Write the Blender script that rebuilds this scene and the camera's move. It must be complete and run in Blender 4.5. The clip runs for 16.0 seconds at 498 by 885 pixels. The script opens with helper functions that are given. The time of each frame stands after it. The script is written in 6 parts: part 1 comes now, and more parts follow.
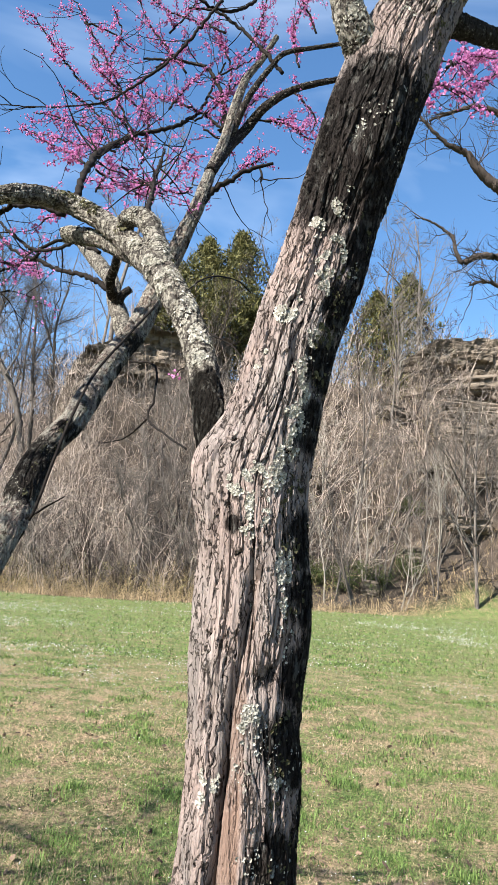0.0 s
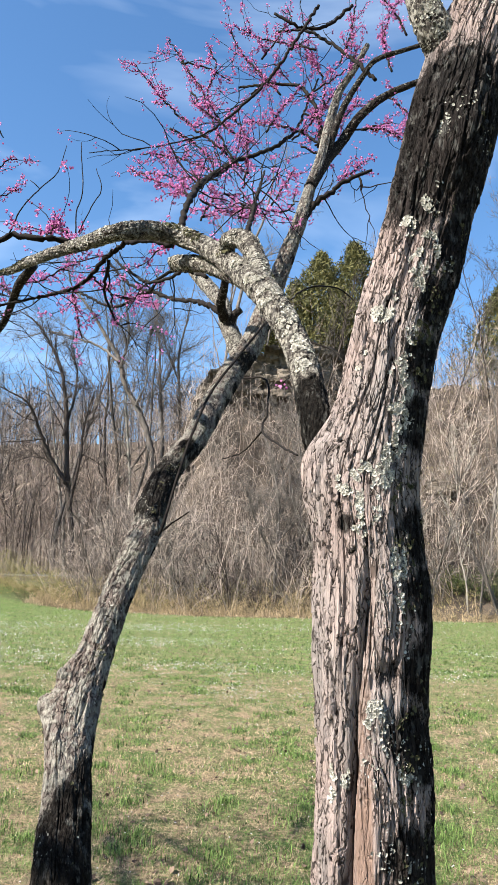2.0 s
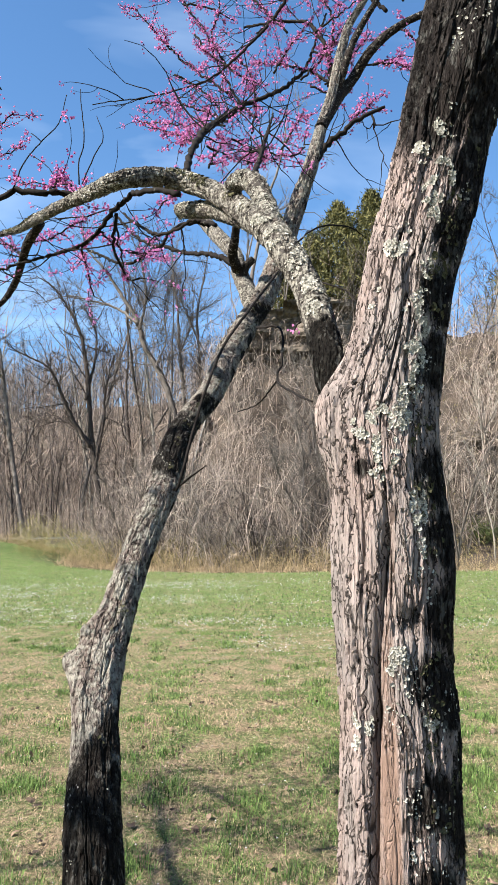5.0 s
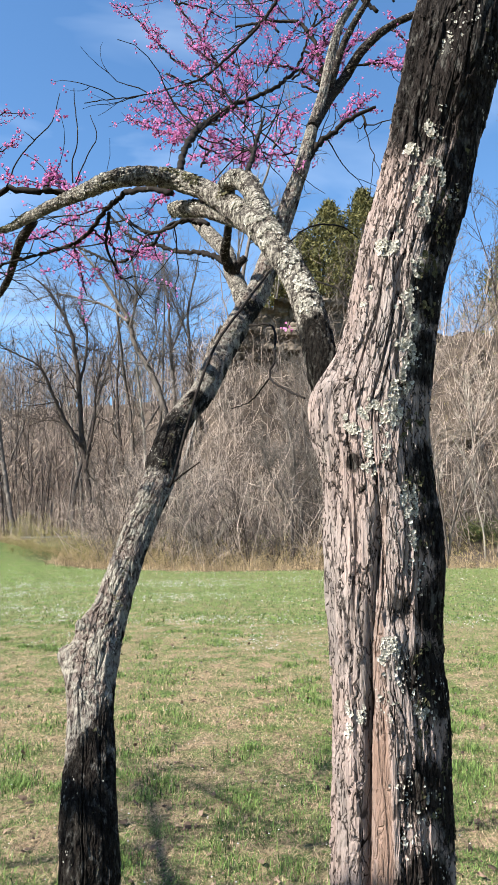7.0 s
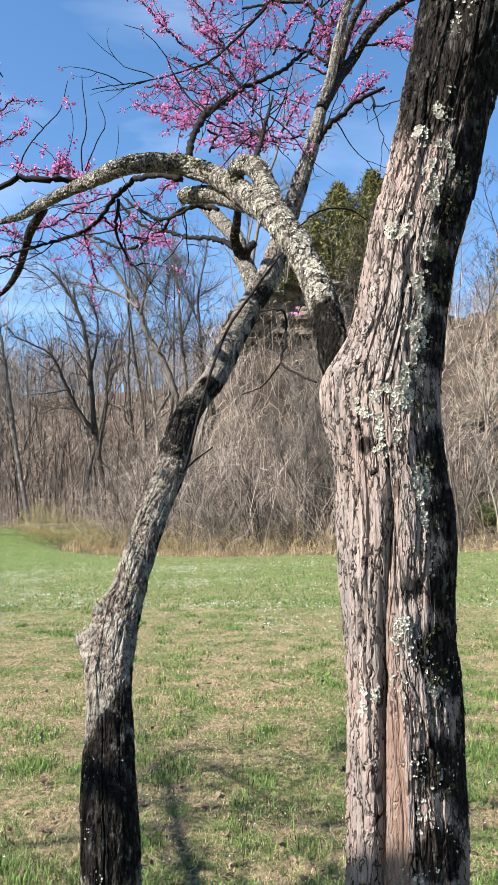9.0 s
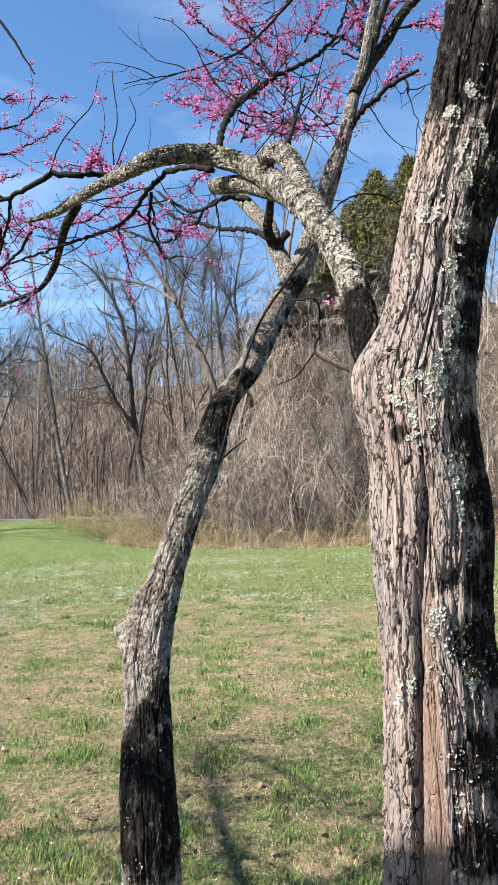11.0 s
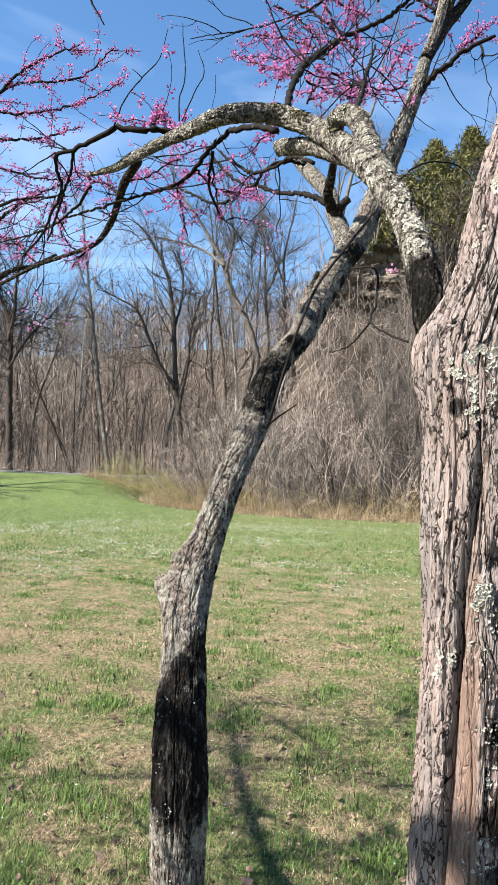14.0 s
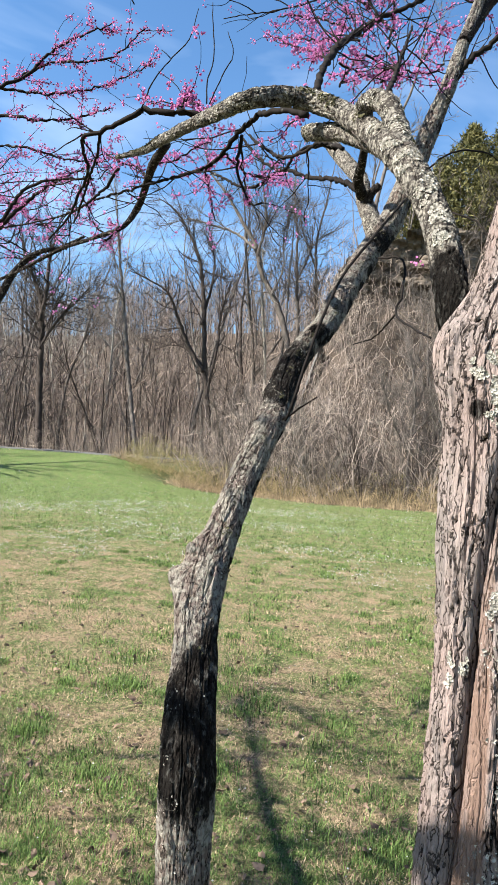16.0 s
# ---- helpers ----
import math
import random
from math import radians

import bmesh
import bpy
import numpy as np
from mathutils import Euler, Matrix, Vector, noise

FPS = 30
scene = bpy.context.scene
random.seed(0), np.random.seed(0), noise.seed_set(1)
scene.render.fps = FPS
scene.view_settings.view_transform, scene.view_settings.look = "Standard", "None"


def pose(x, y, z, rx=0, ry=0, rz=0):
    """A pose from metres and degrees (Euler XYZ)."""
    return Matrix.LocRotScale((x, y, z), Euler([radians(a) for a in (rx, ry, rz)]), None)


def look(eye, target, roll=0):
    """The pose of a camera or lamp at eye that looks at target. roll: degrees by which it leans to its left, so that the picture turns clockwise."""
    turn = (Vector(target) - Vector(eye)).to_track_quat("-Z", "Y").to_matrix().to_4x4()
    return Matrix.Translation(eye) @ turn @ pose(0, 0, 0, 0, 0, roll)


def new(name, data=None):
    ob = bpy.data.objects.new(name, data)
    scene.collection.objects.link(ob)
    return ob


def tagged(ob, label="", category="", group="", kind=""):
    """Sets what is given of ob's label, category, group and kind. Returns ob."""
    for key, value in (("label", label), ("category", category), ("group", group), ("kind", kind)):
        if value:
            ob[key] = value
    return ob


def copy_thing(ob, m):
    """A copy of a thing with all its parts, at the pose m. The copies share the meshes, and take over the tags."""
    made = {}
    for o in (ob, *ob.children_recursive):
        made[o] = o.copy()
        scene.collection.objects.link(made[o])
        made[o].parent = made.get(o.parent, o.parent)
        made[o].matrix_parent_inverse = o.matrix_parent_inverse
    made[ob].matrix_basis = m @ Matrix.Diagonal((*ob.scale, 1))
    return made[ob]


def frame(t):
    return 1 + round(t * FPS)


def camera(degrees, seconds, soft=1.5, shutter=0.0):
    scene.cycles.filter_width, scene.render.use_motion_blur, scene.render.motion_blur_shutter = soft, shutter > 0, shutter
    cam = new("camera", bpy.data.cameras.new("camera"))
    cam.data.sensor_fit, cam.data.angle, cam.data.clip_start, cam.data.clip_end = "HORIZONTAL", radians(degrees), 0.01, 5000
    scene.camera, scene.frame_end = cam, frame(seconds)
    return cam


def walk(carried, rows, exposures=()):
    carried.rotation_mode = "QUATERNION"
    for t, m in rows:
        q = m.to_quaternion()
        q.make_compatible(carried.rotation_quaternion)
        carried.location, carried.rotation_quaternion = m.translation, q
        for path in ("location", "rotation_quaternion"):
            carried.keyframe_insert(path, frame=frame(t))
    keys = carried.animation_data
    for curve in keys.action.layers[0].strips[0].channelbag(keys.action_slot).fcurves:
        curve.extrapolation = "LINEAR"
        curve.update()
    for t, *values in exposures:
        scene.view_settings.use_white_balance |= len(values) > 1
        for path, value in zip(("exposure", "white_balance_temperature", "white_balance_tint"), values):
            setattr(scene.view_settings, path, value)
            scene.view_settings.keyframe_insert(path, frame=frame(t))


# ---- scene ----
cam = camera(37.2, 16.0)
PATH = [
    (0, (-0.03, 0.01, 1.629), (0.193, 1.969, 1.962), 4.1),
    (0.5, (-0.032, -0.003, 1.625), (0.054, 1.96, 1.997), 4.2),
    (1, (-0.023, -0.016, 1.618), (-0.024, 1.951, 1.981), 3.1),
    (1.5, (-0.009, -0.01, 1.608), (-0.072, 1.957, 1.968), 2.0),
    (2, (-0.008, -0.015, 1.613), (-0.127, 1.949, 1.971), 1.5),
    (2.5, (-0.011, -0.008, 1.609), (-0.183, 1.957, 1.938), 1.3),
    (3, (-0.015, 0.003, 1.605), (-0.213, 1.973, 1.889), 0.8),
    (3.5, (-0.007, 0.02, 1.604), (-0.205, 1.994, 1.855), 0.2),
    (4, (0.005, 0.019, 1.606), (-0.19, 1.995, 1.844), -0.3),
    (6.5, (-0.002, 0.005, 1.603), (-0.163, 1.982, 1.857), -0.3),
    (7, (0.0, 0.0, 1.6), (-0.156, 1.979, 1.84), -0.5),
    (7.5, (-0.001, -0.001, 1.598), (-0.161, 1.98, 1.819), -0.8),
    (8, (-0.002, -0.001, 1.597), (-0.165, 1.982, 1.803), -1.1),
    (8.5, (0.0, -0.003, 1.596), (-0.17, 1.98, 1.794), -1.1),
    (9, (0.0, -0.01, 1.598), (-0.189, 1.971, 1.799), -1.1),
    (11.5, (0.009, -0.002, 1.596), (-0.294, 1.966, 1.776), -1.6),
    (12, (0.002, -0.003, 1.601), (-0.298, 1.965, 1.785), -1.4),
    (12.5, (0.01, -0.005, 1.6), (-0.293, 1.961, 1.808), -0.7),
    (13, (0.015, -0.014, 1.607), (-0.307, 1.95, 1.813), 0.3),
    (13.5, (0.005, -0.012, 1.599), (-0.355, 1.949, 1.762), 1.4),
    (14, (-0.01, -0.01, 1.59), (-0.406, 1.948, 1.685), 2.3),
    (14.5, (-0.015, 0.003, 1.582), (-0.439, 1.958, 1.608), 2.8),
    (15, (-0.018, 0.016, 1.576), (-0.428, 1.973, 1.6), 3.0),
    (15.5, (0.0, 0.019, 1.606), (-0.382, 1.981, 1.671), 3.1),
    (16, (0.001, 0.012, 1.605), (-0.465, 1.957, 1.654), 3.9),
]
walk(cam, [(t, look(eye, target, roll)) for t, eye, target, roll in PATH])

# ---- world, sun, exposure ----
SUN_DIR = Vector((-0.62, -0.40, 0.67)).normalized()     # towards the sun
world = bpy.data.worlds.new("sky")
scene.world = world
world.use_nodes = True
wt = world.node_tree
sky = wt.nodes.new("ShaderNodeTexSky")
sky.sky_type, sky.sun_disc = "NISHITA", False
sky.sun_elevation = math.asin(SUN_DIR.z)
sky.sun_rotation = math.atan2(SUN_DIR.x, SUN_DIR.y)
sky.air_density, sky.dust_density, sky.ozone_density = 1.0, 0.2, 4.0
vivid = wt.nodes.new("ShaderNodeHueSaturation")
vivid.inputs["Hue"].default_value, vivid.inputs["Saturation"].default_value = 0.498, 1.12
wt.links.new(sky.outputs[0], vivid.inputs["Color"])
wisp_at, wisp_map, wisp = wt.nodes.new("ShaderNodeTexCoord"), wt.nodes.new("ShaderNodeMapping"), wt.nodes.new("ShaderNodeTexNoise")
wisp_map.inputs["Scale"].default_value, wisp_map.inputs["Rotation"].default_value = (1.2, 1.2, 5.0), (0.25, 0.2, 0.0)
wisp.inputs["Scale"].default_value, wisp.inputs["Detail"].default_value, wisp.inputs["Distortion"].default_value = 1.7, 5.0, 0.6
thin = wt.nodes.new("ShaderNodeMapRange")      # thin high cloud
thin.inputs["From Min"].default_value, thin.inputs["From Max"].default_value, thin.inputs["To Max"].default_value = 0.48, 0.74, 0.20
haze = wt.nodes.new("ShaderNodeMix")
haze.data_type = "RGBA"
haze.inputs[7].default_value = (9.5, 10.5, 11.5, 1)
wt.links.new(wisp_at.outputs["Generated"], wisp_map.inputs["Vector"])
wt.links.new(wisp_map.outputs[0], wisp.inputs["Vector"])
wt.links.new(wisp.outputs["Fac"], thin.inputs["Value"])
wt.links.new(thin.outputs[0], haze.inputs[0])
wt.links.new(vivid.outputs[0], haze.inputs[6])
wt.links.new(haze.outputs[2], wt.nodes["Background"].inputs[0])
wt.nodes["Background"].inputs[1].default_value = 0.063
sun = new("sun", bpy.data.lights.new("sun", "SUN"))
sun.data.energy, sun.data.angle, sun.data.color = 5.0, radians(0.55), (1.0, 0.935, 0.845)
sun.matrix_world = look((0, 0, 30), Vector((0, 0, 30)) - SUN_DIR)
scene.view_settings.exposure = 1.94

# ---- numbers and noise ----


def smooth(a, lo=0.0, hi=1.0):
    a = np.clip((a - lo) / (hi - lo), 0, 1)
    return a * a * (3 - 2 * a)


def hashed(i, j, seed):
    n = (i.astype(np.int64) * 374761393 + j.astype(np.int64) * 668265263 + seed * 974711) & 0x7FFFFFFF
    n = ((n ^ (n >> 13)) * 1274126177) & 0x7FFFFFFF
    return ((n ^ (n >> 16)) & 0xFFFF) / 65535.0


def vnoise(x, y, seed=0, per=0):
    i, j = np.floor(x).astype(np.int64), np.floor(y).astype(np.int64)
    u, v = x - i, y - j
    u, v = u * u * (3 - 2 * u), v * v * (3 - 2 * v)
    wrap = (lambda k: k % per) if per else (lambda k: k)
    a, b = hashed(wrap(i), j, seed), hashed(wrap(i + 1), j, seed)
    c, d = hashed(wrap(i), j + 1, seed), hashed(wrap(i + 1), j + 1, seed)
    return (a * (1 - u) + b * u) * (1 - v) + (c * (1 - u) + d * u) * v


def fbm(x, y, seed=0, octaves=4):
    return sum(vnoise(x * 2**k, y * 2**k, seed + k) / 2**k for k in range(octaves)) / (2 - 2.0 ** (1 - octaves))


def cells(x, y, per, seed):
    """Cell noise that wraps in x: the first two distances, and a random number for each cell."""
    i, j = np.floor(x).astype(np.int64), np.floor(y).astype(np.int64)
    f1, f2, own = np.full(x.shape, 9.0), np.full(x.shape, 9.0), np.zeros(x.shape)
    for di in (-1, 0, 1):
        for dj in (-1, 0, 1):
            a, b = (i + di) % per, j + dj
            px, py = i + di + 0.1 + 0.8 * hashed(a, b, seed), j + dj + 0.1 + 0.8 * hashed(a, b, seed + 31)
            d = np.hypot(x - px, y - py)
            near = d < f1
            f2 = np.where(near, f1, np.minimum(f2, d))
            own = np.where(near, hashed(a, b, seed + 57), own)
            f1 = np.where(near, d, f1)
    return f1, f2, own


# ---- mesh helpers ----
def mesh_of(name, verts, faces, material, smooth_faces=False, attributes=None):
    """A mesh from arrays; faces is one (n, 3) or (n, 4) array, or a list of such."""
    me = bpy.data.meshes.new(name)
    faces = [f for f in (faces if isinstance(faces, list) else [faces]) if len(f)]
    loops = np.concatenate([f.ravel() for f in faces]).astype(np.int32)
    sizes = np.concatenate([np.full(len(f), f.shape[1]) for f in faces])
    me.vertices.add(len(verts))
    me.vertices.foreach_set("co", np.ascontiguousarray(verts, np.float32).ravel())
    me.loops.add(len(loops))
    me.loops.foreach_set("vertex_index", loops)
    me.polygons.add(len(sizes))
    me.polygons.foreach_set("loop_start", np.r_[0, np.cumsum(sizes)[:-1]].astype(np.int32))
    me.polygons.foreach_set("use_smooth", np.full(len(sizes), smooth_faces))
    for key, values in (attributes or {}).items():
        me.attributes.new(key, "FLOAT", "POINT").data.foreach_set("value", np.ascontiguousarray(values, np.float32))
    me.update(calc_edges=True)
    me.validate()
    me.materials.append(material)
    return me


def thing(name, label, category, group="", kind="", at=(0, 0, 0)):
    ob = new(name)
    ob.location = at
    return tagged(ob, label, category, group, kind)


def part(name, me, parent, label="", kind=""):
    ob = new(name, me)
    ob.parent = parent
    ob.matrix_parent_inverse = Matrix.Translation(-Vector(parent.location))
    return tagged(ob, label, kind=kind)


def spline(points, step):
    """A smooth curve through rows of x, y, z, radius, with one row about every step metres."""
    p = np.array(points, float)
    p = np.vstack([2 * p[0] - p[1], p, 2 * p[-1] - p[-2]])
    p[:, 3] = np.maximum(p[:, 3], 1e-4)
    rows = []
    for a, b, c, d in zip(p, p[1:], p[2:], p[3:]):
        n = max(1, int(np.linalg.norm(c[:3] - b[:3]) / step))
        t = (np.arange(n) / n)[:, None]
        rows.append(0.5 * (2 * b + (c - a) * t + (2 * a - 5 * b + 4 * c - d) * t**2 + (3 * b - a - 3 * c + d) * t**3))
    return np.vstack([*rows, p[-2:-1]])


def tube(rows, sides, shape=None, cap=True, front_share=0.0):
    """Vertices and faces of a round limb along rows; shape(s, theta, r) gives the radius added. Angle 0 faces -y."""
    axis, r = rows[:, :3], rows[:, 3]
    tan = np.gradient(axis, axis=0)
    tan /= np.linalg.norm(tan, axis=1)[:, None] + 1e-9
    side = np.cross(tan, (0, 1, 0.02))
    side /= np.linalg.norm(side, axis=1)[:, None] + 1e-9
    front = np.cross(tan, side)
    s = np.r_[0, np.cumsum(np.linalg.norm(np.diff(axis, axis=0), axis=1))]
    th = np.arange(sides) / sides * 2 * np.pi
    th = th - front_share * np.sin(th)
    ss, tt = np.meshgrid(s, th, indexing="ij")
    rr = np.repeat(r[:, None], sides, 1)
    flip = np.where((front[:, 1] > 0), -1.0, 1.0)[:, None]
    front, side = front * flip, side * np.where(side[:, 0] < 0, -1.0, 1.0)[:, None]
    out = front[:, None] * np.cos(tt)[..., None] + side[:, None] * np.sin(tt)[..., None]
    extra = shape(ss, tt, rr) if shape else 0.0
    verts = axis[:, None] + out * (rr + extra)[..., None]
    n = len(r)
    a = np.arange(n - 1)[:, None] * sides + np.arange(sides)
    b = np.arange(n - 1)[:, None] * sides + (np.arange(sides) + 1) % sides
    quads = np.stack([a, b, b + sides, a + sides], -1).reshape(-1, 4)
    verts = verts.reshape(-1, 3)
    faces = [quads]
    if cap:
        verts = np.vstack([verts, axis[:1], axis[-1:] + tan[-1:] * r[-1] * 0.3])
        k = np.arange(sides)
        faces.append(np.stack([(k + 1) % sides, k, np.full(sides, n * sides)], -1))
        faces.append(np.stack([k + (n - 1) * sides, (k + 1) % sides + (n - 1) * sides, np.full(sides, n * sides + 1)], -1))
    return verts, faces, out.reshape(-1, 3)


def join(pieces):
    """One set of vertices and faces from several (verts, faces)."""
    verts, tris, at = [], {}, 0
    for v, fs in pieces:
        for f in fs if isinstance(fs, list) else [fs]:
            if len(f):
                tris.setdefault(f.shape[1], []).append(f + at)
        verts.append(v)
        at += len(v)
    return np.vstack(verts), [np.vstack(f) for f in tris.values()]


def sticks(p, r, sides=3):
    """Many thin stems at once: p is (n, k, 3), r is (n, k)."""
    n, k, _ = p.shape
    tan = np.gradient(p, axis=1)
    tan /= np.linalg.norm(tan, axis=2, keepdims=True) + 1e-9
    a = np.cross(tan, np.array([0.37, 0.86, 0.35]))
    a /= np.linalg.norm(a, axis=2, keepdims=True) + 1e-9
    b = np.cross(tan, a)
    th = np.arange(sides) / sides * 2 * np.pi
    v = p[:, :, None] + (a[:, :, None] * np.cos(th)[:, None] + b[:, :, None] * np.sin(th)[:, None]) * r[:, :, None, None]
    i = (np.arange(n)[:, None, None] * k + np.arange(k - 1)[:, None]) * sides
    j, jn = np.arange(sides), (np.arange(sides) + 1) % sides
    f = np.stack([i + j, i + jn, i + jn + sides, i + j + sides], -1).reshape(-1, 4)
    return v.reshape(-1, 3), [f]


def wander(start, way, length, k, bend, lift, gen):
    """Curved stems (n, k, 3) from starts, directions and lengths; bend: how crooked, lift: how much they turn up."""
    n = len(start)
    p, d = np.empty((n, k, 3)), way / (np.linalg.norm(way, axis=1, keepdims=True) + 1e-9)
    p[:, 0] = start
    for i in range(1, k):
        d = d + gen.normal(0, bend, (n, 3)) + np.array([0, 0, lift])
        d /= np.linalg.norm(d, axis=1, keepdims=True)
        p[:, i] = p[:, i - 1] + d * (length / (k - 1))[:, None]
    return p


# ---- materials ----
def material(name, build, rough=0.8, spec=0.3):
    m = bpy.data.materials.new(name)
    m.use_nodes = True
    t = m.node_tree
    bsdf = t.nodes["Principled BSDF"]
    bsdf.inputs["Roughness"].default_value, bsdf.inputs["Specular IOR Level"].default_value = rough, spec
    build(t, bsdf)
    return m


def node(t, kind, **inputs):
    n = t.nodes.new(kind)
    for key, value in inputs.items():
        n.inputs[key.replace("_", " ")].default_value = value
    return n


def noise_of(t, scale, detail=4.0, stretch=(1, 1, 1), rough=0.55):
    co, mp = t.nodes.new("ShaderNodeTexCoord"), t.nodes.new("ShaderNodeMapping")
    mp.inputs["Scale"].default_value = stretch
    n = node(t, "ShaderNodeTexNoise", Scale=scale, Detail=detail, Roughness=rough)
    t.links.new(co.outputs["Object"], mp.inputs["Vector"])
    t.links.new(mp.outputs[0], n.inputs["Vector"])
    return n.outputs["Fac"]


def ramp(t, fac, *stops):
    n = t.nodes.new("ShaderNodeValToRGB")
    while len(n.color_ramp.elements) < len(stops):
        n.color_ramp.elements.new(0.5)
    for e, (at, c) in zip(n.color_ramp.elements, stops):
        e.position, e.color = at, (*c, 1) if len(c) == 3 else c
    t.links.new(fac, n.inputs[0])
    return n.outputs[0]


def mix(t, fac, a, b, how="MIX"):
    n = t.nodes.new("ShaderNodeMix")
    n.data_type, n.blend_type = "RGBA", how
    for sock, v in ((n.inputs[0], fac), (n.inputs[6], a), (n.inputs[7], b)):
        if isinstance(v, (int, float)):
            sock.default_value = v
        elif isinstance(v, tuple):
            sock.default_value = (*v, 1)
        else:
            t.links.new(v, sock)
    return n.outputs[2]


def bump(t, bsdf, height, strength, distance):
    n = node(t, "ShaderNodeBump", Strength=strength, Distance=distance)
    t.links.new(height, n.inputs["Height"])
    t.links.new(n.outputs[0], bsdf.inputs["Normal"])


def attr(t, name):
    n = t.nodes.new("ShaderNodeAttribute")
    n.attribute_name = name
    return n.outputs["Fac"]


def island(t):
    return t.nodes.new("ShaderNodeNewGeometry").outputs["Random Per Island"]


def rnd(t):
    return t.nodes.new("ShaderNodeObjectInfo").outputs["Random"]


def colour(t, bsdf, out):
    t.links.new(out, bsdf.inputs["Base Color"])


BLACK, WHITE = (0, 0, 0), (1, 1, 1)


def scales_of(t, scale, stretch, warp):
    """Distance to the nearest gap between long bark scales."""
    co, mp = t.nodes.new("ShaderNodeTexCoord"), t.nodes.new("ShaderNodeMapping")
    mp.inputs["Scale"].default_value = stretch
    wob = node(t, "ShaderNodeTexNoise", Scale=70.0, Detail=4.0)
    bent = t.nodes.new("ShaderNodeMix")
    bent.data_type, bent.blend_type = "RGBA", "LINEAR_LIGHT"
    bent.inputs[0].default_value = warp
    t.links.new(co.outputs["Object"], wob.inputs["Vector"])
    t.links.new(co.outputs["Object"], bent.inputs[6])
    t.links.new(wob.outputs["Color"], bent.inputs[7])
    t.links.new(bent.outputs[2], mp.inputs["Vector"])
    v = node(t, "ShaderNodeTexVoronoi", Scale=scale)
    v.feature = "DISTANCE_TO_EDGE"
    t.links.new(mp.outputs[0], v.inputs["Vector"])
    return v.outputs["Distance"]


def redbud_bark(crust_from, tint, dark=0.5, pale=0.12, speck=38):
    def build(t, b):
        grain = ramp(t, noise_of(t, 230, 8, (1, 1, 0.3), 0.7), (0.32, BLACK), (0.68, WHITE))
        fibre = ramp(t, noise_of(t, 330, 5, (1, 1, 0.07), 0.6), (0.38, BLACK), (0.60, WHITE))
        broad = noise_of(t, 14, 4, (1, 1, 0.5))
        plates = mix(t, mix(t, 0.5, grain, fibre), tuple(0.80 * c for c in tint), tuple(min(1, 1.18 * c) for c in tint))
        grey = sum(tint) * 0.27
        plates = mix(t, ramp(t, broad, (0.40, BLACK), (0.65, WHITE)), plates, mix(t, 0.5, plates, (grey, grey, grey * 0.97)))
        plates = mix(t, attr(t, "flake"), mix(t, 0.22, plates, (0.03, 0.024, 0.02)), mix(t, pale, plates, (0.40, 0.36, 0.33)))
        # crack colour: dark bark taken near black for the shade inside the furrows
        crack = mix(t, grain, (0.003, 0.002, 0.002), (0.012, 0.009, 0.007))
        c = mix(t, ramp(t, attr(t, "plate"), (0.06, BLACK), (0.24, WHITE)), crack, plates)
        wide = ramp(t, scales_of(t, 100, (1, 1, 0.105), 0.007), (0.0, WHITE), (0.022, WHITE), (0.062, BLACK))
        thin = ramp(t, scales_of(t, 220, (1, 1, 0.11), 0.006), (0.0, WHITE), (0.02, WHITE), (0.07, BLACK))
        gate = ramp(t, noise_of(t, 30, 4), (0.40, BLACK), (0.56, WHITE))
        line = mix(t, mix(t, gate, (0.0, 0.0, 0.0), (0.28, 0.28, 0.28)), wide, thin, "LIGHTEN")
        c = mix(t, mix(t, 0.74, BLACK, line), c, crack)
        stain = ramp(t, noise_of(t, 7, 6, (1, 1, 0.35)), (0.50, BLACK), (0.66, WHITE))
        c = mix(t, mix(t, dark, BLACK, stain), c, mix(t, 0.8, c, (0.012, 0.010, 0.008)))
        # algae black, with the shade of the right side painted in
        algae_shade = ramp(t, mix(t, 0.68, attr(t, "algae_shade"), noise_of(t, 60, 10, (1, 1, 0.4), 0.85)), (0.39, BLACK), (0.51, WHITE))
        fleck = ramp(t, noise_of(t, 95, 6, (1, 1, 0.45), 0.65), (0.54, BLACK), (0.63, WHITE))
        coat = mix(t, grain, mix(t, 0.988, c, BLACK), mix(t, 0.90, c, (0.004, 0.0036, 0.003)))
        black = mix(t, algae_shade, c, mix(t, mix(t, 0.7, BLACK, fleck), coat, (0.095, 0.092, 0.083)))
        crust = ramp(t, mix(t, 0.45, noise_of(t, speck, 6, (1, 1, 1), 0.65), noise_of(t, speck * 3.5, 5)), (crust_from, BLACK), (crust_from + 0.07, WHITE))
        crust = mix(t, crust, BLACK, mix(t, algae_shade, WHITE, (0.03, 0.03, 0.03)))
        c = mix(t, crust, black, mix(t, mix(t, 0.6, grain, noise_of(t, 160, 5)), (0.085, 0.079, 0.066), (0.43, 0.405, 0.345)))
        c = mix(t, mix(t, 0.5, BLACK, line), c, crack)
        c = mix(t, attr(t, "bare"), c, mix(t, noise_of(t, 120, 5, (1, 1, 0.12)), (0.145, 0.094, 0.073), (0.255, 0.178, 0.142)))
        colour(t, b, c)
        bump(t, b, mix(t, mix(t, 0.8, BLACK, line), mix(t, 0.35, noise_of(t, 210, 10, (1, 1, 0.28), 0.78), fibre), BLACK), 1.0, 0.005)
    return build


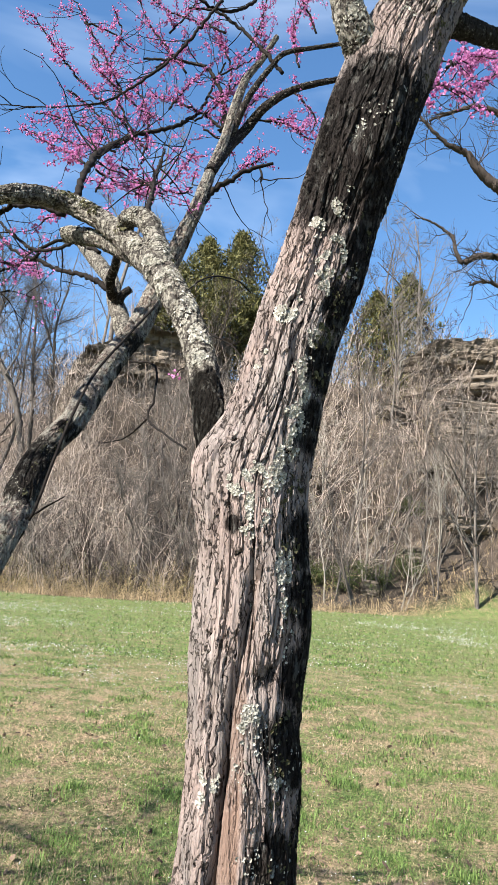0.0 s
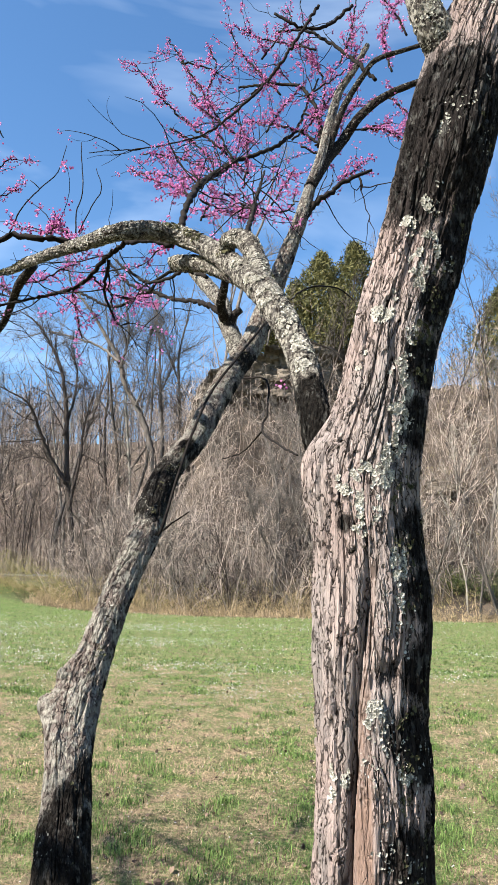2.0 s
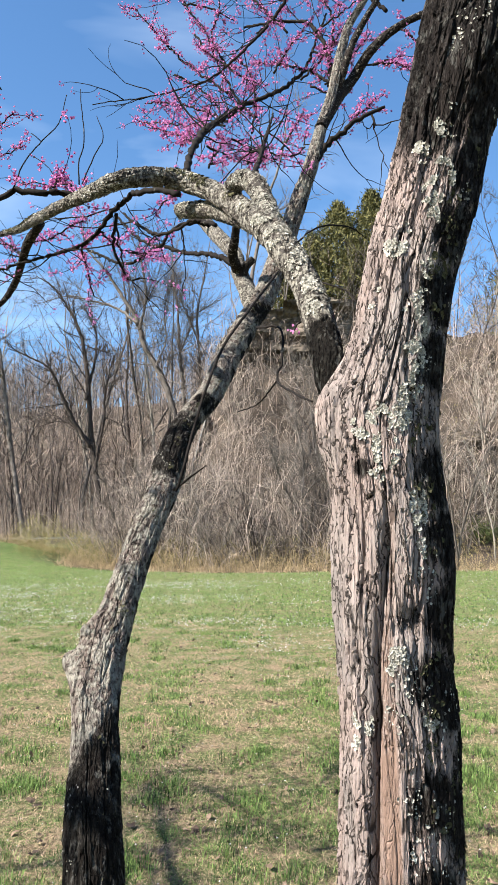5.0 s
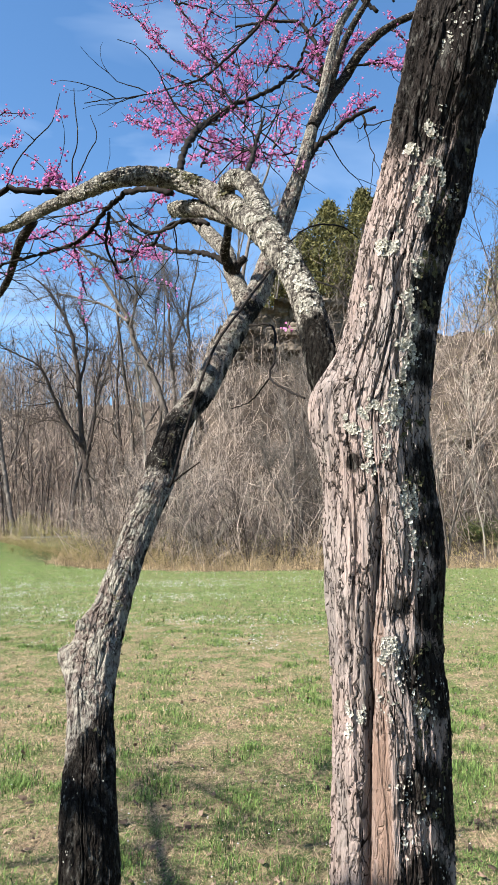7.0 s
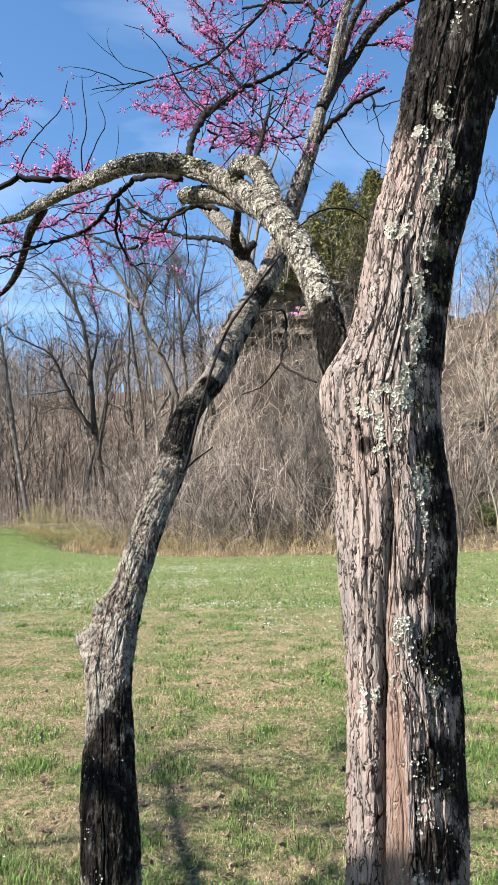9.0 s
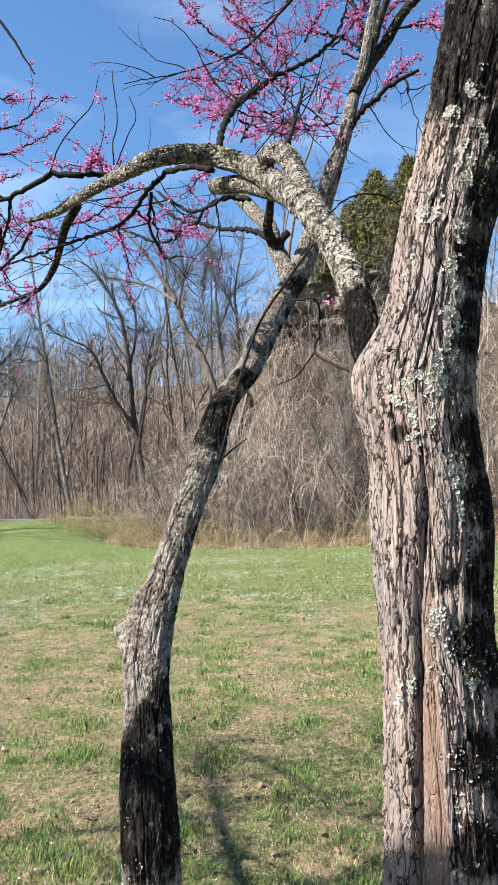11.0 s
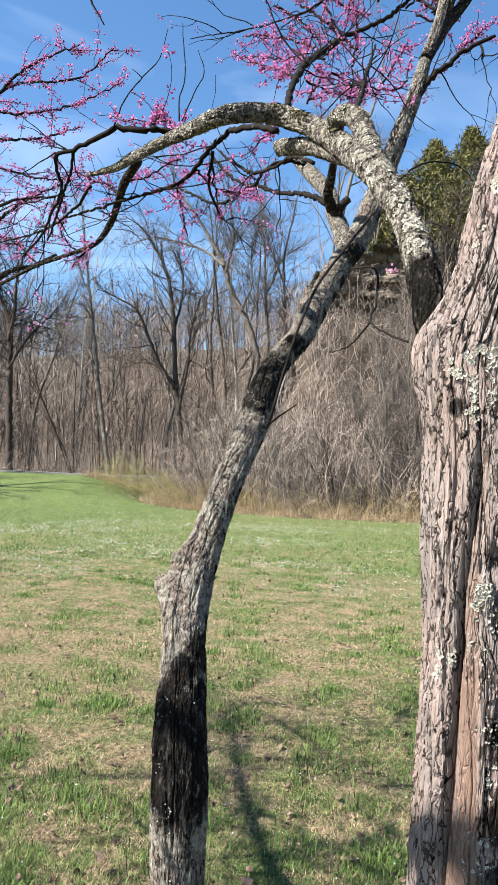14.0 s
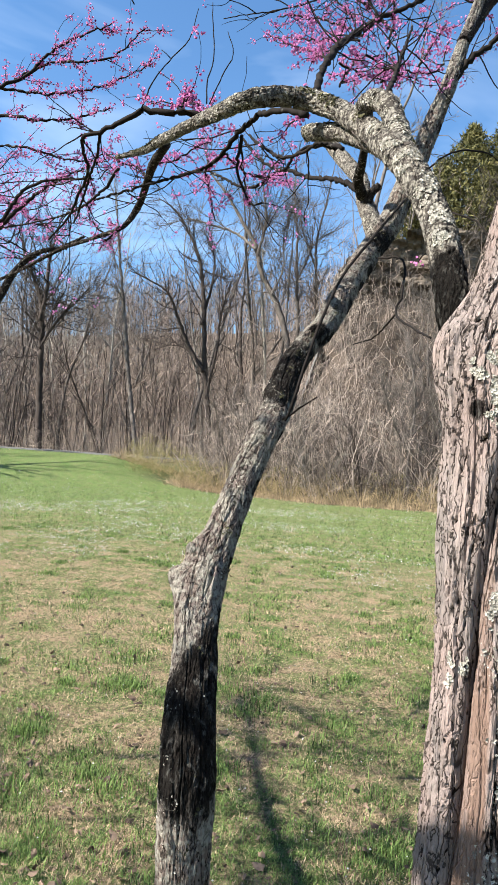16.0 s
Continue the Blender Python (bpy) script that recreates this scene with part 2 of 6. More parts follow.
def twig_bark(t, b):
    n = noise_of(t, 90, 5)
    colour(t, b, mix(t, ramp(t, noise_of(t, 30, 4), (0.66, BLACK), (0.74, WHITE)), mix(t, n, (0.0045, 0.0036, 0.0032), (0.017, 0.014, 0.012)),
                     mix(t, n, (0.085, 0.085, 0.075), (0.16, 0.16, 0.14))))
    bump(t, b, noise_of(t, 300, 6), 0.5, 0.0015)


def leafy(lo, hi, back=0.0):
    def build(t, b):
        c = ramp(t, island(t), (0.0, lo), (1.0, hi))
        colour(t, b, c)
        if back:
            tr = t.nodes.new("ShaderNodeBsdfTranslucent")
            t.links.new(c, tr.inputs[0])
            m = t.nodes.new("ShaderNodeMixShader")
            m.inputs[0].default_value = back
            out = t.nodes["Material Output"]
            t.links.new(b.outputs[0], m.inputs[1])
            t.links.new(tr.outputs[0], m.inputs[2])
            t.links.new(m.outputs[0], out.inputs[0])
    return build


def plain_bark(lo, hi):
    def build(t, b):
        n = noise_of(t, 6, 5, (1, 1, 0.35))
        c = ramp(t, n, (0.3, lo), (0.7, hi))
        colour(t, b, mix(t, rnd(t), c, mix(t, 0.5, c, (0.029, 0.023, 0.020))))
        bump(t, b, noise_of(t, 25, 5, (1, 1, 0.2)), 0.6, 0.02)
    return build


def ground_look(t, b):
    fine, mid, broad = noise_of(t, 60, 6), noise_of(t, 3.2, 5), noise_of(t, 0.35, 4)
    tuft = ramp(t, noise_of(t, 24, 8, (1, 1, 1), 0.75), (0.40, BLACK), (0.60, WHITE))
    fine = mix(t, 0.6, fine, tuft)
    thatch = mix(t, fine, (0.022, 0.016, 0.010), (0.40, 0.295, 0.190))
    turf = mix(t, fine, (0.008, 0.020, 0.005), (0.112, 0.180, 0.050))
    green = mix(t, ramp(t, mix(t, 0.5, mid, noise_of(t, 38, 6, (1, 1, 1), 0.7)), (0.42, BLACK), (0.58, WHITE)), thatch, turf)
    lush = mix(t, 0.68, green, mix(t, fine, (0.014, 0.034, 0.008), (0.135, 0.212, 0.062)))
    field = mix(t, attr(t, "lush"), green, lush)
    earth = mix(t, ramp(t, noise_of(t, 1.1, 6), (0.35, BLACK), (0.65, WHITE)), (0.026, 0.019, 0.014), (0.095, 0.071, 0.052))
    litter = mix(t, noise_of(t, 14, 6), earth, mix(t, broad, (0.098, 0.082, 0.067), (0.062, 0.053, 0.046)))
    colour(t, b, mix(t, attr(t, "wood"), field, litter))
    bump(t, b, noise_of(t, 28, 9, (1, 1, 1), 0.7), 1.0, 0.05)


def rock_look(t, b):
    bed = noise_of(t, 1.6, 7, (0.25, 0.25, 2.4))
    c = ramp(t, bed, (0.3, (0.045, 0.035, 0.027)), (0.5, (0.120, 0.099, 0.078)), (0.72, (0.205, 0.172, 0.138)))
    colour(t, b, mix(t, ramp(t, noise_of(t, 2.5, 5), (0.5, BLACK), (0.7, WHITE)), c, (0.042, 0.037, 0.029)))
    bump(t, b, noise_of(t, 5, 9, (0.4, 0.4, 2.0)), 0.9, 0.12)


def asphalt_look(t, b):
    colour(t, b, mix(t, noise_of(t, 40, 6), (0.087, 0.087, 0.087), (0.139, 0.136, 0.133)))


def petal_look(t, b):
    leafy((0.27, 0.055, 0.19), (0.66, 0.29, 0.52), 0.4)(t, b)


def lichen_look(t, b):
    c = ramp(t, island(t), (0.0, (0.16, 0.152, 0.128)), (0.5, (0.40, 0.382, 0.338)), (1.0, (0.54, 0.52, 0.455)))
    colour(t, b, mix(t, noise_of(t, 300, 4), mix(t, 0.4, c, (0.12, 0.12, 0.09)), c))
    bump(t, b, noise_of(t, 500, 4), 0.4, 0.001)


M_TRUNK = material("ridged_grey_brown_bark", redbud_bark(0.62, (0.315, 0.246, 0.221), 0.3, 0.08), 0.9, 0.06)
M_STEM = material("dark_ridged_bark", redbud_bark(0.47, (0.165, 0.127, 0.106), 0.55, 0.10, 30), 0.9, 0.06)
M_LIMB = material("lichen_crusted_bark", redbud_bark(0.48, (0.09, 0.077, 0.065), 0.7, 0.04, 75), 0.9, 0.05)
M_TWIG = material("dark_twig_bark", twig_bark, 0.85, 0.08)
M_BOUGH = material("dark_bough_bark", redbud_bark(0.545, (0.027, 0.022, 0.019), 0.6, 0.02, 70), 0.9, 0.06)
M_LICHEN = material("grey_green_lichen", lichen_look, 0.95, 0.1)
M_MOSS = material("dark_olive_moss", leafy((0.029, 0.029, 0.014), (0.099, 0.093, 0.052)), 0.95, 0.1)
M_PETAL = material("pink_blossom", petal_look, 0.6, 0.2)
M_GRASS = material("green_grass", leafy((0.010, 0.028, 0.006), (0.190, 0.285, 0.078), 0.3), 0.6, 0.25)
M_STRAW = material("dry_grass", leafy((0.045, 0.032, 0.020), (0.56, 0.425, 0.282), 0.2), 0.75, 0.2)
M_CLOVER = material("white_flower_heads", leafy((0.24, 0.24, 0.225), (0.50, 0.50, 0.475)), 0.8, 0.1)
M_LEAF = material("dead_brown_leaves", leafy((0.026, 0.017, 0.012), (0.215, 0.150, 0.105), 0.15), 0.7, 0.25)
M_GROUND = material("field_ground", ground_look, 0.95, 0.1)
M_GREY = material("grey_bare_bark", plain_bark((0.066, 0.057, 0.051), (0.180, 0.160, 0.142)), 0.9, 0.15)
M_DARK = material("dark_bare_bark", plain_bark((0.022, 0.017, 0.015), (0.068, 0.055, 0.047)), 0.9, 0.15)
M_PALE = material("pale_bare_bark", plain_bark((0.197, 0.174, 0.145), (0.348, 0.325, 0.284)), 0.85, 0.2)
M_THICKET = material("grey_tan_shrub_twigs", leafy((0.022, 0.016, 0.013), (0.43, 0.362, 0.312)), 0.9, 0.1)
M_BRUSH = material("brown_brush", leafy((0.016, 0.012, 0.010), (0.37, 0.308, 0.252)), 0.9, 0.1)
M_TANGLE = material("tan_tangled_stems", leafy((0.030, 0.022, 0.013), (0.46, 0.355, 0.210)), 0.9, 0.1)
M_FAR = material("far_bare_twigs", leafy((0.024, 0.018, 0.015), (0.285, 0.232, 0.195)), 0.9, 0.1)
M_CEDAR = material("cedar_foliage", leafy((0.022, 0.027, 0.010), (0.150, 0.140, 0.050), 0.15), 0.7, 0.2)
M_BUDDING = material("budding_leaves", leafy((0.085, 0.082, 0.026), (0.34, 0.30, 0.125), 0.25), 0.7, 0.2)
M_SHRUB = material("green_shrub_leaves", leafy((0.017, 0.035, 0.012), (0.093, 0.110, 0.035), 0.2), 0.7, 0.2)
M_ROCK = material("bedded_limestone", rock_look, 0.9, 0.2)
M_ROAD = material("worn_asphalt", asphalt_look, 0.85, 0.3)


# ---- the ground: one sheet, with the field, the road bank, the bluff and the far hill ----
def edge_of(x):
    """Where the mown field ends."""
    return 31.2 + 0.6 * np.sin(x * 0.5) + 0.25 * np.maximum(0, x - 3) + 0.28 * np.maximum(0, -5 - x)


def height(x, y):
    lumps = 0.03 * (fbm(x * 0.8, y * 0.8, 3) - 0.5)
    bank = 1.35 * np.maximum(smooth(y, 27, 38.5) * smooth(-x, 9, 17), smooth(y, 36.5, 39.5) * smooth(-x, 4, 7))
    right = smooth(x, -8.5, -4.6)
    slope = smooth(y, 33, 47) * right * (12.5 + 2.5 * fbm(x * 0.12, y * 0.1, 8))
    slope += smooth(y, 50, 110) * smooth(x, -12, 6) * 10
    ledges = right * smooth(y, 34, 38) * (fbm(x * 0.5, y * 0.5, 21) - 0.5) * 1.8
    far = (24 + 9 * fbm(x * 0.012 + 5, y * 0.012, 12)) * smooth(y, 68, 165)
    rough = 0.5 * (fbm(x * 0.25, y * 0.25, 5) - 0.5) * smooth(y - edge_of(x), 3, 14)
    return lumps + bank + np.maximum(slope, far * smooth(y, 60, 90)) + ledges + rough


def build_ground():
    gx = np.concatenate([-np.geomspace(900, 36, 26), np.linspace(-34, 34, 171), np.geomspace(36, 900, 26)])
    gy = np.concatenate([-np.geomspace(700, 6, 18), np.linspace(-5, 14, 64), np.linspace(14.3, 62, 120), np.geomspace(64, 1400, 44)])
    x, y = np.meshgrid(gx, gy, indexing="ij")
    verts = np.stack([x, y, height(x, y)], -1).reshape(-1, 3)
    n, m = len(gx), len(gy)
    a = (np.arange(n - 1)[:, None] * m + np.arange(m - 1)).ravel()
    faces = np.stack([a, a + m, a + m + 1, a + 1], -1)
    x, y = x.ravel(), y.ravel()
    past = y - edge_of(x) - 0.4 * smooth(x, 4, 8) + 1.6 * (fbm(x * 0.7, y * 0.7, 14) - 0.5)
    roadside = smooth(-x, 10, 15) * (1 - smooth(y, 38, 39))
    wood = smooth(past, -0.2, 0.9) * (1 - roadside)
    lush = np.clip(smooth(-x, 6, 14) * smooth(y, 18, 26) + 0.62 * smooth(y, 9, 19) * (0.55 + 0.9 * fbm(x * 0.5, y * 0.5, 16)), 0, 1)
    me = mesh_of("ground", verts, faces, M_GROUND, True, {"wood": wood, "lush": lush})
    tagged(new("ground", me), "mown spring field of green and straw grass below wooded slopes", "ground", kind="structure")


build_ground()


def build_road():
    x = np.linspace(-70, -6, 60)
    v, f = [], []
    mid = 41.3 + 0.02 * (x + 30)
    for k, (off, up) in enumerate(((-1.9, -0.25), (-1.85, 0.10), (1.85, 0.10), (1.9, -0.25))):
        v.append(np.stack([x, mid + off, height(x, mid) + up], -1))
    n = len(x)
    for k in range(3):
        a = np.arange(n - 1) + k * n
        f.append(np.stack([a, a + 1, a + 1 + n, a + n], -1))
    tagged(new("road", mesh_of("road", np.vstack(v), np.vstack(f), M_ROAD)), "narrow grey asphalt lane along the wood", "road", kind="structure")


build_road()

# ---- the two redbud trees in the foreground ----
tree_r = thing("redbud_tree", "old redbud with furrowed lichen-spotted trunk and pink blossom", "tree", at=(0.086, 0.88, 0.0))
tree_l = thing("redbud_tree", "slender leaning redbud with knotted dark stem in blossom", "tree", at=(-0.34, 1.12, 0.0))
LICHEN = {tree_r: [], tree_l: []}
MOSS = {tree_r: [], tree_l: []}
BLOSSOM = {tree_r: [], tree_l: []}
SPRAY = {tree_r: [], tree_l: []}


def bark_shape(columns, tall, deep, seed, bulges=(), groove=None, store=None):
    """Furrowed bark: long flaking plates with cracks between, each lifted along one edge. bulges: (s, theta, height, width along, width around)."""
    def shape(s, th, r):
        u = th / (2 * np.pi) * columns
        v = s / tall
        u2 = u + 0.75 * (vnoise(u * 0.5, v * 0.8, seed, columns // 2 or 1) - 0.5) + 0.34 * (vnoise(u * 2, v * 3, seed + 2, columns * 2) - 0.5)
        v2 = v + 1.3 * (vnoise(u, v * 0.6, seed + 4, columns) - 0.5) + 0.22 * (vnoise(u * 4, v * 6, seed + 6, columns * 4) - 0.5)
        f1, f2, own = cells(u2, v2, columns, seed)
        g1, g2, own2 = cells(u2 * 2, v2 * 1.5 + 9, columns * 2, seed + 5)
        crack, chip = smooth(f2 - f1, 0.02, 0.085), smooth(g2 - g1, 0.0, 0.08)
        half = max(1, columns // 2)
        rift = 1 - smooth(np.abs(vnoise(u2 * 0.5, v * 0.28, seed + 12, half) - 0.5), 0.004, 0.032)
        lift = np.modf(v2 + 0.5 * own)[0] - 0.5
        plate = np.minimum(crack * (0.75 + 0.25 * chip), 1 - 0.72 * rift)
        d = deep * 0.45 * (crack - 0.8) + deep * 0.75 * (own - 0.5) * crack + deep * 0.25 * (chip - 1) + deep * 0.30 * (own2 - 0.5) - deep * 0.40 * lift * crack - deep * 1.1 * rift
        d = d + r * 0.07 * (vnoise(u * 0.125, s / 0.16, seed + 7, max(1, columns // 8)) - 0.5) * 2
        d = d + deep * 0.22 * (vnoise(u * 5, v * 5, seed + 9, columns * 5) - 0.5)
        bare = np.zeros_like(s)
        for s0, t0, high, along, around in bulges:
            away = np.angle(np.exp(1j * (th - t0)))
            d = d + high * np.exp(-((s - s0) / along) ** 2 - (away / around) ** 2)
        if groove:
            d, plate, bare = groove(s, th, d, plate, bare)
        if store is not None:
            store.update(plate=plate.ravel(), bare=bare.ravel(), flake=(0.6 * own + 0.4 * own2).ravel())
        return d
    return shape


def rosettes(where, out, size, gen, curl=0.45):
    """Ruffled lichen lobes: small fans of ten triangles that stand off the bark."""
    n, k = len(where), 8
    t1 = np.cross(out, gen.normal(size=(n, 3)))
    t1 /= np.linalg.norm(t1, axis=1, keepdims=True) + 1e-9
    t2 = np.cross(out, t1)
    th = np.arange(k) / k * 2 * np.pi
    rad = size[:, None] * gen.uniform(0.3, 1.35, (n, k))
    lift = 0.6 * size[:, None] * (gen.uniform(-0.1, 1.3 * curl, (n, k)) + gen.uniform(0, 0.5, (n, 1)) * np.cos(th + gen.uniform(0, 6.3, (n, 1))) + gen.uniform(0.1, 0.6, (n, 1)))
    rim = where[:, None] + t1[:, None] * (np.cos(th) * rad)[..., None] + t2[:, None] * (np.sin(th) * rad)[..., None] + out[:, None] * lift[..., None]
    mid = where - out * size[:, None] * 0.1
    verts = np.concatenate([mid[:, None], rim], 1).reshape(-1, 3)
    b = np.arange(n)[:, None] * (k + 1)
    j = np.arange(k)
    f = np.stack([np.broadcast_to(b, (n, k)), b + 1 + j, b + 1 + (j + 1) % k], -1).reshape(-1, 3)
    return verts, [f]


def spot_lichen(tree, verts, out, spots, gen, per=230):
    """Lichen in the named spots: rows of x, y, z, size."""
    for x, y, z, size in spots:
        d = np.linalg.norm(verts[: len(out)] - (x, y, z), axis=1)
        best = verts[np.argmin(d)]
        near = np.where(np.linalg.norm((verts[: len(out)] - best) * (1.25, 1, 0.8), axis=1) < size * 0.72)[0]
        near = near[fbm(verts[near, 0] * 95 + verts[near, 1] * 60, verts[near, 2] * 85 + verts[near, 0] * 30, 63) > 0.51]
        if len(near):
            pick = gen.choice(near, int(per * (size / 0.02) ** 2) + 6)
            LICHEN[tree].append(rosettes(verts[pick], out[pick], 0.0007 + 0.0021 * gen.random(len(pick)) ** 1.5, gen))


def strew_lichen(tree, verts, out, share, gen, lo=0.002, hi=0.005, store=None, scale=24, facing=None, top=0.80):
    """Lichen strewn in irregular patches over a limb."""
    v = verts[: len(out)]
    mask = fbm(v[:, 0] * scale + v[:, 1] * scale * 0.7, v[:, 2] * scale, 61)
    keep = np.where(mask > np.quantile(mask, top))[0]
    if facing is not None:
        keep = keep[(out[keep] @ np.array(facing)) > 0.1]
    if len(keep):
        pick = gen.choice(keep, share)
        (store or LICHEN)[tree].append(rosettes(v[pick], out[pick], lo + (hi - lo) * gen.random(len(pick)) ** 2.2, gen))


def algae_shade_of(verts, spots):
    """How black the bark is with algae, old scars and painted-in side shade: rows of x, y, z, reach."""
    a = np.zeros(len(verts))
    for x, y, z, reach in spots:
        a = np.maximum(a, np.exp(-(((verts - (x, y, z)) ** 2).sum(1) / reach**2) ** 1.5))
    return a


def trunk_groove(s, th, d, plate, bare):
    """The long cleft in the old trunk, with a strip of bare wood beside it."""
    z = s
    mid = np.interp(z, [0.9, 1.15, 1.28, 1.43, 1.58, 1.68, 1.76], [-0.78, -0.66, -0.56, -0.46, -0.28, -0.10, 0.0])
    away = np.angle(np.exp(1j * (th - mid)))
    live = smooth(z, 0.2, 0.9) * (1 - smooth(z, 1.62, 1.72))
    d = d - 0.012 * live * np.exp(-((away / 0.085) ** 2)) + 0.004 * live * np.exp(-(((np.abs(away) - 0.32) / 0.2) ** 2))
    strip = np.interp(z, [0.8, 1.2, 1.4, 1.55, 1.62], [0.42, 0.36, 0.24, 0.15, 0.1])
    naked = smooth(strip - np.abs(away - strip * 0.75), 0.0, 0.08) * live * (1 - smooth(z, 1.42, 1.66) * 0.6)
    naked = naked * (0.55 + 0.45 * smooth(vnoise(th * 9, z * 22, 77), 0.3, 0.6))
    d = d * (1 - 0.75 * naked * (away > 0.06))
    # the cleft takes the crack colour, its painted shade included
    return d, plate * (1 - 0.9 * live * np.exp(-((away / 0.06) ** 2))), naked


def trunk_of(tree, rows, base, columns, tall, deep, sides, step, mat, seed, bulges, groove, label, algae_shade, swell=0.0):
    x0, y0, z0, r0 = rows[0]
    foot = []
    for k, flare in ((-0.04, 1.6), (0.04, 1.35), (0.14, 1.15), (0.28, 1.06), (0.42, 1.02), (0.56, 1.0), (0.68, 1.0), (0.80, 1.0), (0.91, 1.0)):
        foot.append((base[0] + (x0 - base[0]) * max(k, 0), base[1] + (y0 - base[1]) * max(k, 0), z0 * k, r0 * (flare + swell * (1 - max(k, 0)))))
    store = {}
    low = spline(foot, 0.007)
    path = np.vstack([low[:-1], spline([foot[-1]] + rows, step)])
    verts, faces, out = tube(path, sides, bark_shape(columns, tall, deep, seed, bulges, groove, store), True, 0.55)
    extra = len(verts) - len(out)
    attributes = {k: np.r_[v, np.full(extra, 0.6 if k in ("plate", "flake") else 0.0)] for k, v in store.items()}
    attributes["algae_shade"] = algae_shade_of(verts, algae_shade)
    part("trunk", mesh_of("trunk", verts, faces, mat, False, attributes), tree, label)
    return verts, out, path


def limb(tree, name, rows, algae_shade=(), plain=False):
    """A branch of either tree; the thick ones carry bark plates and lichen."""
    gen = np.random.default_rng(int(abs(rows[0][0] * 7919 + rows[-1][2] * 104729)) % 99991)
    thick = max(r[3] for r in rows)
    if (thick > 0.011 or name == "stub") and not plain:
        store = {}
        sides = 52 if thick > 0.017 else 26
        path = spline(rows, 0.0035 if thick > 0.017 else 0.006)
        columns = max(4, int(2 * math.pi * thick / 0.009) // 2 * 2)
        verts, faces, out = tube(path, sides, bark_shape(columns, 0.028, min(0.0028, thick * 0.15), 11, (), None, store))
        extra = len(verts) - len(out)
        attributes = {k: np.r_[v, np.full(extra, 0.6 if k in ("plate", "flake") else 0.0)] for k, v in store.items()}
        attributes["algae_shade"] = algae_shade_of(verts, algae_shade)
        crusted = name in ("limb", "crook", "cut_stub", "fork", "stub_stem")
        part(name, mesh_of(name, verts, faces, M_LIMB if crusted else M_STEM if name == "stub" else M_BOUGH, False, attributes), tree,
             "branch crusted with pale lichen" if crusted else "short broken stub" if name == "stub" else "")
        return name, verts, out, gen
    path = spline(rows, 0.012)
    jog = np.random.default_rng(len(rows) + int(thick * 1e5))
    n = len(path)
    path[1:-1, :3] += jog.normal(0, 0.08 if name == "vine" else 0.35, (n - 2, 3)) * path[1:-1, 3:4]
    verts, faces, out = tube(path, 8)
    part(name, mesh_of(name, verts, faces, M_TWIG, True), tree)
    if name == "branch" and thick > 0.0035:
        m = max(3, n // 7)
        at = jog.integers(n // 4, n - 1, m)
        tan = np.gradient(path[:, :3], axis=0)[at]
        tan /= np.linalg.norm(tan, axis=1, keepdims=True)
        ln = jog.uniform(0.08, 0.34, m)
        side = wander(path[at, :3], tan + jog.normal(0, 0.7, (m, 3)) * (1, 0.7, 1), ln, 8, 0.2, 0.02, jog)
        SPRAY[tree].append(sticks(side, np.linspace(0.0022, 0.0008, 8)[None] * np.ones((m, 1)), 4))
        k = jog.integers(2, 6, m)
        fork = wander(side[np.arange(m), k], tan + jog.normal(0, 0.8, (m, 3)), ln * 0.5, 6, 0.2, 0.02, jog)
        SPRAY[tree].append(sticks(fork, np.linspace(0.0015, 0.0007, 6)[None] * np.ones((m, 1)), 3))
        buds = np.vstack([side[:, -2:].reshape(-1, 3), fork[:, -1]])
        buds = np.repeat(buds[jog.random(len(buds)) < 0.25], 4, axis=0)
        if len(buds):
            blossoms(tree, buds + jog.normal(0, 0.006, buds.shape), jog)
    return name, verts, out, gen


def blossoms(tree, centres, gen, size=0.0054):
    """Pea-shaped blossoms in small bunches: four folded petals each, facing all ways."""
    n = len(centres)
    d = gen.normal(size=(n, 3))
    d /= np.linalg.norm(d, axis=1, keepdims=True)
    a = np.cross(d, gen.normal(size=(n, 3)))
    a /= np.linalg.norm(a, axis=1, keepdims=True)
    b = np.cross(d, a)
    s = size * gen.uniform(0.7, 1.3, (n, 1))
    tip = centres + d * s * 1.3
    v = np.stack([centres, centres + d * s * 0.6 + a * s * 0.75, tip, centres + d * s * 0.6 - a * s * 0.75,
                  centres + d * s * 0.7 + b * s * 0.8, centres + d * s * 0.5 - b * s * 0.7], 1).reshape(-1, 3)
    i = np.arange(n)[:, None] * 6
    f = np.concatenate([i + np.array(t) for t in ((0, 1, 2), (0, 2, 3), (0, 4, 1), (0, 3, 4), (0, 5, 2))])
    BLOSSOM[tree].append((v, [f]))


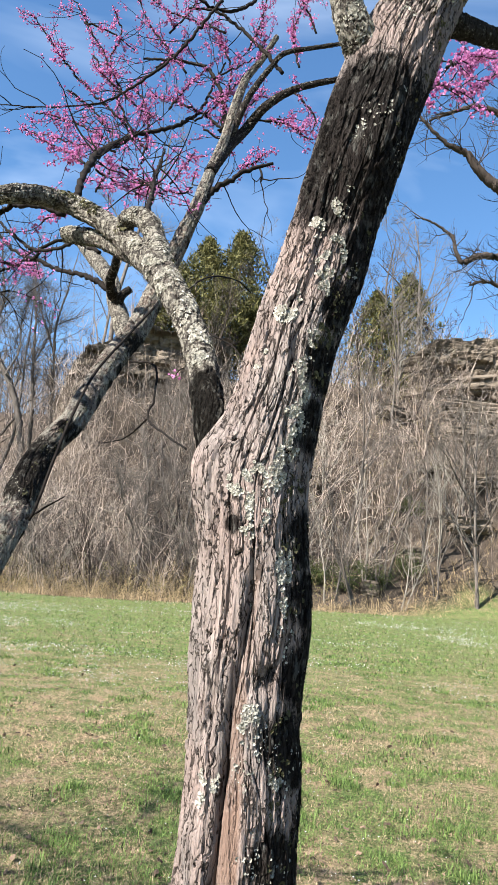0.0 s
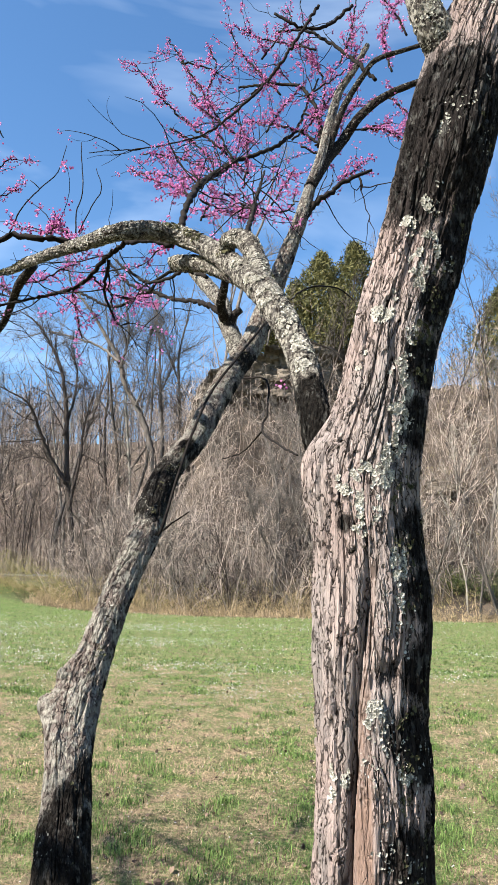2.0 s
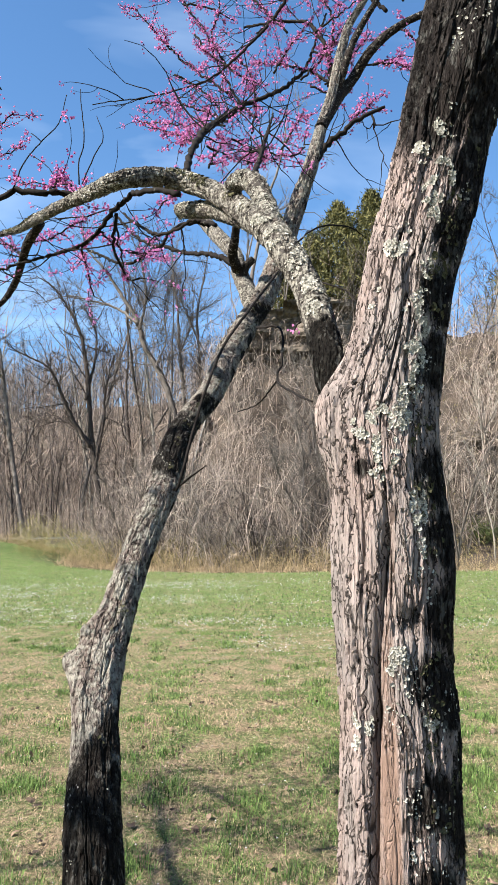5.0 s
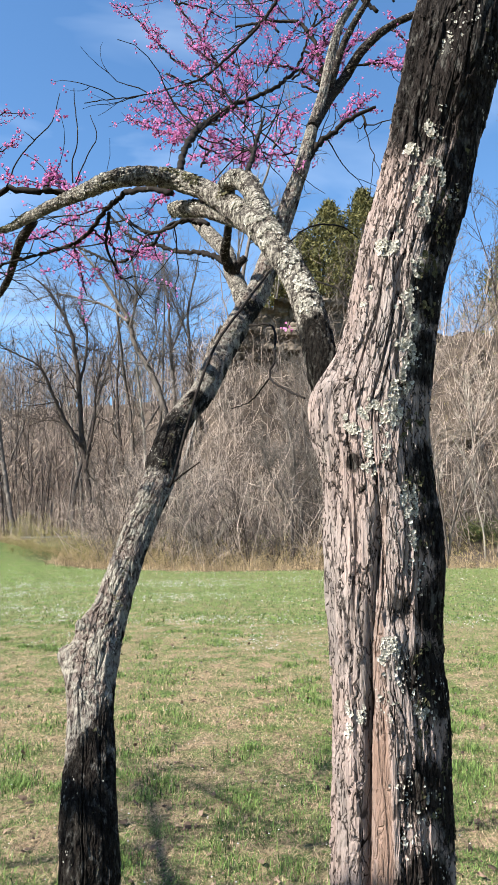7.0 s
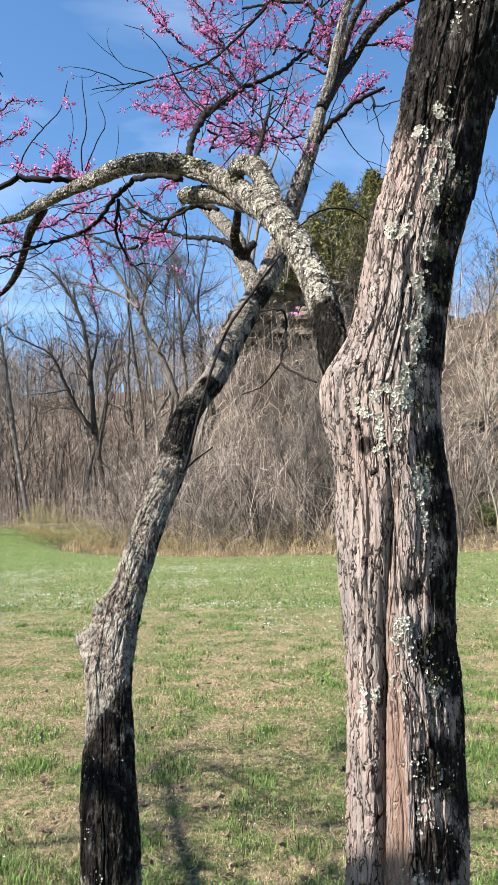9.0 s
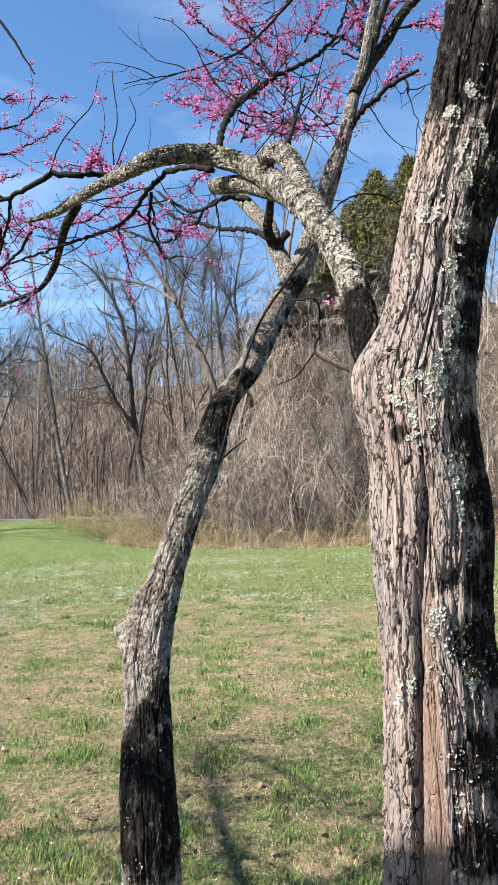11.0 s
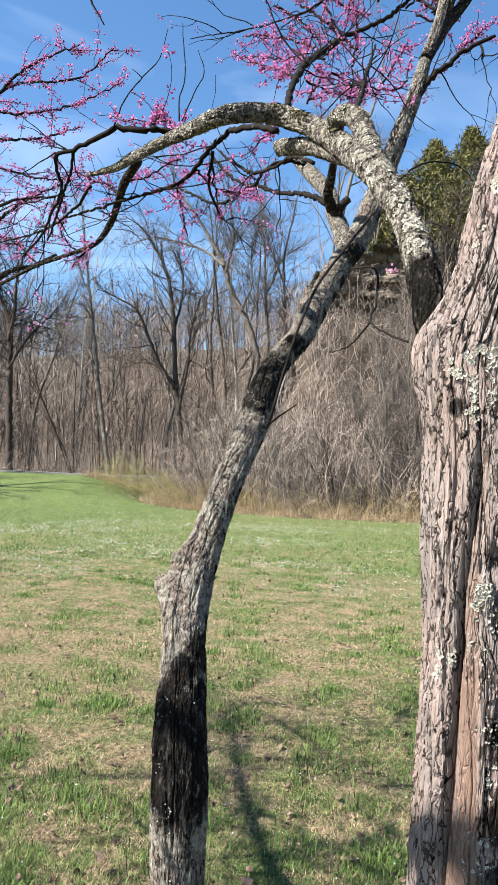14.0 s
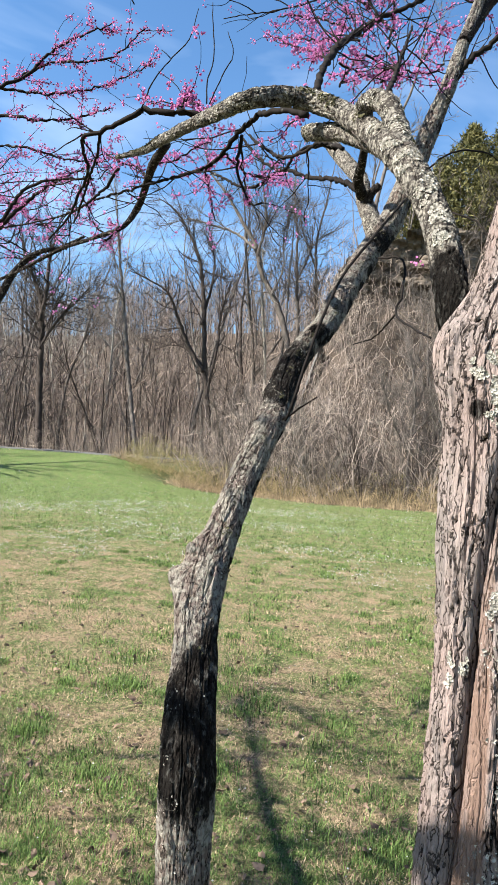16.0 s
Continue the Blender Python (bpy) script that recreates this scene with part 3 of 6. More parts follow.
def flowering(tree, name, rows):
    """A thin twig with side sprays, strung with pink bunches."""
    gen = np.random.default_rng(int(abs(rows[0][0] * 9973 + rows[-1][2] * 7877 + rows[-1][0] * 3571)) % 99991)
    path = spline(rows, 0.015)
    path[1:-1, :3] += gen.normal(0, 0.0025, (len(path) - 2, 3))
    verts, faces, out = tube(path, 6)
    part(name, mesh_of(name, verts, faces, M_TWIG, True), tree)
    n = len(path)
    m = max(4, n // 3)
    at = gen.integers(1, n - 1, m)
    tan = np.gradient(path[:, :3], axis=0)[at]
    tan /= np.linalg.norm(tan, axis=1, keepdims=True)
    way = tan + gen.normal(0, 0.75, (m, 3)) * (1, 0.7, 1)
    side = wander(path[at, :3], way, gen.uniform(0.05, 0.2, m), 7, 0.22, 0.05, gen)
    SPRAY[tree].append(sticks(side, np.linspace(0.0016, 0.0007, 7)[None] * np.ones((m, 1)), 4))
    spots = np.vstack([path[n // 5:, :3], side[:, 1:].reshape(-1, 3)])
    spots = spots[gen.random(len(spots)) < 0.62]
    bunch = np.repeat(spots, gen.integers(4, 14, len(spots)), axis=0)
    blossoms(tree, bunch + gen.normal(0, 0.0065, bunch.shape), gen)


def bud(tree, name, rows):
    """A short spur with a few blossoms at its tip."""
    gen = np.random.default_rng(17)
    verts, faces, out = tube(spline(rows, 0.006), 6)
    part(name, mesh_of(name, verts, faces, M_TWIG, True), tree)
    blossoms(tree, np.repeat([rows[-1][:3]], 7, axis=0) + gen.normal(0, 0.004, (7, 3)), gen, 0.0034)


gen_r, gen_l = np.random.default_rng(3), np.random.default_rng(4)
# the black spots down the right flank also paint in its shade
v, o, _ = trunk_of(tree_r, [(0.086, 0.88, 1.29, 0.0627), (0.087, 0.88, 1.384, 0.063), (0.085, 0.88, 1.474, 0.0625), (0.087, 0.88, 1.568, 0.066), (0.084, 0.88, 1.633, 0.0651), (0.08, 0.88, 1.699, 0.0646), (0.082, 0.88, 1.732, 0.0633), (0.088, 0.88, 1.767, 0.0604), (0.103, 0.88, 1.839, 0.0541), (0.117, 0.885, 1.913, 0.0545), (0.141, 0.89, 1.992, 0.0561), (0.163, 0.9, 2.077, 0.0569), (0.184, 0.9, 2.16, 0.0602), (0.207, 0.9, 2.247, 0.0604), (0.238, 0.91, 2.345, 0.0591), (0.283, 0.92, 2.45, 0.052), (0.339, 0.94, 2.583, 0.0488), (0.4, 0.97, 2.757, 0.0449)], (0.078, 0.89), 40, 0.095, 0.0050, 230, 0.0022, M_TRUNK, 5,
                   [(1.79, -1.25, 0.020, 0.045, 0.55), (2.24, 0.35, 0.010, 0.05, 0.5), (1.40, -0.95, 0.006, 0.03, 0.4)], trunk_groove,
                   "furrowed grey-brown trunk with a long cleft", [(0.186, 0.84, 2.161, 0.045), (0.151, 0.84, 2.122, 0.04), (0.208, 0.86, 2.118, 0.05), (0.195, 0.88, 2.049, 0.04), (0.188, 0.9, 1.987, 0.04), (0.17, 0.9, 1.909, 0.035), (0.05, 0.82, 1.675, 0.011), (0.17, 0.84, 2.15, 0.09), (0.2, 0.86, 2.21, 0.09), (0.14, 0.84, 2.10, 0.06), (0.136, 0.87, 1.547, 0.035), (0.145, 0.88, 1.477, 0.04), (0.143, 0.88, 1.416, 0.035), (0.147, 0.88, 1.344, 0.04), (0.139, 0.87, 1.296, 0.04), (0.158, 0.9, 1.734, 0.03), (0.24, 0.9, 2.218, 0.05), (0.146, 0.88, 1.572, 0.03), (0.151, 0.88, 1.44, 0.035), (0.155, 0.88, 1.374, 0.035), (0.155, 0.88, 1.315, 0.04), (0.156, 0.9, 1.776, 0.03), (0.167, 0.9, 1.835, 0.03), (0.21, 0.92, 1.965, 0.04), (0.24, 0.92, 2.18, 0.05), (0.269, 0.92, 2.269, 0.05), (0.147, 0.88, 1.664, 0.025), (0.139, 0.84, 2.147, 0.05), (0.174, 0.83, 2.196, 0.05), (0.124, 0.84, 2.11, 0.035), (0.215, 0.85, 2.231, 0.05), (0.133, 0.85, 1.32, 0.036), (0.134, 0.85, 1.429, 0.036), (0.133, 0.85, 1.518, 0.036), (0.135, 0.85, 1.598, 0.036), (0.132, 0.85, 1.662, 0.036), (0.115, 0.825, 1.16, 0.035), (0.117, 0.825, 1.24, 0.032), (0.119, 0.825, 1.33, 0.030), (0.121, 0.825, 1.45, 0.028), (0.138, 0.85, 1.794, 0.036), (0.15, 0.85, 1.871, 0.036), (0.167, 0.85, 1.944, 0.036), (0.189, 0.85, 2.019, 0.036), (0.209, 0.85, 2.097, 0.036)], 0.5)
spot_lichen(tree_r, v, o, [(0.051, 0.815, 1.723, 0.02), (0.073, 0.815, 1.725, 0.022), (0.095, 0.815, 1.733, 0.02), (0.107, 0.815, 1.75, 0.018), (0.075, 0.815, 1.694, 0.024), (0.068, 0.815, 1.671, 0.014), (0.117, 0.815, 1.635, 0.022), (0.118, 0.815, 1.617, 0.012), (0.085, 0.815, 1.475, 0.018), (0.083, 0.815, 1.458, 0.016), (0.034, 0.815, 1.412, 0.010), (0.052, 0.815, 1.405, 0.012), (0.121, 0.815, 1.327, 0.014), (0.119, 0.815, 1.414, 0.014), (0.115, 0.815, 1.766, 0.018)], gen_r)
spot_lichen(tree_r, v, o, [(0.117, 0.815, 1.796, 0.02), (0.124, 0.815, 1.832, 0.02), (0.106, 0.815, 1.804, 0.014), (0.088, 0.815, 1.943, 0.03), (0.13, 0.815, 1.9, 0.014), (0.132, 0.815, 2.05, 0.018), (0.163, 0.815, 2.076, 0.018), (0.131, 0.815, 1.997, 0.022), (0.15, 0.815, 2.021, 0.02), (0.059, 0.815, 1.875, 0.016), (0.144, 0.815, 1.957, 0.016), (0.119, 0.815, 1.865, 0.014), (0.168, 0.815, 2.009, 0.014), (0.024, 0.815, 1.389, 0.009), (0.114, 0.815, 1.59, 0.012)], gen_r)
strew_lichen(tree_r, v, o, 1300, gen_r, 0.0010, 0.0028, facing=(0.9, -0.4, 0))
strew_lichen(tree_r, v, o, 1500, gen_r, 0.0014, 0.0040, store=MOSS, scale=40, facing=(1, 0.25, 0))
# black spots low down and along the right side paint in stem shade too
v, o, _ = trunk_of(tree_l, [(-0.333, 1.14, 1.106, 0.0427), (-0.343, 1.16, 1.184, 0.0422), (-0.352, 1.2, 1.253, 0.0388), (-0.362, 1.24, 1.329, 0.0359), (-0.366, 1.29, 1.383, 0.0347), (-0.364, 1.33, 1.434, 0.034), (-0.352, 1.37, 1.5, 0.031), (-0.335, 1.44, 1.603, 0.0301), (-0.31, 1.52, 1.707, 0.032), (-0.305, 1.6, 1.792, 0.032), (-0.286, 1.68, 1.867, 0.0299), (-0.249, 1.76, 1.941, 0.03), (-0.221, 1.87, 2.05, 0.032), (-0.183, 1.98, 2.171, 0.034), (-0.139, 2.07, 2.279, 0.034), (-0.104, 2.13, 2.401, 0.031), (-0.062, 2.17, 2.539, 0.0274), (-0.028, 2.2, 2.652, 0.0244), (0.001, 2.22, 2.747, 0.0221), (0.027, 2.27, 2.864, 0.02), (0.051, 2.32, 2.972, 0.0177), (0.083, 2.4, 3.119, 0.0155), (0.115, 2.5, 3.311, 0.0162), (0.153, 2.6, 3.492, 0.0137), (0.211, 2.65, 3.619, 0.0119), (0.271, 2.7, 3.773, 0.0099)], (-0.30, 1.12), 26, 0.052, 0.0036, 124, 0.0038, M_STEM, 9,
                   [(1.46, -1.15, 0.026, 0.042, 0.6), (1.53, -0.85, 0.013, 0.03, 0.5), (1.40, -0.6, 0.008, 0.03, 0.4), (1.47, 0.2, 0.008, 0.03, 0.6), (1.92, -0.6, 0.008, 0.03, 0.8)], None,
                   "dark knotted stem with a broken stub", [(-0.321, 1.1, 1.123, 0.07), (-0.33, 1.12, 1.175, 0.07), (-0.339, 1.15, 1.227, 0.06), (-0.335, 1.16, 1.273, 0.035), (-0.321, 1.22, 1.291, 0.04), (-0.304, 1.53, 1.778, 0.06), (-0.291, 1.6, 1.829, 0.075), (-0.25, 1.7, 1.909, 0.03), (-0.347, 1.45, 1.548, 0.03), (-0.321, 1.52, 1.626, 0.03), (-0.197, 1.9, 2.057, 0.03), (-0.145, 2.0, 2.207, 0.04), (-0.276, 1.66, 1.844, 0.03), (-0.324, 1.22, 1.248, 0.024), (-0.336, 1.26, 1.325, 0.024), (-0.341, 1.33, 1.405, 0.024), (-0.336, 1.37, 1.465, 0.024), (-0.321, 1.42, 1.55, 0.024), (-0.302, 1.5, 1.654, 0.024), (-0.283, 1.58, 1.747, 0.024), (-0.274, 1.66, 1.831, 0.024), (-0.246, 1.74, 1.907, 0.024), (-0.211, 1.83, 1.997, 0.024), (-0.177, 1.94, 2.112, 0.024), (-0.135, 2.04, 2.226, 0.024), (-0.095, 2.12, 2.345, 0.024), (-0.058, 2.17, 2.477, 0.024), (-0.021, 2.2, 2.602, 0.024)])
strew_lichen(tree_l, v, o, 1600, gen_l, 0.0009, 0.0019, scale=15)
strew_lichen(tree_l, v, o, 900, gen_l, 0.0013, 0.0036, store=MOSS, scale=40, facing=(1, 0.2, 0))


# unseen great bough, added overhead to carry the shade-casting boughs on the sunny side
GREAT_SHADE_BOUGH = [(0.4, 0.97, 2.727, 0.030), (0.12, 0.55, 2.95, 0.028), (-0.5, 0.1, 3.0, 0.026), (-1.1, -0.15, 2.75, 0.022), (-1.7, 0.2, 2.7, 0.023), (-2.8, 1.1, 2.75, 0.027), (-3.35, 2.0, 2.85, 0.021), (-3.65, 2.7, 2.95, 0.011), (-3.9, 3.2, 3.0, 0.006)]
limb(tree_r, "bough", GREAT_SHADE_BOUGH, (), True)
GREAT_SHADE_AT = spline(GREAT_SHADE_BOUGH, 0.05)
# blossom bunches added to widen and soften this bough's shadow
bunch = np.repeat(GREAT_SHADE_AT[len(GREAT_SHADE_AT) // 2:, :3], 40, axis=0)
blossoms(tree_r, bunch + gen_r.normal(0, 0.055, bunch.shape), gen_r, 0.0085)


def shade_bough(tree, start, way, length, radius, seed):
    """An unseen bough with blossoming side twigs, added to cast dappled shade."""
    g = np.random.default_rng(seed)
    p = wander(np.array([start]), np.array([way], float), np.array([length]), 9, 0.12, 0.01, g)
    limb(tree, "bough", [(*(float(c) for c in q), float(r)) for q, r in zip(p[0], radius * np.linspace(1, 0.3, 9))], (), True)
    root = GREAT_SHADE_AT[np.argmin(np.linalg.norm(GREAT_SHADE_AT[:, :3] - start, axis=1))]
    half = (root[:3] + start) / 2 + (0, 0, 0.06)
    limb(tree, "bough", [(*(float(c) for c in root[:3]), radius * 1.2), (*(float(c) for c in half), radius * 1.1), (*start, radius)], (), True)
    m = 34
    k = g.integers(1, 9, m)
    side = wander(p[0][k], g.normal(0, 0.6, (m, 3)) + np.array(way) * 0.4, g.uniform(0.3, 0.8, m), 7, 0.2, 0.03, g)
    SPRAY[tree].append(sticks(side, np.linspace(0.0045, 0.0012, 7)[None] * np.ones((m, 1)), 4))
    spots = side[:, 2:].reshape(-1, 3)
    bunch = np.repeat(spots, 7, axis=0)
    blossoms(tree, bunch + g.normal(0, 0.014, bunch.shape), g, 0.0085)


for n in range(18):     # unseen crown, added to dapple the grass from the sunny side
    shade_bough(tree_r, (-2.0 - 0.12 * n, 0.8 + 0.61 * (n % 5), 2.25 + 0.2 * (n % 5)), (-0.5 + 0.4 * (n % 3), 0.9 - 0.7 * (n % 4), 0.05), 1.5, 0.005 + 0.002 * (n % 3), 300 + n)
for n in range(6):      # unseen low boughs on the sunny side, added to shade the stems
    shade_bough(tree_r, (-1.15 - 0.02 * n, -0.12 + 0.03 * n, 1.96 + 0.06 * n), (-1, 0.55, 0.02 * n), 1.3, 0.007 + 0.003 * (n % 2), 340 + n)

_, v, o, g = limb(tree_r, "fork", [(0.211, 0.9, 2.298, 0.027), (0.188, 0.89, 2.33, 0.0253), (0.171, 0.88, 2.353, 0.0221), (0.157, 0.88, 2.394, 0.0199), (0.136, 0.89, 2.496, 0.018), (0.124, 0.92, 2.636, 0.0164)])
strew_lichen(tree_r, v, o, 2600, g, 0.0009, 0.0027, top=0.55)
limb(tree_r, "bough", [(0.3, 0.93, 2.434, 0.0205), (0.349, 0.96, 2.451, 0.017), (0.4, 1.0, 2.478, 0.0151), (0.461, 1.05, 2.515, 0.014), (0.557, 1.1, 2.577, 0.0128), (0.714, 1.2, 2.713, 0.0109)])
_, v, o, g = limb(tree_r, "limb", [(0.04, 0.9, 1.748, 0.0215), (0.028, 0.895, 1.771, 0.0202), (0.019, 0.9, 1.814, 0.0194), (0.009, 0.93, 1.872, 0.0195), (-0.007, 0.97, 1.934, 0.0195), (-0.033, 1.01, 1.994, 0.022), (-0.064, 1.08, 2.062, 0.0246), (-0.11, 1.17, 2.132, 0.0204), (-0.163, 1.25, 2.202, 0.0189), (-0.223, 1.31, 2.255, 0.0184), (-0.286, 1.3, 2.265, 0.0173), (-0.342, 1.25, 2.236, 0.0157), (-0.418, 1.33, 2.255, 0.0135), (-0.575, 1.6, 2.359, 0.0131), (-0.802, 2.0, 2.509, 0.0131), (-0.895, 2.1, 2.527, 0.0094), (-1.004, 2.15, 2.532, 0.0062)], [(0.031, 0.88, 1.748, 0.05), (0.022, 0.88, 1.772, 0.045), (0.02, 0.88, 1.795, 0.042), (0.016, 0.89, 1.818, 0.038), (0.014, 0.9, 1.84, 0.03)])
strew_lichen(tree_r, v[52 * 40:], o[52 * 40:], 5200, g, 0.0008, 0.0028, top=0.62, scale=19)
spot_lichen(tree_r, v, o, [(-0.02, 0.97, 1.975, 0.03), (-0.045, 1.02, 2.02, 0.036), (-0.07, 1.06, 2.065, 0.036), (-0.1, 1.13, 2.115, 0.03), (0.0, 0.93, 1.93, 0.026), (0.004, 0.92, 1.885, 0.02)], g, 300)
strew_lichen(tree_r, v[52 * 110:], o[52 * 110:], 900, g, 0.002, 0.006, MOSS, 9, (0, 0, 1))
_, v, o, g = limb(tree_r, "cut_stub", [(-0.065, 1.1, 2.071, 0.0173), (-0.113, 1.2, 2.133, 0.0171), (-0.179, 1.3, 2.196, 0.0166), (-0.246, 1.38, 2.234, 0.0166), (-0.261, 1.39, 2.234, 0.0156)])
strew_lichen(tree_r, v, o, 1400, g, 0.0009, 0.0027, top=0.55)
_, v, o, g = limb(tree_r, "crook", [(-0.055, 1.08, 2.057, 0.0169), (-0.071, 1.12, 2.119, 0.0159), (-0.088, 1.15, 2.165, 0.0164), (-0.11, 1.17, 2.186, 0.0158), (-0.128, 1.19, 2.186, 0.0142), (-0.127, 1.2, 2.169, 0.0114)])
strew_lichen(tree_r, v, o, 1600, g, 0.0009, 0.0027, top=0.55)
limb(tree_r, "branch", [(-0.799, 2.05, 2.521, 0.012), (-0.897, 2.2, 2.53, 0.0137), (-0.959, 2.3, 2.502, 0.0128), (-1.025, 2.4, 2.464, 0.0126), (-1.102, 2.45, 2.408, 0.0085), (-1.232, 2.5, 2.385, 0.007), (-1.419, 2.6, 2.372, 0.0065), (-1.667, 2.7, 2.308, 0.0058), (-1.936, 2.8, 2.245, 0.0051)])
limb(tree_r, "branch", [(-0.546, 1.62, 2.39, 0.0091), (-0.601, 1.6, 2.394, 0.0084), (-0.683, 1.6, 2.399, 0.0072), (-0.761, 1.62, 2.381, 0.006), (-0.82, 1.64, 2.372, 0.0054), (-0.862, 1.65, 2.368, 0.0048), (-0.882, 1.7, 2.353, 0.0042), (-0.892, 1.75, 2.324, 0.0044), (-0.969, 1.85, 2.298, 0.0039), (-1.047, 1.95, 2.272, 0.0033), (-1.133, 2.0, 2.223, 0.0025)])
limb(tree_r, "branch", [(-0.813, 1.64, 2.375, 0.0041), (-0.843, 1.7, 2.351, 0.0035), (-0.913, 1.8, 2.33, 0.0037), (-0.98, 1.9, 2.301, 0.0032), (-1.054, 2.0, 2.272, 0.0025)])
limb(tree_r, "branch", [(-0.316, 1.7, 2.424, 0.0079), (-0.388, 1.75, 2.461, 0.0076), (-0.469, 1.85, 2.5, 0.0073), (-0.556, 1.95, 2.5, 0.007), (-0.607, 2.0, 2.469, 0.0064), (-0.69, 2.1, 2.47, 0.0059), (-0.81, 2.2, 2.487, 0.0053), (-0.988, 2.3, 2.492, 0.0047), (-1.191, 2.4, 2.489, 0.004)])
limb(tree_r, "branch", [(-0.543, 1.95, 2.496, 0.0054), (-0.561, 2.0, 2.453, 0.0048), (-0.576, 2.05, 2.426, 0.0041), (-0.557, 2.1, 2.381, 0.0033), (-0.546, 2.1, 2.358, 0.0025)])
limb(tree_r, "branch", [(-0.214, 1.6, 2.296, 0.0049), (-0.28, 1.7, 2.357, 0.0046), (-0.344, 1.8, 2.376, 0.0042), (-0.422, 1.9, 2.411, 0.0045), (-0.51, 2.0, 2.495, 0.0039), (-0.548, 2.05, 2.542, 0.0032)])
limb(tree_r, "branch", [(-0.236, 1.34, 2.276, 0.0073), (-0.25, 1.45, 2.375, 0.0064), (-0.263, 1.6, 2.493, 0.0066), (-0.283, 1.9, 2.699, 0.0073), (-0.275, 2.2, 2.911, 0.0079), (-0.246, 2.55, 3.161, 0.0085), (-0.144, 2.6, 3.234, 0.0079), (-0.061, 2.65, 3.311, 0.0073), (-0.007, 2.7, 3.41, 0.0059), (0.028, 2.75, 3.538, 0.0046), (0.075, 2.8, 3.695, 0.0039)])
limb(tree_r, "branch", [(-0.099, 1.2, 2.198, 0.0043), (-0.108, 1.5, 2.389, 0.0043), (-0.123, 1.9, 2.657, 0.0045), (-0.123, 2.2, 2.88, 0.004), (-0.119, 2.3, 2.978, 0.003)])
limb(tree_r, "twig", [(-0.499, 1.5, 2.359, 0.0017), (-0.501, 1.5, 2.405, 0.0015), (-0.49, 1.5, 2.47, 0.0013), (-0.498, 1.5, 2.537, 0.0011), (-0.501, 1.5, 2.58, 0.0008)])
limb(tree_r, "twig", [(-0.493, 1.5, 2.359, 0.0015), (-0.464, 1.5, 2.429, 0.0013), (-0.447, 1.5, 2.464, 0.0011), (-0.463, 1.5, 2.515, 0.0007)])
limb(tree_r, "twig", [(-0.744, 1.7, 2.44, 0.0021), (-0.736, 1.7, 2.457, 0.0021), (-0.706, 1.7, 2.53, 0.0017), (-0.662, 1.7, 2.581, 0.0015), (-0.623, 1.7, 2.624, 0.0013), (-0.604, 1.7, 2.699, 0.0009)])
limb(tree_r, "twig", [(-0.665, 1.7, 2.577, 0.0013), (-0.68, 1.7, 2.593, 0.0011), (-0.693, 1.7, 2.602, 0.0009)])
limb(tree_r, "twig", [(-0.115, 1.5, 2.028, 0.0023), (-0.064, 1.45, 2.01, 0.0022), (-0.059, 1.4, 1.94, 0.0022), (-0.066, 1.35, 1.885, 0.0021), (-0.034, 1.2, 1.833, 0.0018), (-0.002, 1.0, 1.781, 0.0015)])
limb(tree_r, "twig", [(-0.066, 1.35, 1.885, 0.0018), (-0.088, 1.4, 1.869, 0.0016), (-0.119, 1.5, 1.865, 0.0014), (-0.165, 1.6, 1.869, 0.0012)])
limb(tree_r, "twig", [(-0.017, 1.0, 2.006, 0.0012), (0.003, 1.05, 2.043, 0.0013), (0.035, 1.1, 2.07, 0.0013), (0.066, 1.15, 2.085, 0.0011), (0.091, 1.2, 2.087, 0.001)])
limb(tree_r, "twig", [(0.014, 0.93, 1.922, 0.0011), (0.042, 0.92, 1.908, 0.0011), (0.057, 0.9, 1.882, 0.0009), (0.063, 0.89, 1.869, 0.0007)])
limb(tree_l, "bough", [(0.035, 2.28, 2.906, 0.019), (0.086, 2.4, 3.066, 0.0202), (0.154, 2.52, 3.22, 0.0187), (0.225, 2.5, 3.318, 0.0161), (0.326, 2.5, 3.403, 0.0126), (0.475, 2.5, 3.467, 0.01), (0.64, 2.55, 3.549, 0.0084)])
limb(tree_l, "bough", [(0.102, 2.45, 3.142, 0.013), (0.128, 2.43, 3.223, 0.0121), (0.162, 2.42, 3.311, 0.0112), (0.224, 2.4, 3.408, 0.0104), (0.272, 2.4, 3.473, 0.0095), (0.385, 2.4, 3.515, 0.0078), (0.489, 2.4, 3.549, 0.0071)])
limb(tree_l, "branch", [(0.004, 2.22, 2.737, 0.0108), (0.05, 2.25, 2.822, 0.0096), (0.106, 2.26, 2.879, 0.0083), (0.178, 2.26, 2.929, 0.007), (0.24, 2.26, 2.954, 0.0049)])
limb(tree_l, "branch", [(0.196, 2.26, 2.932, 0.0037), (0.205, 2.25, 2.899, 0.0037), (0.201, 2.24, 2.873, 0.0028)])
_, v, o, g = limb(tree_l, "stub_stem", [(-0.157, 2.03, 2.214, 0.027), (-0.192, 2.1, 2.316, 0.0248), (-0.223, 2.19, 2.403, 0.0242), (-0.246, 2.3, 2.498, 0.0237), (-0.322, 2.6, 2.667, 0.0259), (-0.385, 2.8, 2.791, 0.0269), (-0.436, 2.9, 2.879, 0.0268), (-0.455, 2.9, 2.911, 0.0245)])
strew_lichen(tree_l, v, o, 1400, g, 0.0009, 0.0027, top=0.55)
limb(tree_l, "branch", [(-0.221, 2.12, 2.384, 0.0167), (-0.228, 2.06, 2.404, 0.0131), (-0.214, 2.0, 2.43, 0.0111), (-0.204, 1.95, 2.458, 0.0093)])
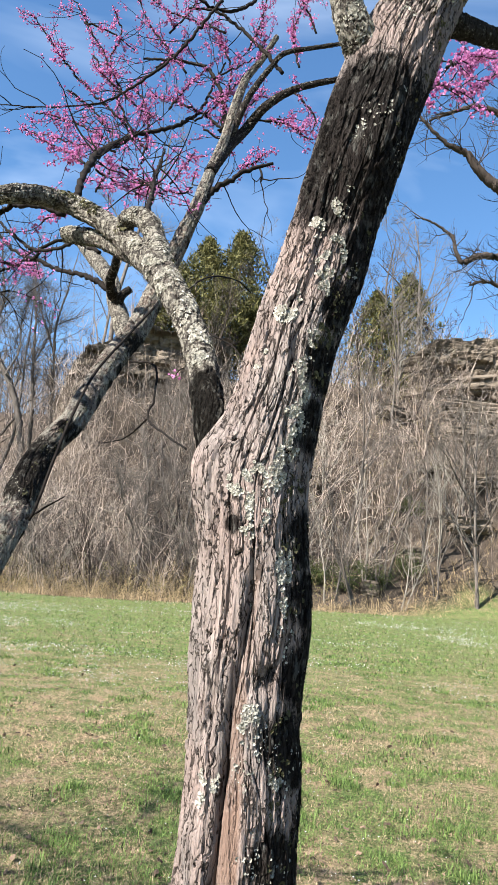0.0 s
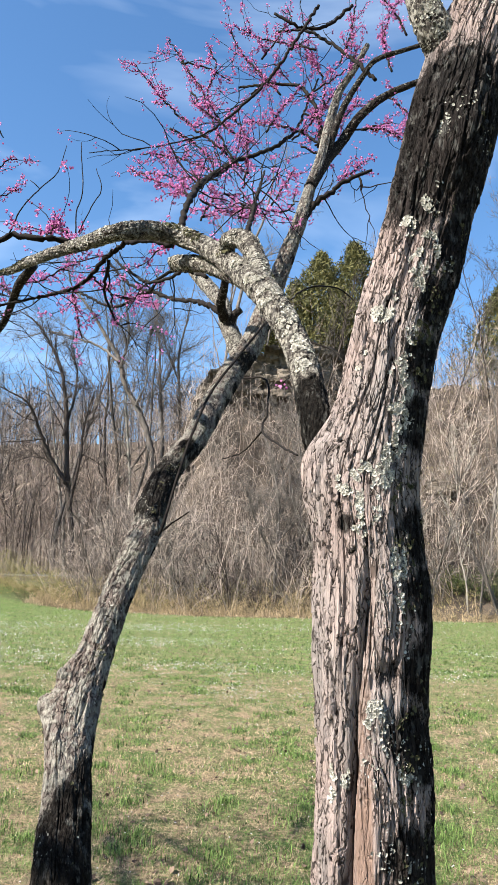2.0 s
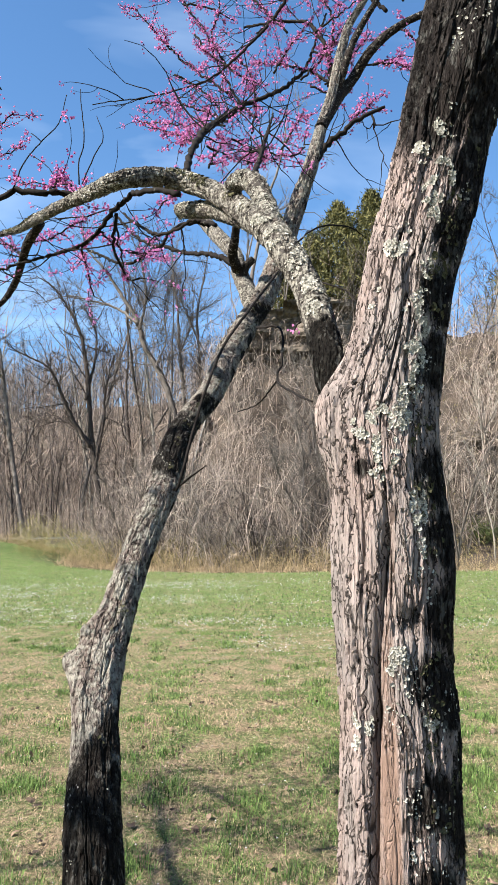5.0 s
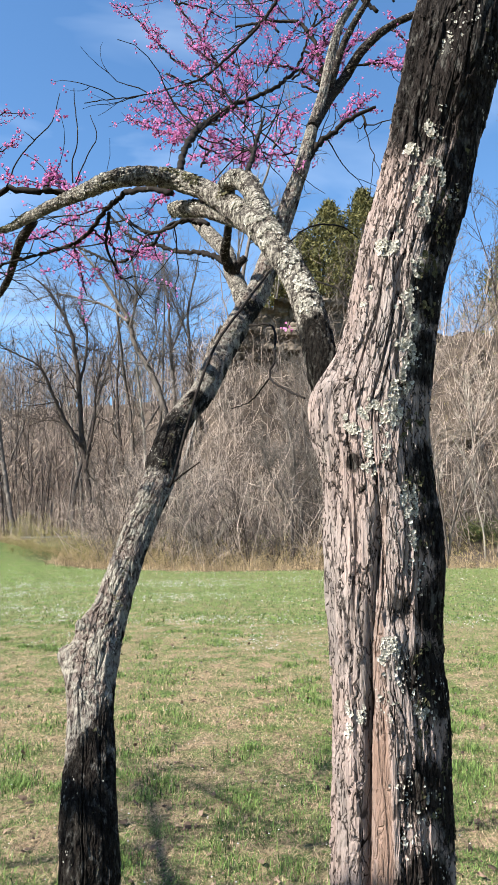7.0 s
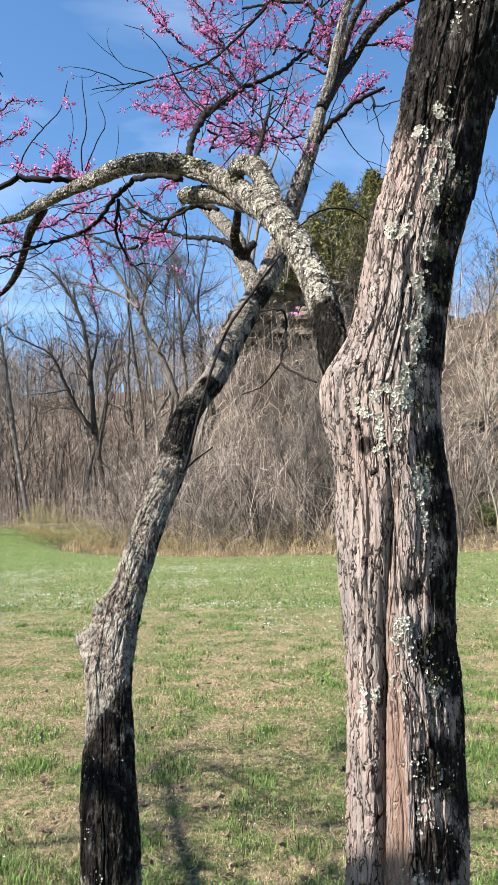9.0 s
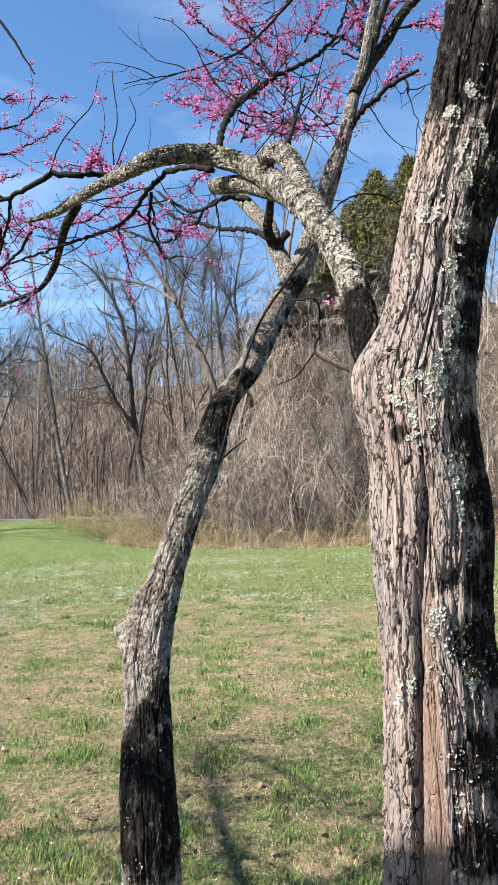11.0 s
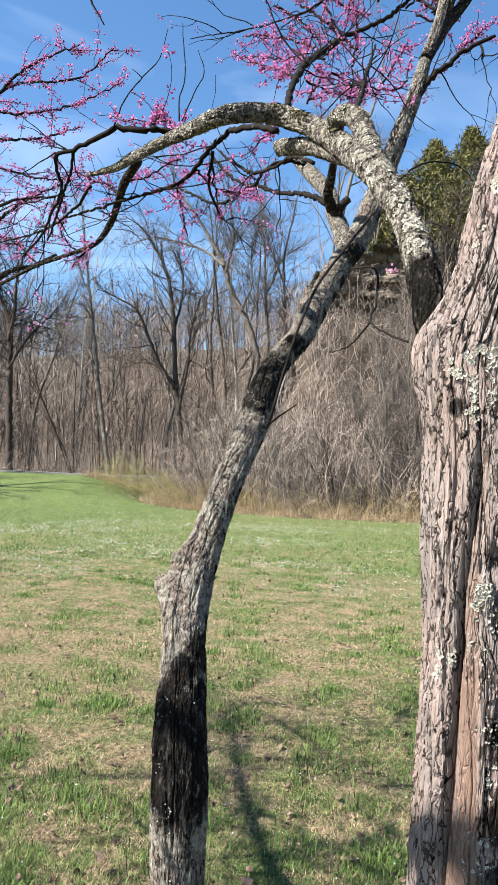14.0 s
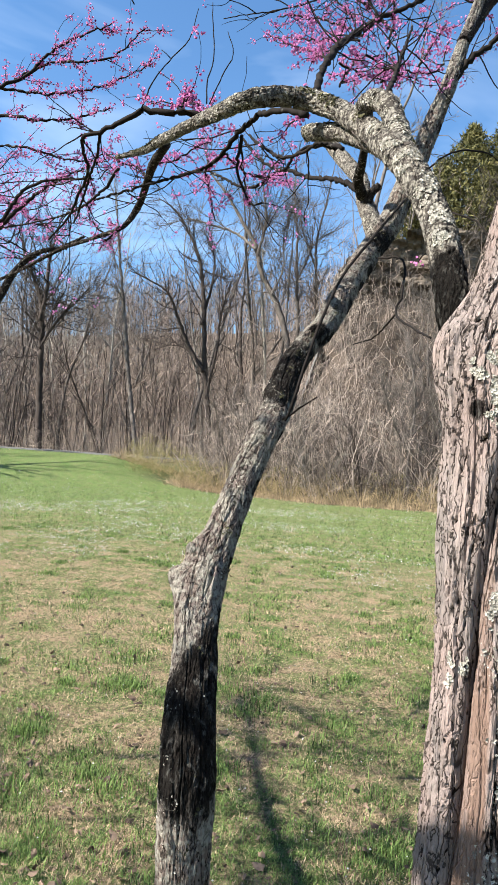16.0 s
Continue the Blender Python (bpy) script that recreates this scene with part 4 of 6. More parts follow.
limb(tree_l, "branch", [(-0.209, 2.12, 2.349, 0.0134), (-0.194, 2.1, 2.383, 0.0116), (-0.172, 2.1, 2.406, 0.0099)])
limb(tree_l, "branch", [(-0.385, 2.8, 2.814, 0.0101), (-0.463, 2.75, 2.812, 0.0077), (-0.541, 2.75, 2.787, 0.0066), (-0.607, 2.8, 2.741, 0.0068), (-0.712, 2.9, 2.821, 0.0059), (-0.838, 3.0, 2.969, 0.0049)])
limb(tree_l, "branch", [(-0.264, 2.4, 2.508, 0.0086), (-0.363, 2.6, 2.619, 0.0083), (-0.515, 2.8, 2.714, 0.0078), (-0.628, 2.9, 2.781, 0.007), (-0.823, 3.1, 2.791, 0.0062), (-1.083, 3.3, 2.959, 0.0054)])
limb(tree_l, "vine", [(-0.092, 1.9, 2.288, 0.0032), (-0.152, 1.75, 2.145, 0.0032), (-0.198, 1.62, 2.024, 0.0031), (-0.221, 1.5, 1.902, 0.0030), (-0.236, 1.43, 1.804, 0.0029), (-0.252, 1.39, 1.712, 0.0028), (-0.262, 1.39, 1.685, 0.0024)])
limb(tree_l, "twig", [(-0.273, 1.42, 1.689, 0.0027), (-0.25, 1.41, 1.703, 0.0022), (-0.226, 1.4, 1.72, 0.0016), (-0.205, 1.4, 1.734, 0.0011)])
limb(tree_l, "branch", [(0.07, 2.7, 3.962, 0.0065), (-0.012, 2.65, 3.777, 0.0063), (-0.13, 2.64, 3.574, 0.0062), (-0.255, 2.64, 3.439, 0.0052), (-0.348, 2.64, 3.357, 0.0043), (-0.43, 2.64, 3.32, 0.0034), (-0.594, 2.64, 3.283, 0.0026), (-0.758, 2.64, 3.269, 0.0021), (-0.839, 2.64, 3.261, 0.0017)])
limb(tree_l, "branch", [(0.215, 2.75, 4.004, 0.0071), (0.101, 2.72, 3.879, 0.007), (-0.016, 2.7, 3.868, 0.0069), (-0.113, 2.7, 3.929, 0.0057)])
limb(tree_l, "branch", [(0.292, 2.6, 3.54, 0.0077), (0.224, 2.65, 3.653, 0.0079), (0.13, 2.7, 3.777, 0.0069), (0.01, 2.75, 3.888, 0.0059), (-0.108, 2.8, 3.922, 0.0047)])
limb(tree_l, "branch", [(0.079, 2.5, 3.147, 0.0083), (0.086, 2.6, 3.315, 0.0087), (0.057, 2.65, 3.464, 0.0078), (-0.005, 2.7, 3.589, 0.0068), (-0.132, 2.75, 3.635, 0.0057), (-0.261, 2.8, 3.659, 0.0047)])
limb(tree_r, "branch", [(-1.944, 2.8, 2.045, 0.0194), (-1.871, 2.8, 2.144, 0.0181), (-1.797, 2.8, 2.231, 0.0168), (-1.75, 2.8, 2.316, 0.0156), (-1.69, 2.8, 2.383, 0.0131), (-1.614, 2.8, 2.424, 0.0095), (-1.537, 2.8, 2.436, 0.0071), (-1.425, 2.8, 2.483, 0.0047)])
limb(tree_r, "branch", [(-1.858, 2.7, 2.454, 0.0094), (-1.758, 2.7, 2.512, 0.0081), (-1.665, 2.7, 2.64, 0.0069), (-1.542, 2.7, 2.684, 0.0057), (-1.366, 2.65, 2.665, 0.0044)])
limb(tree_r, "branch", [(-0.97, 2.1, 2.473, 0.0052), (-1.07, 2.2, 2.442, 0.0046), (-1.218, 2.3, 2.414, 0.0039), (-1.424, 2.4, 2.41, 0.0031), (-1.625, 2.5, 2.423, 0.0032)])
limb(tree_l, "stub", [(-0.387, 1.33, 1.393, 0.0209), (-0.392, 1.31, 1.415, 0.017), (-0.397, 1.298, 1.433, 0.0138), (-0.4, 1.293, 1.443, 0.0102), (-0.4, 1.29, 1.45, 0.0036)])
limb(tree_l, "stub", [(-0.394, 1.33, 1.369, 0.0303), (-0.409, 1.305, 1.38, 0.0257), (-0.42, 1.29, 1.389, 0.0204), (-0.428, 1.284, 1.394, 0.0153), (-0.433, 1.28, 1.397, 0.0051)])
limb(tree_r, "twig", [(-1.004, 1.7, 3.055, 0.0053), (-0.937, 1.7, 2.973, 0.0045), (-0.891, 1.7, 2.909, 0.0041), (-0.838, 1.7, 2.83, 0.0033), (-0.803, 1.7, 2.772, 0.0026), (-0.774, 1.7, 2.723, 0.0015)])
limb(tree_r, "twig", [(-0.934, 1.7, 2.978, 0.0034), (-0.903, 1.71, 2.936, 0.0026), (-0.895, 1.72, 2.933, 0.0015)])
bud(tree_r, "flowering_spur", [(-0.015, 1.0, 1.892, 0.001), (-0.021, 1.02, 1.893, 0.0008), (-0.025, 1.03, 1.888, 0.0006)])
flowering(tree_l, "flowering_twig", [(-0.194, 2.6, 3.137, 0.0053), (-0.314, 2.7, 3.306, 0.005), (-0.477, 2.75, 3.473, 0.0045), (-0.6, 2.8, 3.628, 0.0034), (-0.719, 2.8, 3.78, 0.0023)])
flowering(tree_l, "flowering_twig", [(-0.262, 2.65, 3.234, 0.0043), (-0.346, 2.7, 3.41, 0.0044), (-0.413, 2.75, 3.609, 0.0034), (-0.49, 2.8, 3.763, 0.0035), (-0.578, 2.8, 3.905, 0.0023)])
flowering(tree_l, "flowering_twig", [(-0.292, 2.5, 3.077, 0.0041), (-0.434, 2.6, 3.2, 0.0037), (-0.561, 2.65, 3.259, 0.0032), (-0.646, 2.7, 3.291, 0.0022)])
flowering(tree_r, "flowering_twig", [(-0.279, 2.3, 2.943, 0.0037), (-0.396, 2.4, 3.01, 0.0029), (-0.511, 2.5, 3.081, 0.0025), (-0.624, 2.6, 3.149, 0.0021)])
flowering(tree_r, "flowering_twig", [(-0.344, 2.1, 2.779, 0.0034), (-0.432, 2.3, 2.92, 0.0028), (-0.508, 2.4, 3.0, 0.0024), (-0.591, 2.5, 3.091, 0.002)])
flowering(tree_r, "flowering_twig", [(-0.178, 2.0, 2.649, 0.0032), (-0.125, 2.2, 2.781, 0.0031), (-0.037, 2.3, 2.832, 0.0028), (-0.006, 2.4, 2.978, 0.002)])
flowering(tree_r, "flowering_twig", [(-0.246, 2.2, 2.84, 0.0035), (-0.167, 2.3, 2.838, 0.0032), (-0.091, 2.35, 2.83, 0.0019)])
flowering(tree_l, "flowering_twig", [(-0.207, 2.5, 3.027, 0.0041), (-0.2, 2.6, 3.201, 0.0042), (-0.223, 2.65, 3.347, 0.0033), (-0.275, 2.7, 3.47, 0.0022)])
flowering(tree_l, "flowering_twig", [(0.079, 2.6, 3.266, 0.0054), (-0.012, 2.65, 3.356, 0.0044), (-0.115, 2.7, 3.422, 0.0034), (-0.219, 2.75, 3.464, 0.0023)])
flowering(tree_l, "flowering_twig", [(0.07, 2.6, 3.253, 0.0054), (0.083, 2.65, 3.419, 0.0044), (0.098, 2.7, 3.58, 0.004), (0.056, 2.75, 3.739, 0.0035), (-0.009, 2.8, 3.872, 0.0024)])
flowering(tree_l, "flowering_twig", [(-0.03, 2.6, 3.285, 0.0043), (0.041, 2.65, 3.388, 0.0039), (0.125, 2.7, 3.534, 0.0034), (0.213, 2.75, 3.687, 0.0035), (0.234, 2.8, 3.834, 0.0024)])
flowering(tree_l, "flowering_twig", [(0.218, 2.4, 3.195, 0.005), (0.3, 2.4, 3.192, 0.004), (0.364, 2.4, 3.162, 0.003), (0.395, 2.4, 3.149, 0.002)])
flowering(tree_l, "flowering_twig", [(0.107, 2.26, 2.875, 0.0037), (0.162, 2.3, 2.956, 0.0028), (0.216, 2.3, 3.011, 0.0019)])
flowering(tree_l, "flowering_twig", [(0.159, 2.7, 3.692, 0.0046), (0.202, 2.75, 3.842, 0.0047), (0.223, 2.8, 3.994, 0.0036), (0.24, 2.8, 4.106, 0.0024)])
flowering(tree_l, "flowering_twig", [(0.062, 2.7, 3.753, 0.0046), (-0.056, 2.75, 3.824, 0.0041), (-0.177, 2.8, 3.896, 0.0035), (-0.289, 2.8, 3.957, 0.0024)])
flowering(tree_l, "flowering_twig", [(0.342, 2.5, 3.5, 0.0043), (0.32, 2.55, 3.655, 0.0044), (0.343, 2.6, 3.798, 0.0034), (0.404, 2.6, 3.936, 0.0023)])
flowering(tree_l, "flowering_twig", [(0.326, 2.5, 3.403, 0.0042), (0.376, 2.45, 3.308, 0.0036), (0.401, 2.4, 3.223, 0.003), (0.387, 2.4, 3.176, 0.002)])
flowering(tree_l, "flowering_twig", [(-0.081, 2.7, 3.551, 0.0045), (-0.159, 2.75, 3.677, 0.0046), (-0.239, 2.8, 3.806, 0.0035), (-0.309, 2.8, 3.926, 0.0024)])
flowering(tree_l, "flowering_twig", [(-0.332, 2.75, 3.471, 0.0045), (-0.395, 2.8, 3.623, 0.0035), (-0.363, 2.8, 3.759, 0.0035), (-0.41, 2.8, 3.882, 0.0023)])
flowering(tree_l, "flowering_twig", [(-0.097, 2.4, 2.901, 0.0039), (-0.046, 2.45, 3.022, 0.003), (-0.02, 2.5, 3.099, 0.0021)])
flowering(tree_r, "flowering_twig", [(0.371, 1.2, 2.491, 0.0026), (0.524, 1.5, 2.759, 0.0026), (0.676, 1.7, 2.899, 0.0022), (0.846, 1.9, 3.128, 0.0025), (0.985, 2.0, 3.302, 0.0018)])
flowering(tree_r, "flowering_twig", [(0.499, 1.4, 2.726, 0.0025), (0.633, 1.6, 2.917, 0.0021), (0.799, 1.8, 3.105, 0.0016)])
flowering(tree_r, "flowering_twig", [(-1.548, 2.3, 2.86, 0.0069), (-1.472, 2.35, 2.922, 0.006), (-1.397, 2.4, 3.042, 0.0051), (-1.29, 2.4, 3.088, 0.004), (-1.173, 2.4, 3.126, 0.002)])
flowering(tree_r, "flowering_twig", [(-1.548, 2.4, 2.943, 0.0051), (-1.394, 2.4, 2.994, 0.0041), (-1.263, 2.36, 2.969, 0.004), (-1.156, 2.4, 3.004, 0.003), (-1.045, 2.4, 3.099, 0.002)])
flowering(tree_r, "flowering_twig", [(-1.682, 2.5, 2.972, 0.0064), (-1.569, 2.55, 2.969, 0.0054), (-1.438, 2.57, 2.971, 0.0043), (-1.276, 2.57, 2.993, 0.0032), (-1.1, 2.6, 3.077, 0.0021)])
flowering(tree_r, "flowering_twig", [(-1.742, 2.6, 2.914, 0.0067), (-1.544, 2.6, 2.886, 0.0055), (-1.401, 2.6, 2.885, 0.0044), (-1.251, 2.6, 2.921, 0.0022)])
flowering(tree_r, "flowering_twig", [(-1.853, 2.7, 2.839, 0.0058), (-1.647, 2.7, 2.819, 0.0046), (-1.469, 2.7, 2.765, 0.0034), (-1.251, 2.6, 2.711, 0.0021)])
flowering(tree_r, "flowering_twig", [(-1.845, 2.8, 2.509, 0.0096), (-1.669, 2.8, 2.66, 0.0071), (-1.502, 2.7, 2.687, 0.0045), (-1.32, 2.6, 2.696, 0.0032)])
flowering(tree_r, "flowering_twig", [(-1.188, 2.5, 2.39, 0.0041), (-1.259, 2.5, 2.465, 0.0031), (-1.246, 2.5, 2.548, 0.0031), (-1.267, 2.5, 2.611, 0.0021)])
flowering(tree_r, "flowering_twig", [(-1.396, 2.6, 2.371, 0.0043), (-1.554, 2.7, 2.506, 0.0034), (-1.63, 2.7, 2.531, 0.0023)])
flowering(tree_r, "flowering_twig", [(-1.102, 2.45, 2.408, 0.004), (-1.187, 2.5, 2.37, 0.0031), (-1.208, 2.5, 2.339, 0.0021)])
flowering(tree_r, "flowering_twig", [(-0.906, 2.2, 2.531, 0.0036), (-0.868, 2.3, 2.578, 0.0028), (-0.826, 2.4, 2.669, 0.0029), (-0.793, 2.45, 2.703, 0.002)])
flowering(tree_r, "flowering_twig", [(-0.558, 2.0, 2.485, 0.0032), (-0.566, 2.1, 2.429, 0.0025), (-0.551, 2.1, 2.361, 0.0025), (-0.509, 2.1, 2.363, 0.0017)])
flowering(tree_r, "flowering_twig", [(-0.607, 2.0, 2.469, 0.0032), (-0.609, 2.2, 2.505, 0.0026), (-0.56, 2.3, 2.516, 0.0027), (-0.507, 2.4, 2.564, 0.0019)])
flowering(tree_r, "flowering_twig", [(-0.69, 2.1, 2.47, 0.0034), (-0.737, 2.3, 2.476, 0.0028), (-0.751, 2.4, 2.447, 0.0029), (-0.741, 2.4, 2.409, 0.0019)])
flowering(tree_r, "flowering_twig", [(-0.317, 1.7, 2.428, 0.0026), (-0.362, 1.8, 2.459, 0.0021), (-0.401, 1.85, 2.473, 0.0015)])
flowering(tree_r, "flowering_twig", [(-0.954, 2.3, 2.521, 0.0038), (-1.039, 2.4, 2.603, 0.0029), (-1.113, 2.4, 2.622, 0.003), (-1.228, 2.5, 2.714, 0.0021)])
flowering(tree_r, "flowering_twig", [(-0.601, 1.6, 2.402, 0.0026), (-0.625, 1.7, 2.48, 0.0021), (-0.637, 1.75, 2.535, 0.0014)])
flowering(tree_r, "flowering_twig", [(-0.532, 1.6, 2.372, 0.0026), (-0.595, 1.7, 2.465, 0.0021), (-0.661, 1.8, 2.541, 0.0015)])
flowering(tree_l, "flowering_twig", [(-0.165, 2.75, 3.753, 0.0046), (-0.104, 2.75, 3.842, 0.0035), (-0.043, 2.8, 4.001, 0.0024)])
flowering(tree_l, "flowering_twig", [(0.399, 2.5, 3.653, 0.0043), (0.36, 2.5, 3.744, 0.0032), (0.3, 2.5, 3.831, 0.0022)])
flowering(tree_l, "flowering_twig", [(-0.515, 2.8, 3.785, 0.0046), (-0.397, 2.8, 3.753, 0.0035), (-0.298, 2.8, 3.691, 0.0023)])
flowering(tree_l, "flowering_twig", [(0.005, 2.6, 3.255, 0.0043), (0.094, 2.6, 3.221, 0.0032), (0.156, 2.6, 3.254, 0.0022)])
flowering(tree_l, "flowering_twig", [(0.015, 2.65, 3.433, 0.0044), (0.128, 2.6, 3.345, 0.0033), (0.189, 2.6, 3.414, 0.0022)])
flowering(tree_r, "flowering_twig", [(-0.309, 2.1, 2.765, 0.0034), (-0.231, 2.2, 2.775, 0.0027), (-0.169, 2.3, 2.858, 0.0019)])
flowering(tree_r, "flowering_twig", [(-0.289, 2.0, 2.643, 0.0032), (-0.271, 2.2, 2.827, 0.0027), (-0.191, 2.3, 2.895, 0.0019)])
flowering(tree_l, "flowering_twig", [(-0.539, 2.75, 3.438, 0.0045), (-0.445, 2.75, 3.379, 0.0034), (-0.34, 2.7, 3.241, 0.0022)])
flowering(tree_l, "flowering_twig", [(0.057, 2.5, 3.197, 0.0041), (0.143, 2.55, 3.313, 0.0031), (0.232, 2.6, 3.455, 0.0021)])
flowering(tree_l, "flowering_twig", [(-0.131, 2.6, 3.318, 0.0043), (-0.066, 2.65, 3.464, 0.0033), (0.023, 2.7, 3.613, 0.0022)])
flowering(tree_l, "flowering_twig", [(-0.201, 2.7, 3.556, 0.0045), (-0.135, 2.75, 3.661, 0.0034), (-0.067, 2.8, 3.794, 0.0023)])
flowering(tree_l, "flowering_twig", [(0.176, 2.45, 3.222, 0.004), (0.255, 2.45, 3.238, 0.003), (0.334, 2.45, 3.255, 0.002)])
flowering(tree_l, "flowering_twig", [(-0.336, 2.7, 3.444, 0.0045), (-0.242, 2.65, 3.335, 0.0033), (-0.152, 2.6, 3.274, 0.0021)])
flowering(tree_l, "flowering_twig", [(-0.457, 2.75, 3.609, 0.0046), (-0.381, 2.7, 3.471, 0.0034), (-0.291, 2.7, 3.418, 0.0022)])
flowering(tree_l, "flowering_twig", [(0.021, 2.6, 3.469, 0.0043), (0.107, 2.6, 3.533, 0.0032), (0.194, 2.6, 3.596, 0.0021)])
for tree in (tree_r, tree_l):
    for key, store, mat, label in (("lichen", LICHEN, M_LICHEN, "ruffled grey-green lichen"), ("moss", MOSS, M_MOSS, "dark olive moss tufts"),
                                   ("blossom", BLOSSOM, M_PETAL, "bunches of pink pea blossoms"), ("spray", SPRAY, M_TWIG, "fine dark flowering twigs")):
        if store[tree]:
            v, f = join(store[tree])
            part(key, mesh_of(key, v, f, mat), tree, label, "stuff")


# ---- bare trees of the wood ----
def tree_mesh(seed, high, r0, lean=0.0, first=0.3, arms=9, spread=1.0, levels=3, crooked=0.06, kids=(7, 6)):
    """A bare tree: the trunk, and its limbs and twigs, as two sets of arrays."""
    gen = np.random.default_rng(seed)
    k = 14
    way = np.array([[lean + gen.normal(0, 0.04), gen.normal(0, 0.06), 1.0]])
    trunk = wander(np.array([[0, 0, -0.3]]), way, np.array([high]), k, crooked, 0.03, gen)
    tr = r0 * np.linspace(1.0, 0.12, k)[None] ** 0.8
    tr[0, 0] *= 1.35
    tv = sticks(trunk, tr, 9)
    pieces, parents, pr, plen = [], trunk, tr, np.array([high])
    for level in range(levels):
        n = len(parents)
        m = arms if level == 0 else kids[min(level - 1, len(kids) - 1)]
        u = gen.uniform(first if level == 0 else 0.25, 0.97, (n, m))
        kk = parents.shape[1]
        idx = np.clip((u * (kk - 1)).astype(int), 0, kk - 2)
        fr = (u * (kk - 1) - idx)[..., None]
        rowsel = np.arange(n)[:, None]
        start = parents[rowsel, idx] * (1 - fr) + parents[rowsel, idx + 1] * fr
        tan = parents[rowsel, idx + 1] - parents[rowsel, idx]
        tan /= np.linalg.norm(tan, axis=2, keepdims=True) + 1e-9
        off = gen.normal(size=(n, m, 3))
        off -= (off * tan).sum(2, keepdims=True) * tan
        off /= np.linalg.norm(off, axis=2, keepdims=True)
        way = tan * gen.uniform(0.5, 1.1, (n, m, 1)) + off * gen.uniform(0.5, 1.0, (n, m, 1)) * spread + np.array([0, 0, 0.15])
        ln = plen[:, None] * gen.uniform(0.28, 0.55, (n, m)) * (1.15 - 0.6 * u)
        rr = (pr[rowsel, idx] * gen.uniform(0.35, 0.65, (n, m))).ravel()
        kn = (9, 7, 5)[min(level, 2)]
        parents = wander(start.reshape(-1, 3), way.reshape(-1, 3), ln.ravel(), kn, 0.16, 0.04, gen)
        pr = np.maximum(rr[:, None] * np.linspace(1, 0.25, kn)[None], 0.006 if level else 0.009)
        plen = ln.ravel()
        pieces.append(sticks(parents, pr, (5, 4, 3)[min(level, 2)]))
    return tv, join(pieces)


def bare_tree(seed, mat, label, at, group, **kw):
    tv, bv = tree_mesh(seed, **kw)
    ob = thing("bare_tree", label, "tree", group)
    part("trunk", mesh_of("trunk", *tv, mat, True), ob)
    part("crown", mesh_of("crown", *bv, mat), ob, "leafless limbs and twigs")
    ob.location = at
    for child in ob.children:
        child.matrix_parent_inverse = Matrix()
    return ob


def stand(x, y, sink=0.05):
    return float(height(np.array([x]), np.array([y]))[0]) - sink


gen = np.random.default_rng(21)
MODELS = []
for k in range(6):      # slender trees of the slope
    MODELS.append(dict(seed=40 + k, high=(7.5, 9, 6.5, 10, 8, 11)[k], r0=(0.055, 0.068, 0.048, 0.08, 0.06, 0.09)[k], lean=(-0.12, 0.1, 0.0, 0.06, 0.2, -0.05)[k], arms=11, first=0.22, spread=0.8, kids=(6, 4)))
BIG = []
for k in range(5):      # taller trees of the valley wood
    BIG.append(dict(seed=60 + k, high=(17, 20, 16, 21, 18)[k], r0=(0.13, 0.15, 0.11, 0.18, 0.13)[k], lean=(0.05, -0.1, 0.12, 0.0, -0.04)[k], arms=11, first=0.3, spread=0.95, kids=(5, 4)))


def plant(models, mats, label, group, places):
    made = {}
    for n, (x, y) in enumerate(places):
        k = n % len(models)
        turn = gen.uniform(0, 360)
        if k not in made:
            made[k] = bare_tree(mat=mats[k % len(mats)], label=label, at=(x, y, stand(x, y)), group=group, **models[k])
        else:
            s = gen.uniform(0.8, 1.2)
            copy_thing(made[k], pose(x, y, stand(x, y), 0, 0, turn)).scale = (s, s, s)


for n, (x, y, tall, r0, lean, mat, label) in enumerate((
        (-11.2, 47.5, 17, 0.13, 0.02, M_GREY, "slender grey leafless tree in the wood"), (-4.2, 47.5, 20, 0.17, 0.03, M_GREY, "tall bare tree rising above the bluff"),
        (13.5, 50, 13, 0.13, 0.05, M_GREY, "bare tree on top of the bluff"), (17.5, 49, 14, 0.14, -0.05, M_GREY, "bare tree on top of the bluff"),
        (20.5, 50, 13, 0.14, 0.02, M_DARK, "bare tree on top of the bluff"), (8.5, 51, 11, 0.11, 0.0, M_GREY, "bare tree on top of the bluff"),
        (-27.0, 26.0, 14, 0.36, 0.0, M_GREY, "stout bare tree standing in the field beside the lane"), (-32.5, 28.5, 15, 0.24, 0.0, M_GREY, "bare tree standing on the bank of the lane"), (-35.5, 32.5, 16, 0.26, 0.05, M_DARK, "bare tree standing on the bank of the lane"))):
    bare_tree(80 + n, mat, label, (x, y, stand(x, y)), "", high=tall, r0=r0, lean=lean, first=0.32, arms=9, spread=1.15, crooked=0.09, kids=(8, 7))


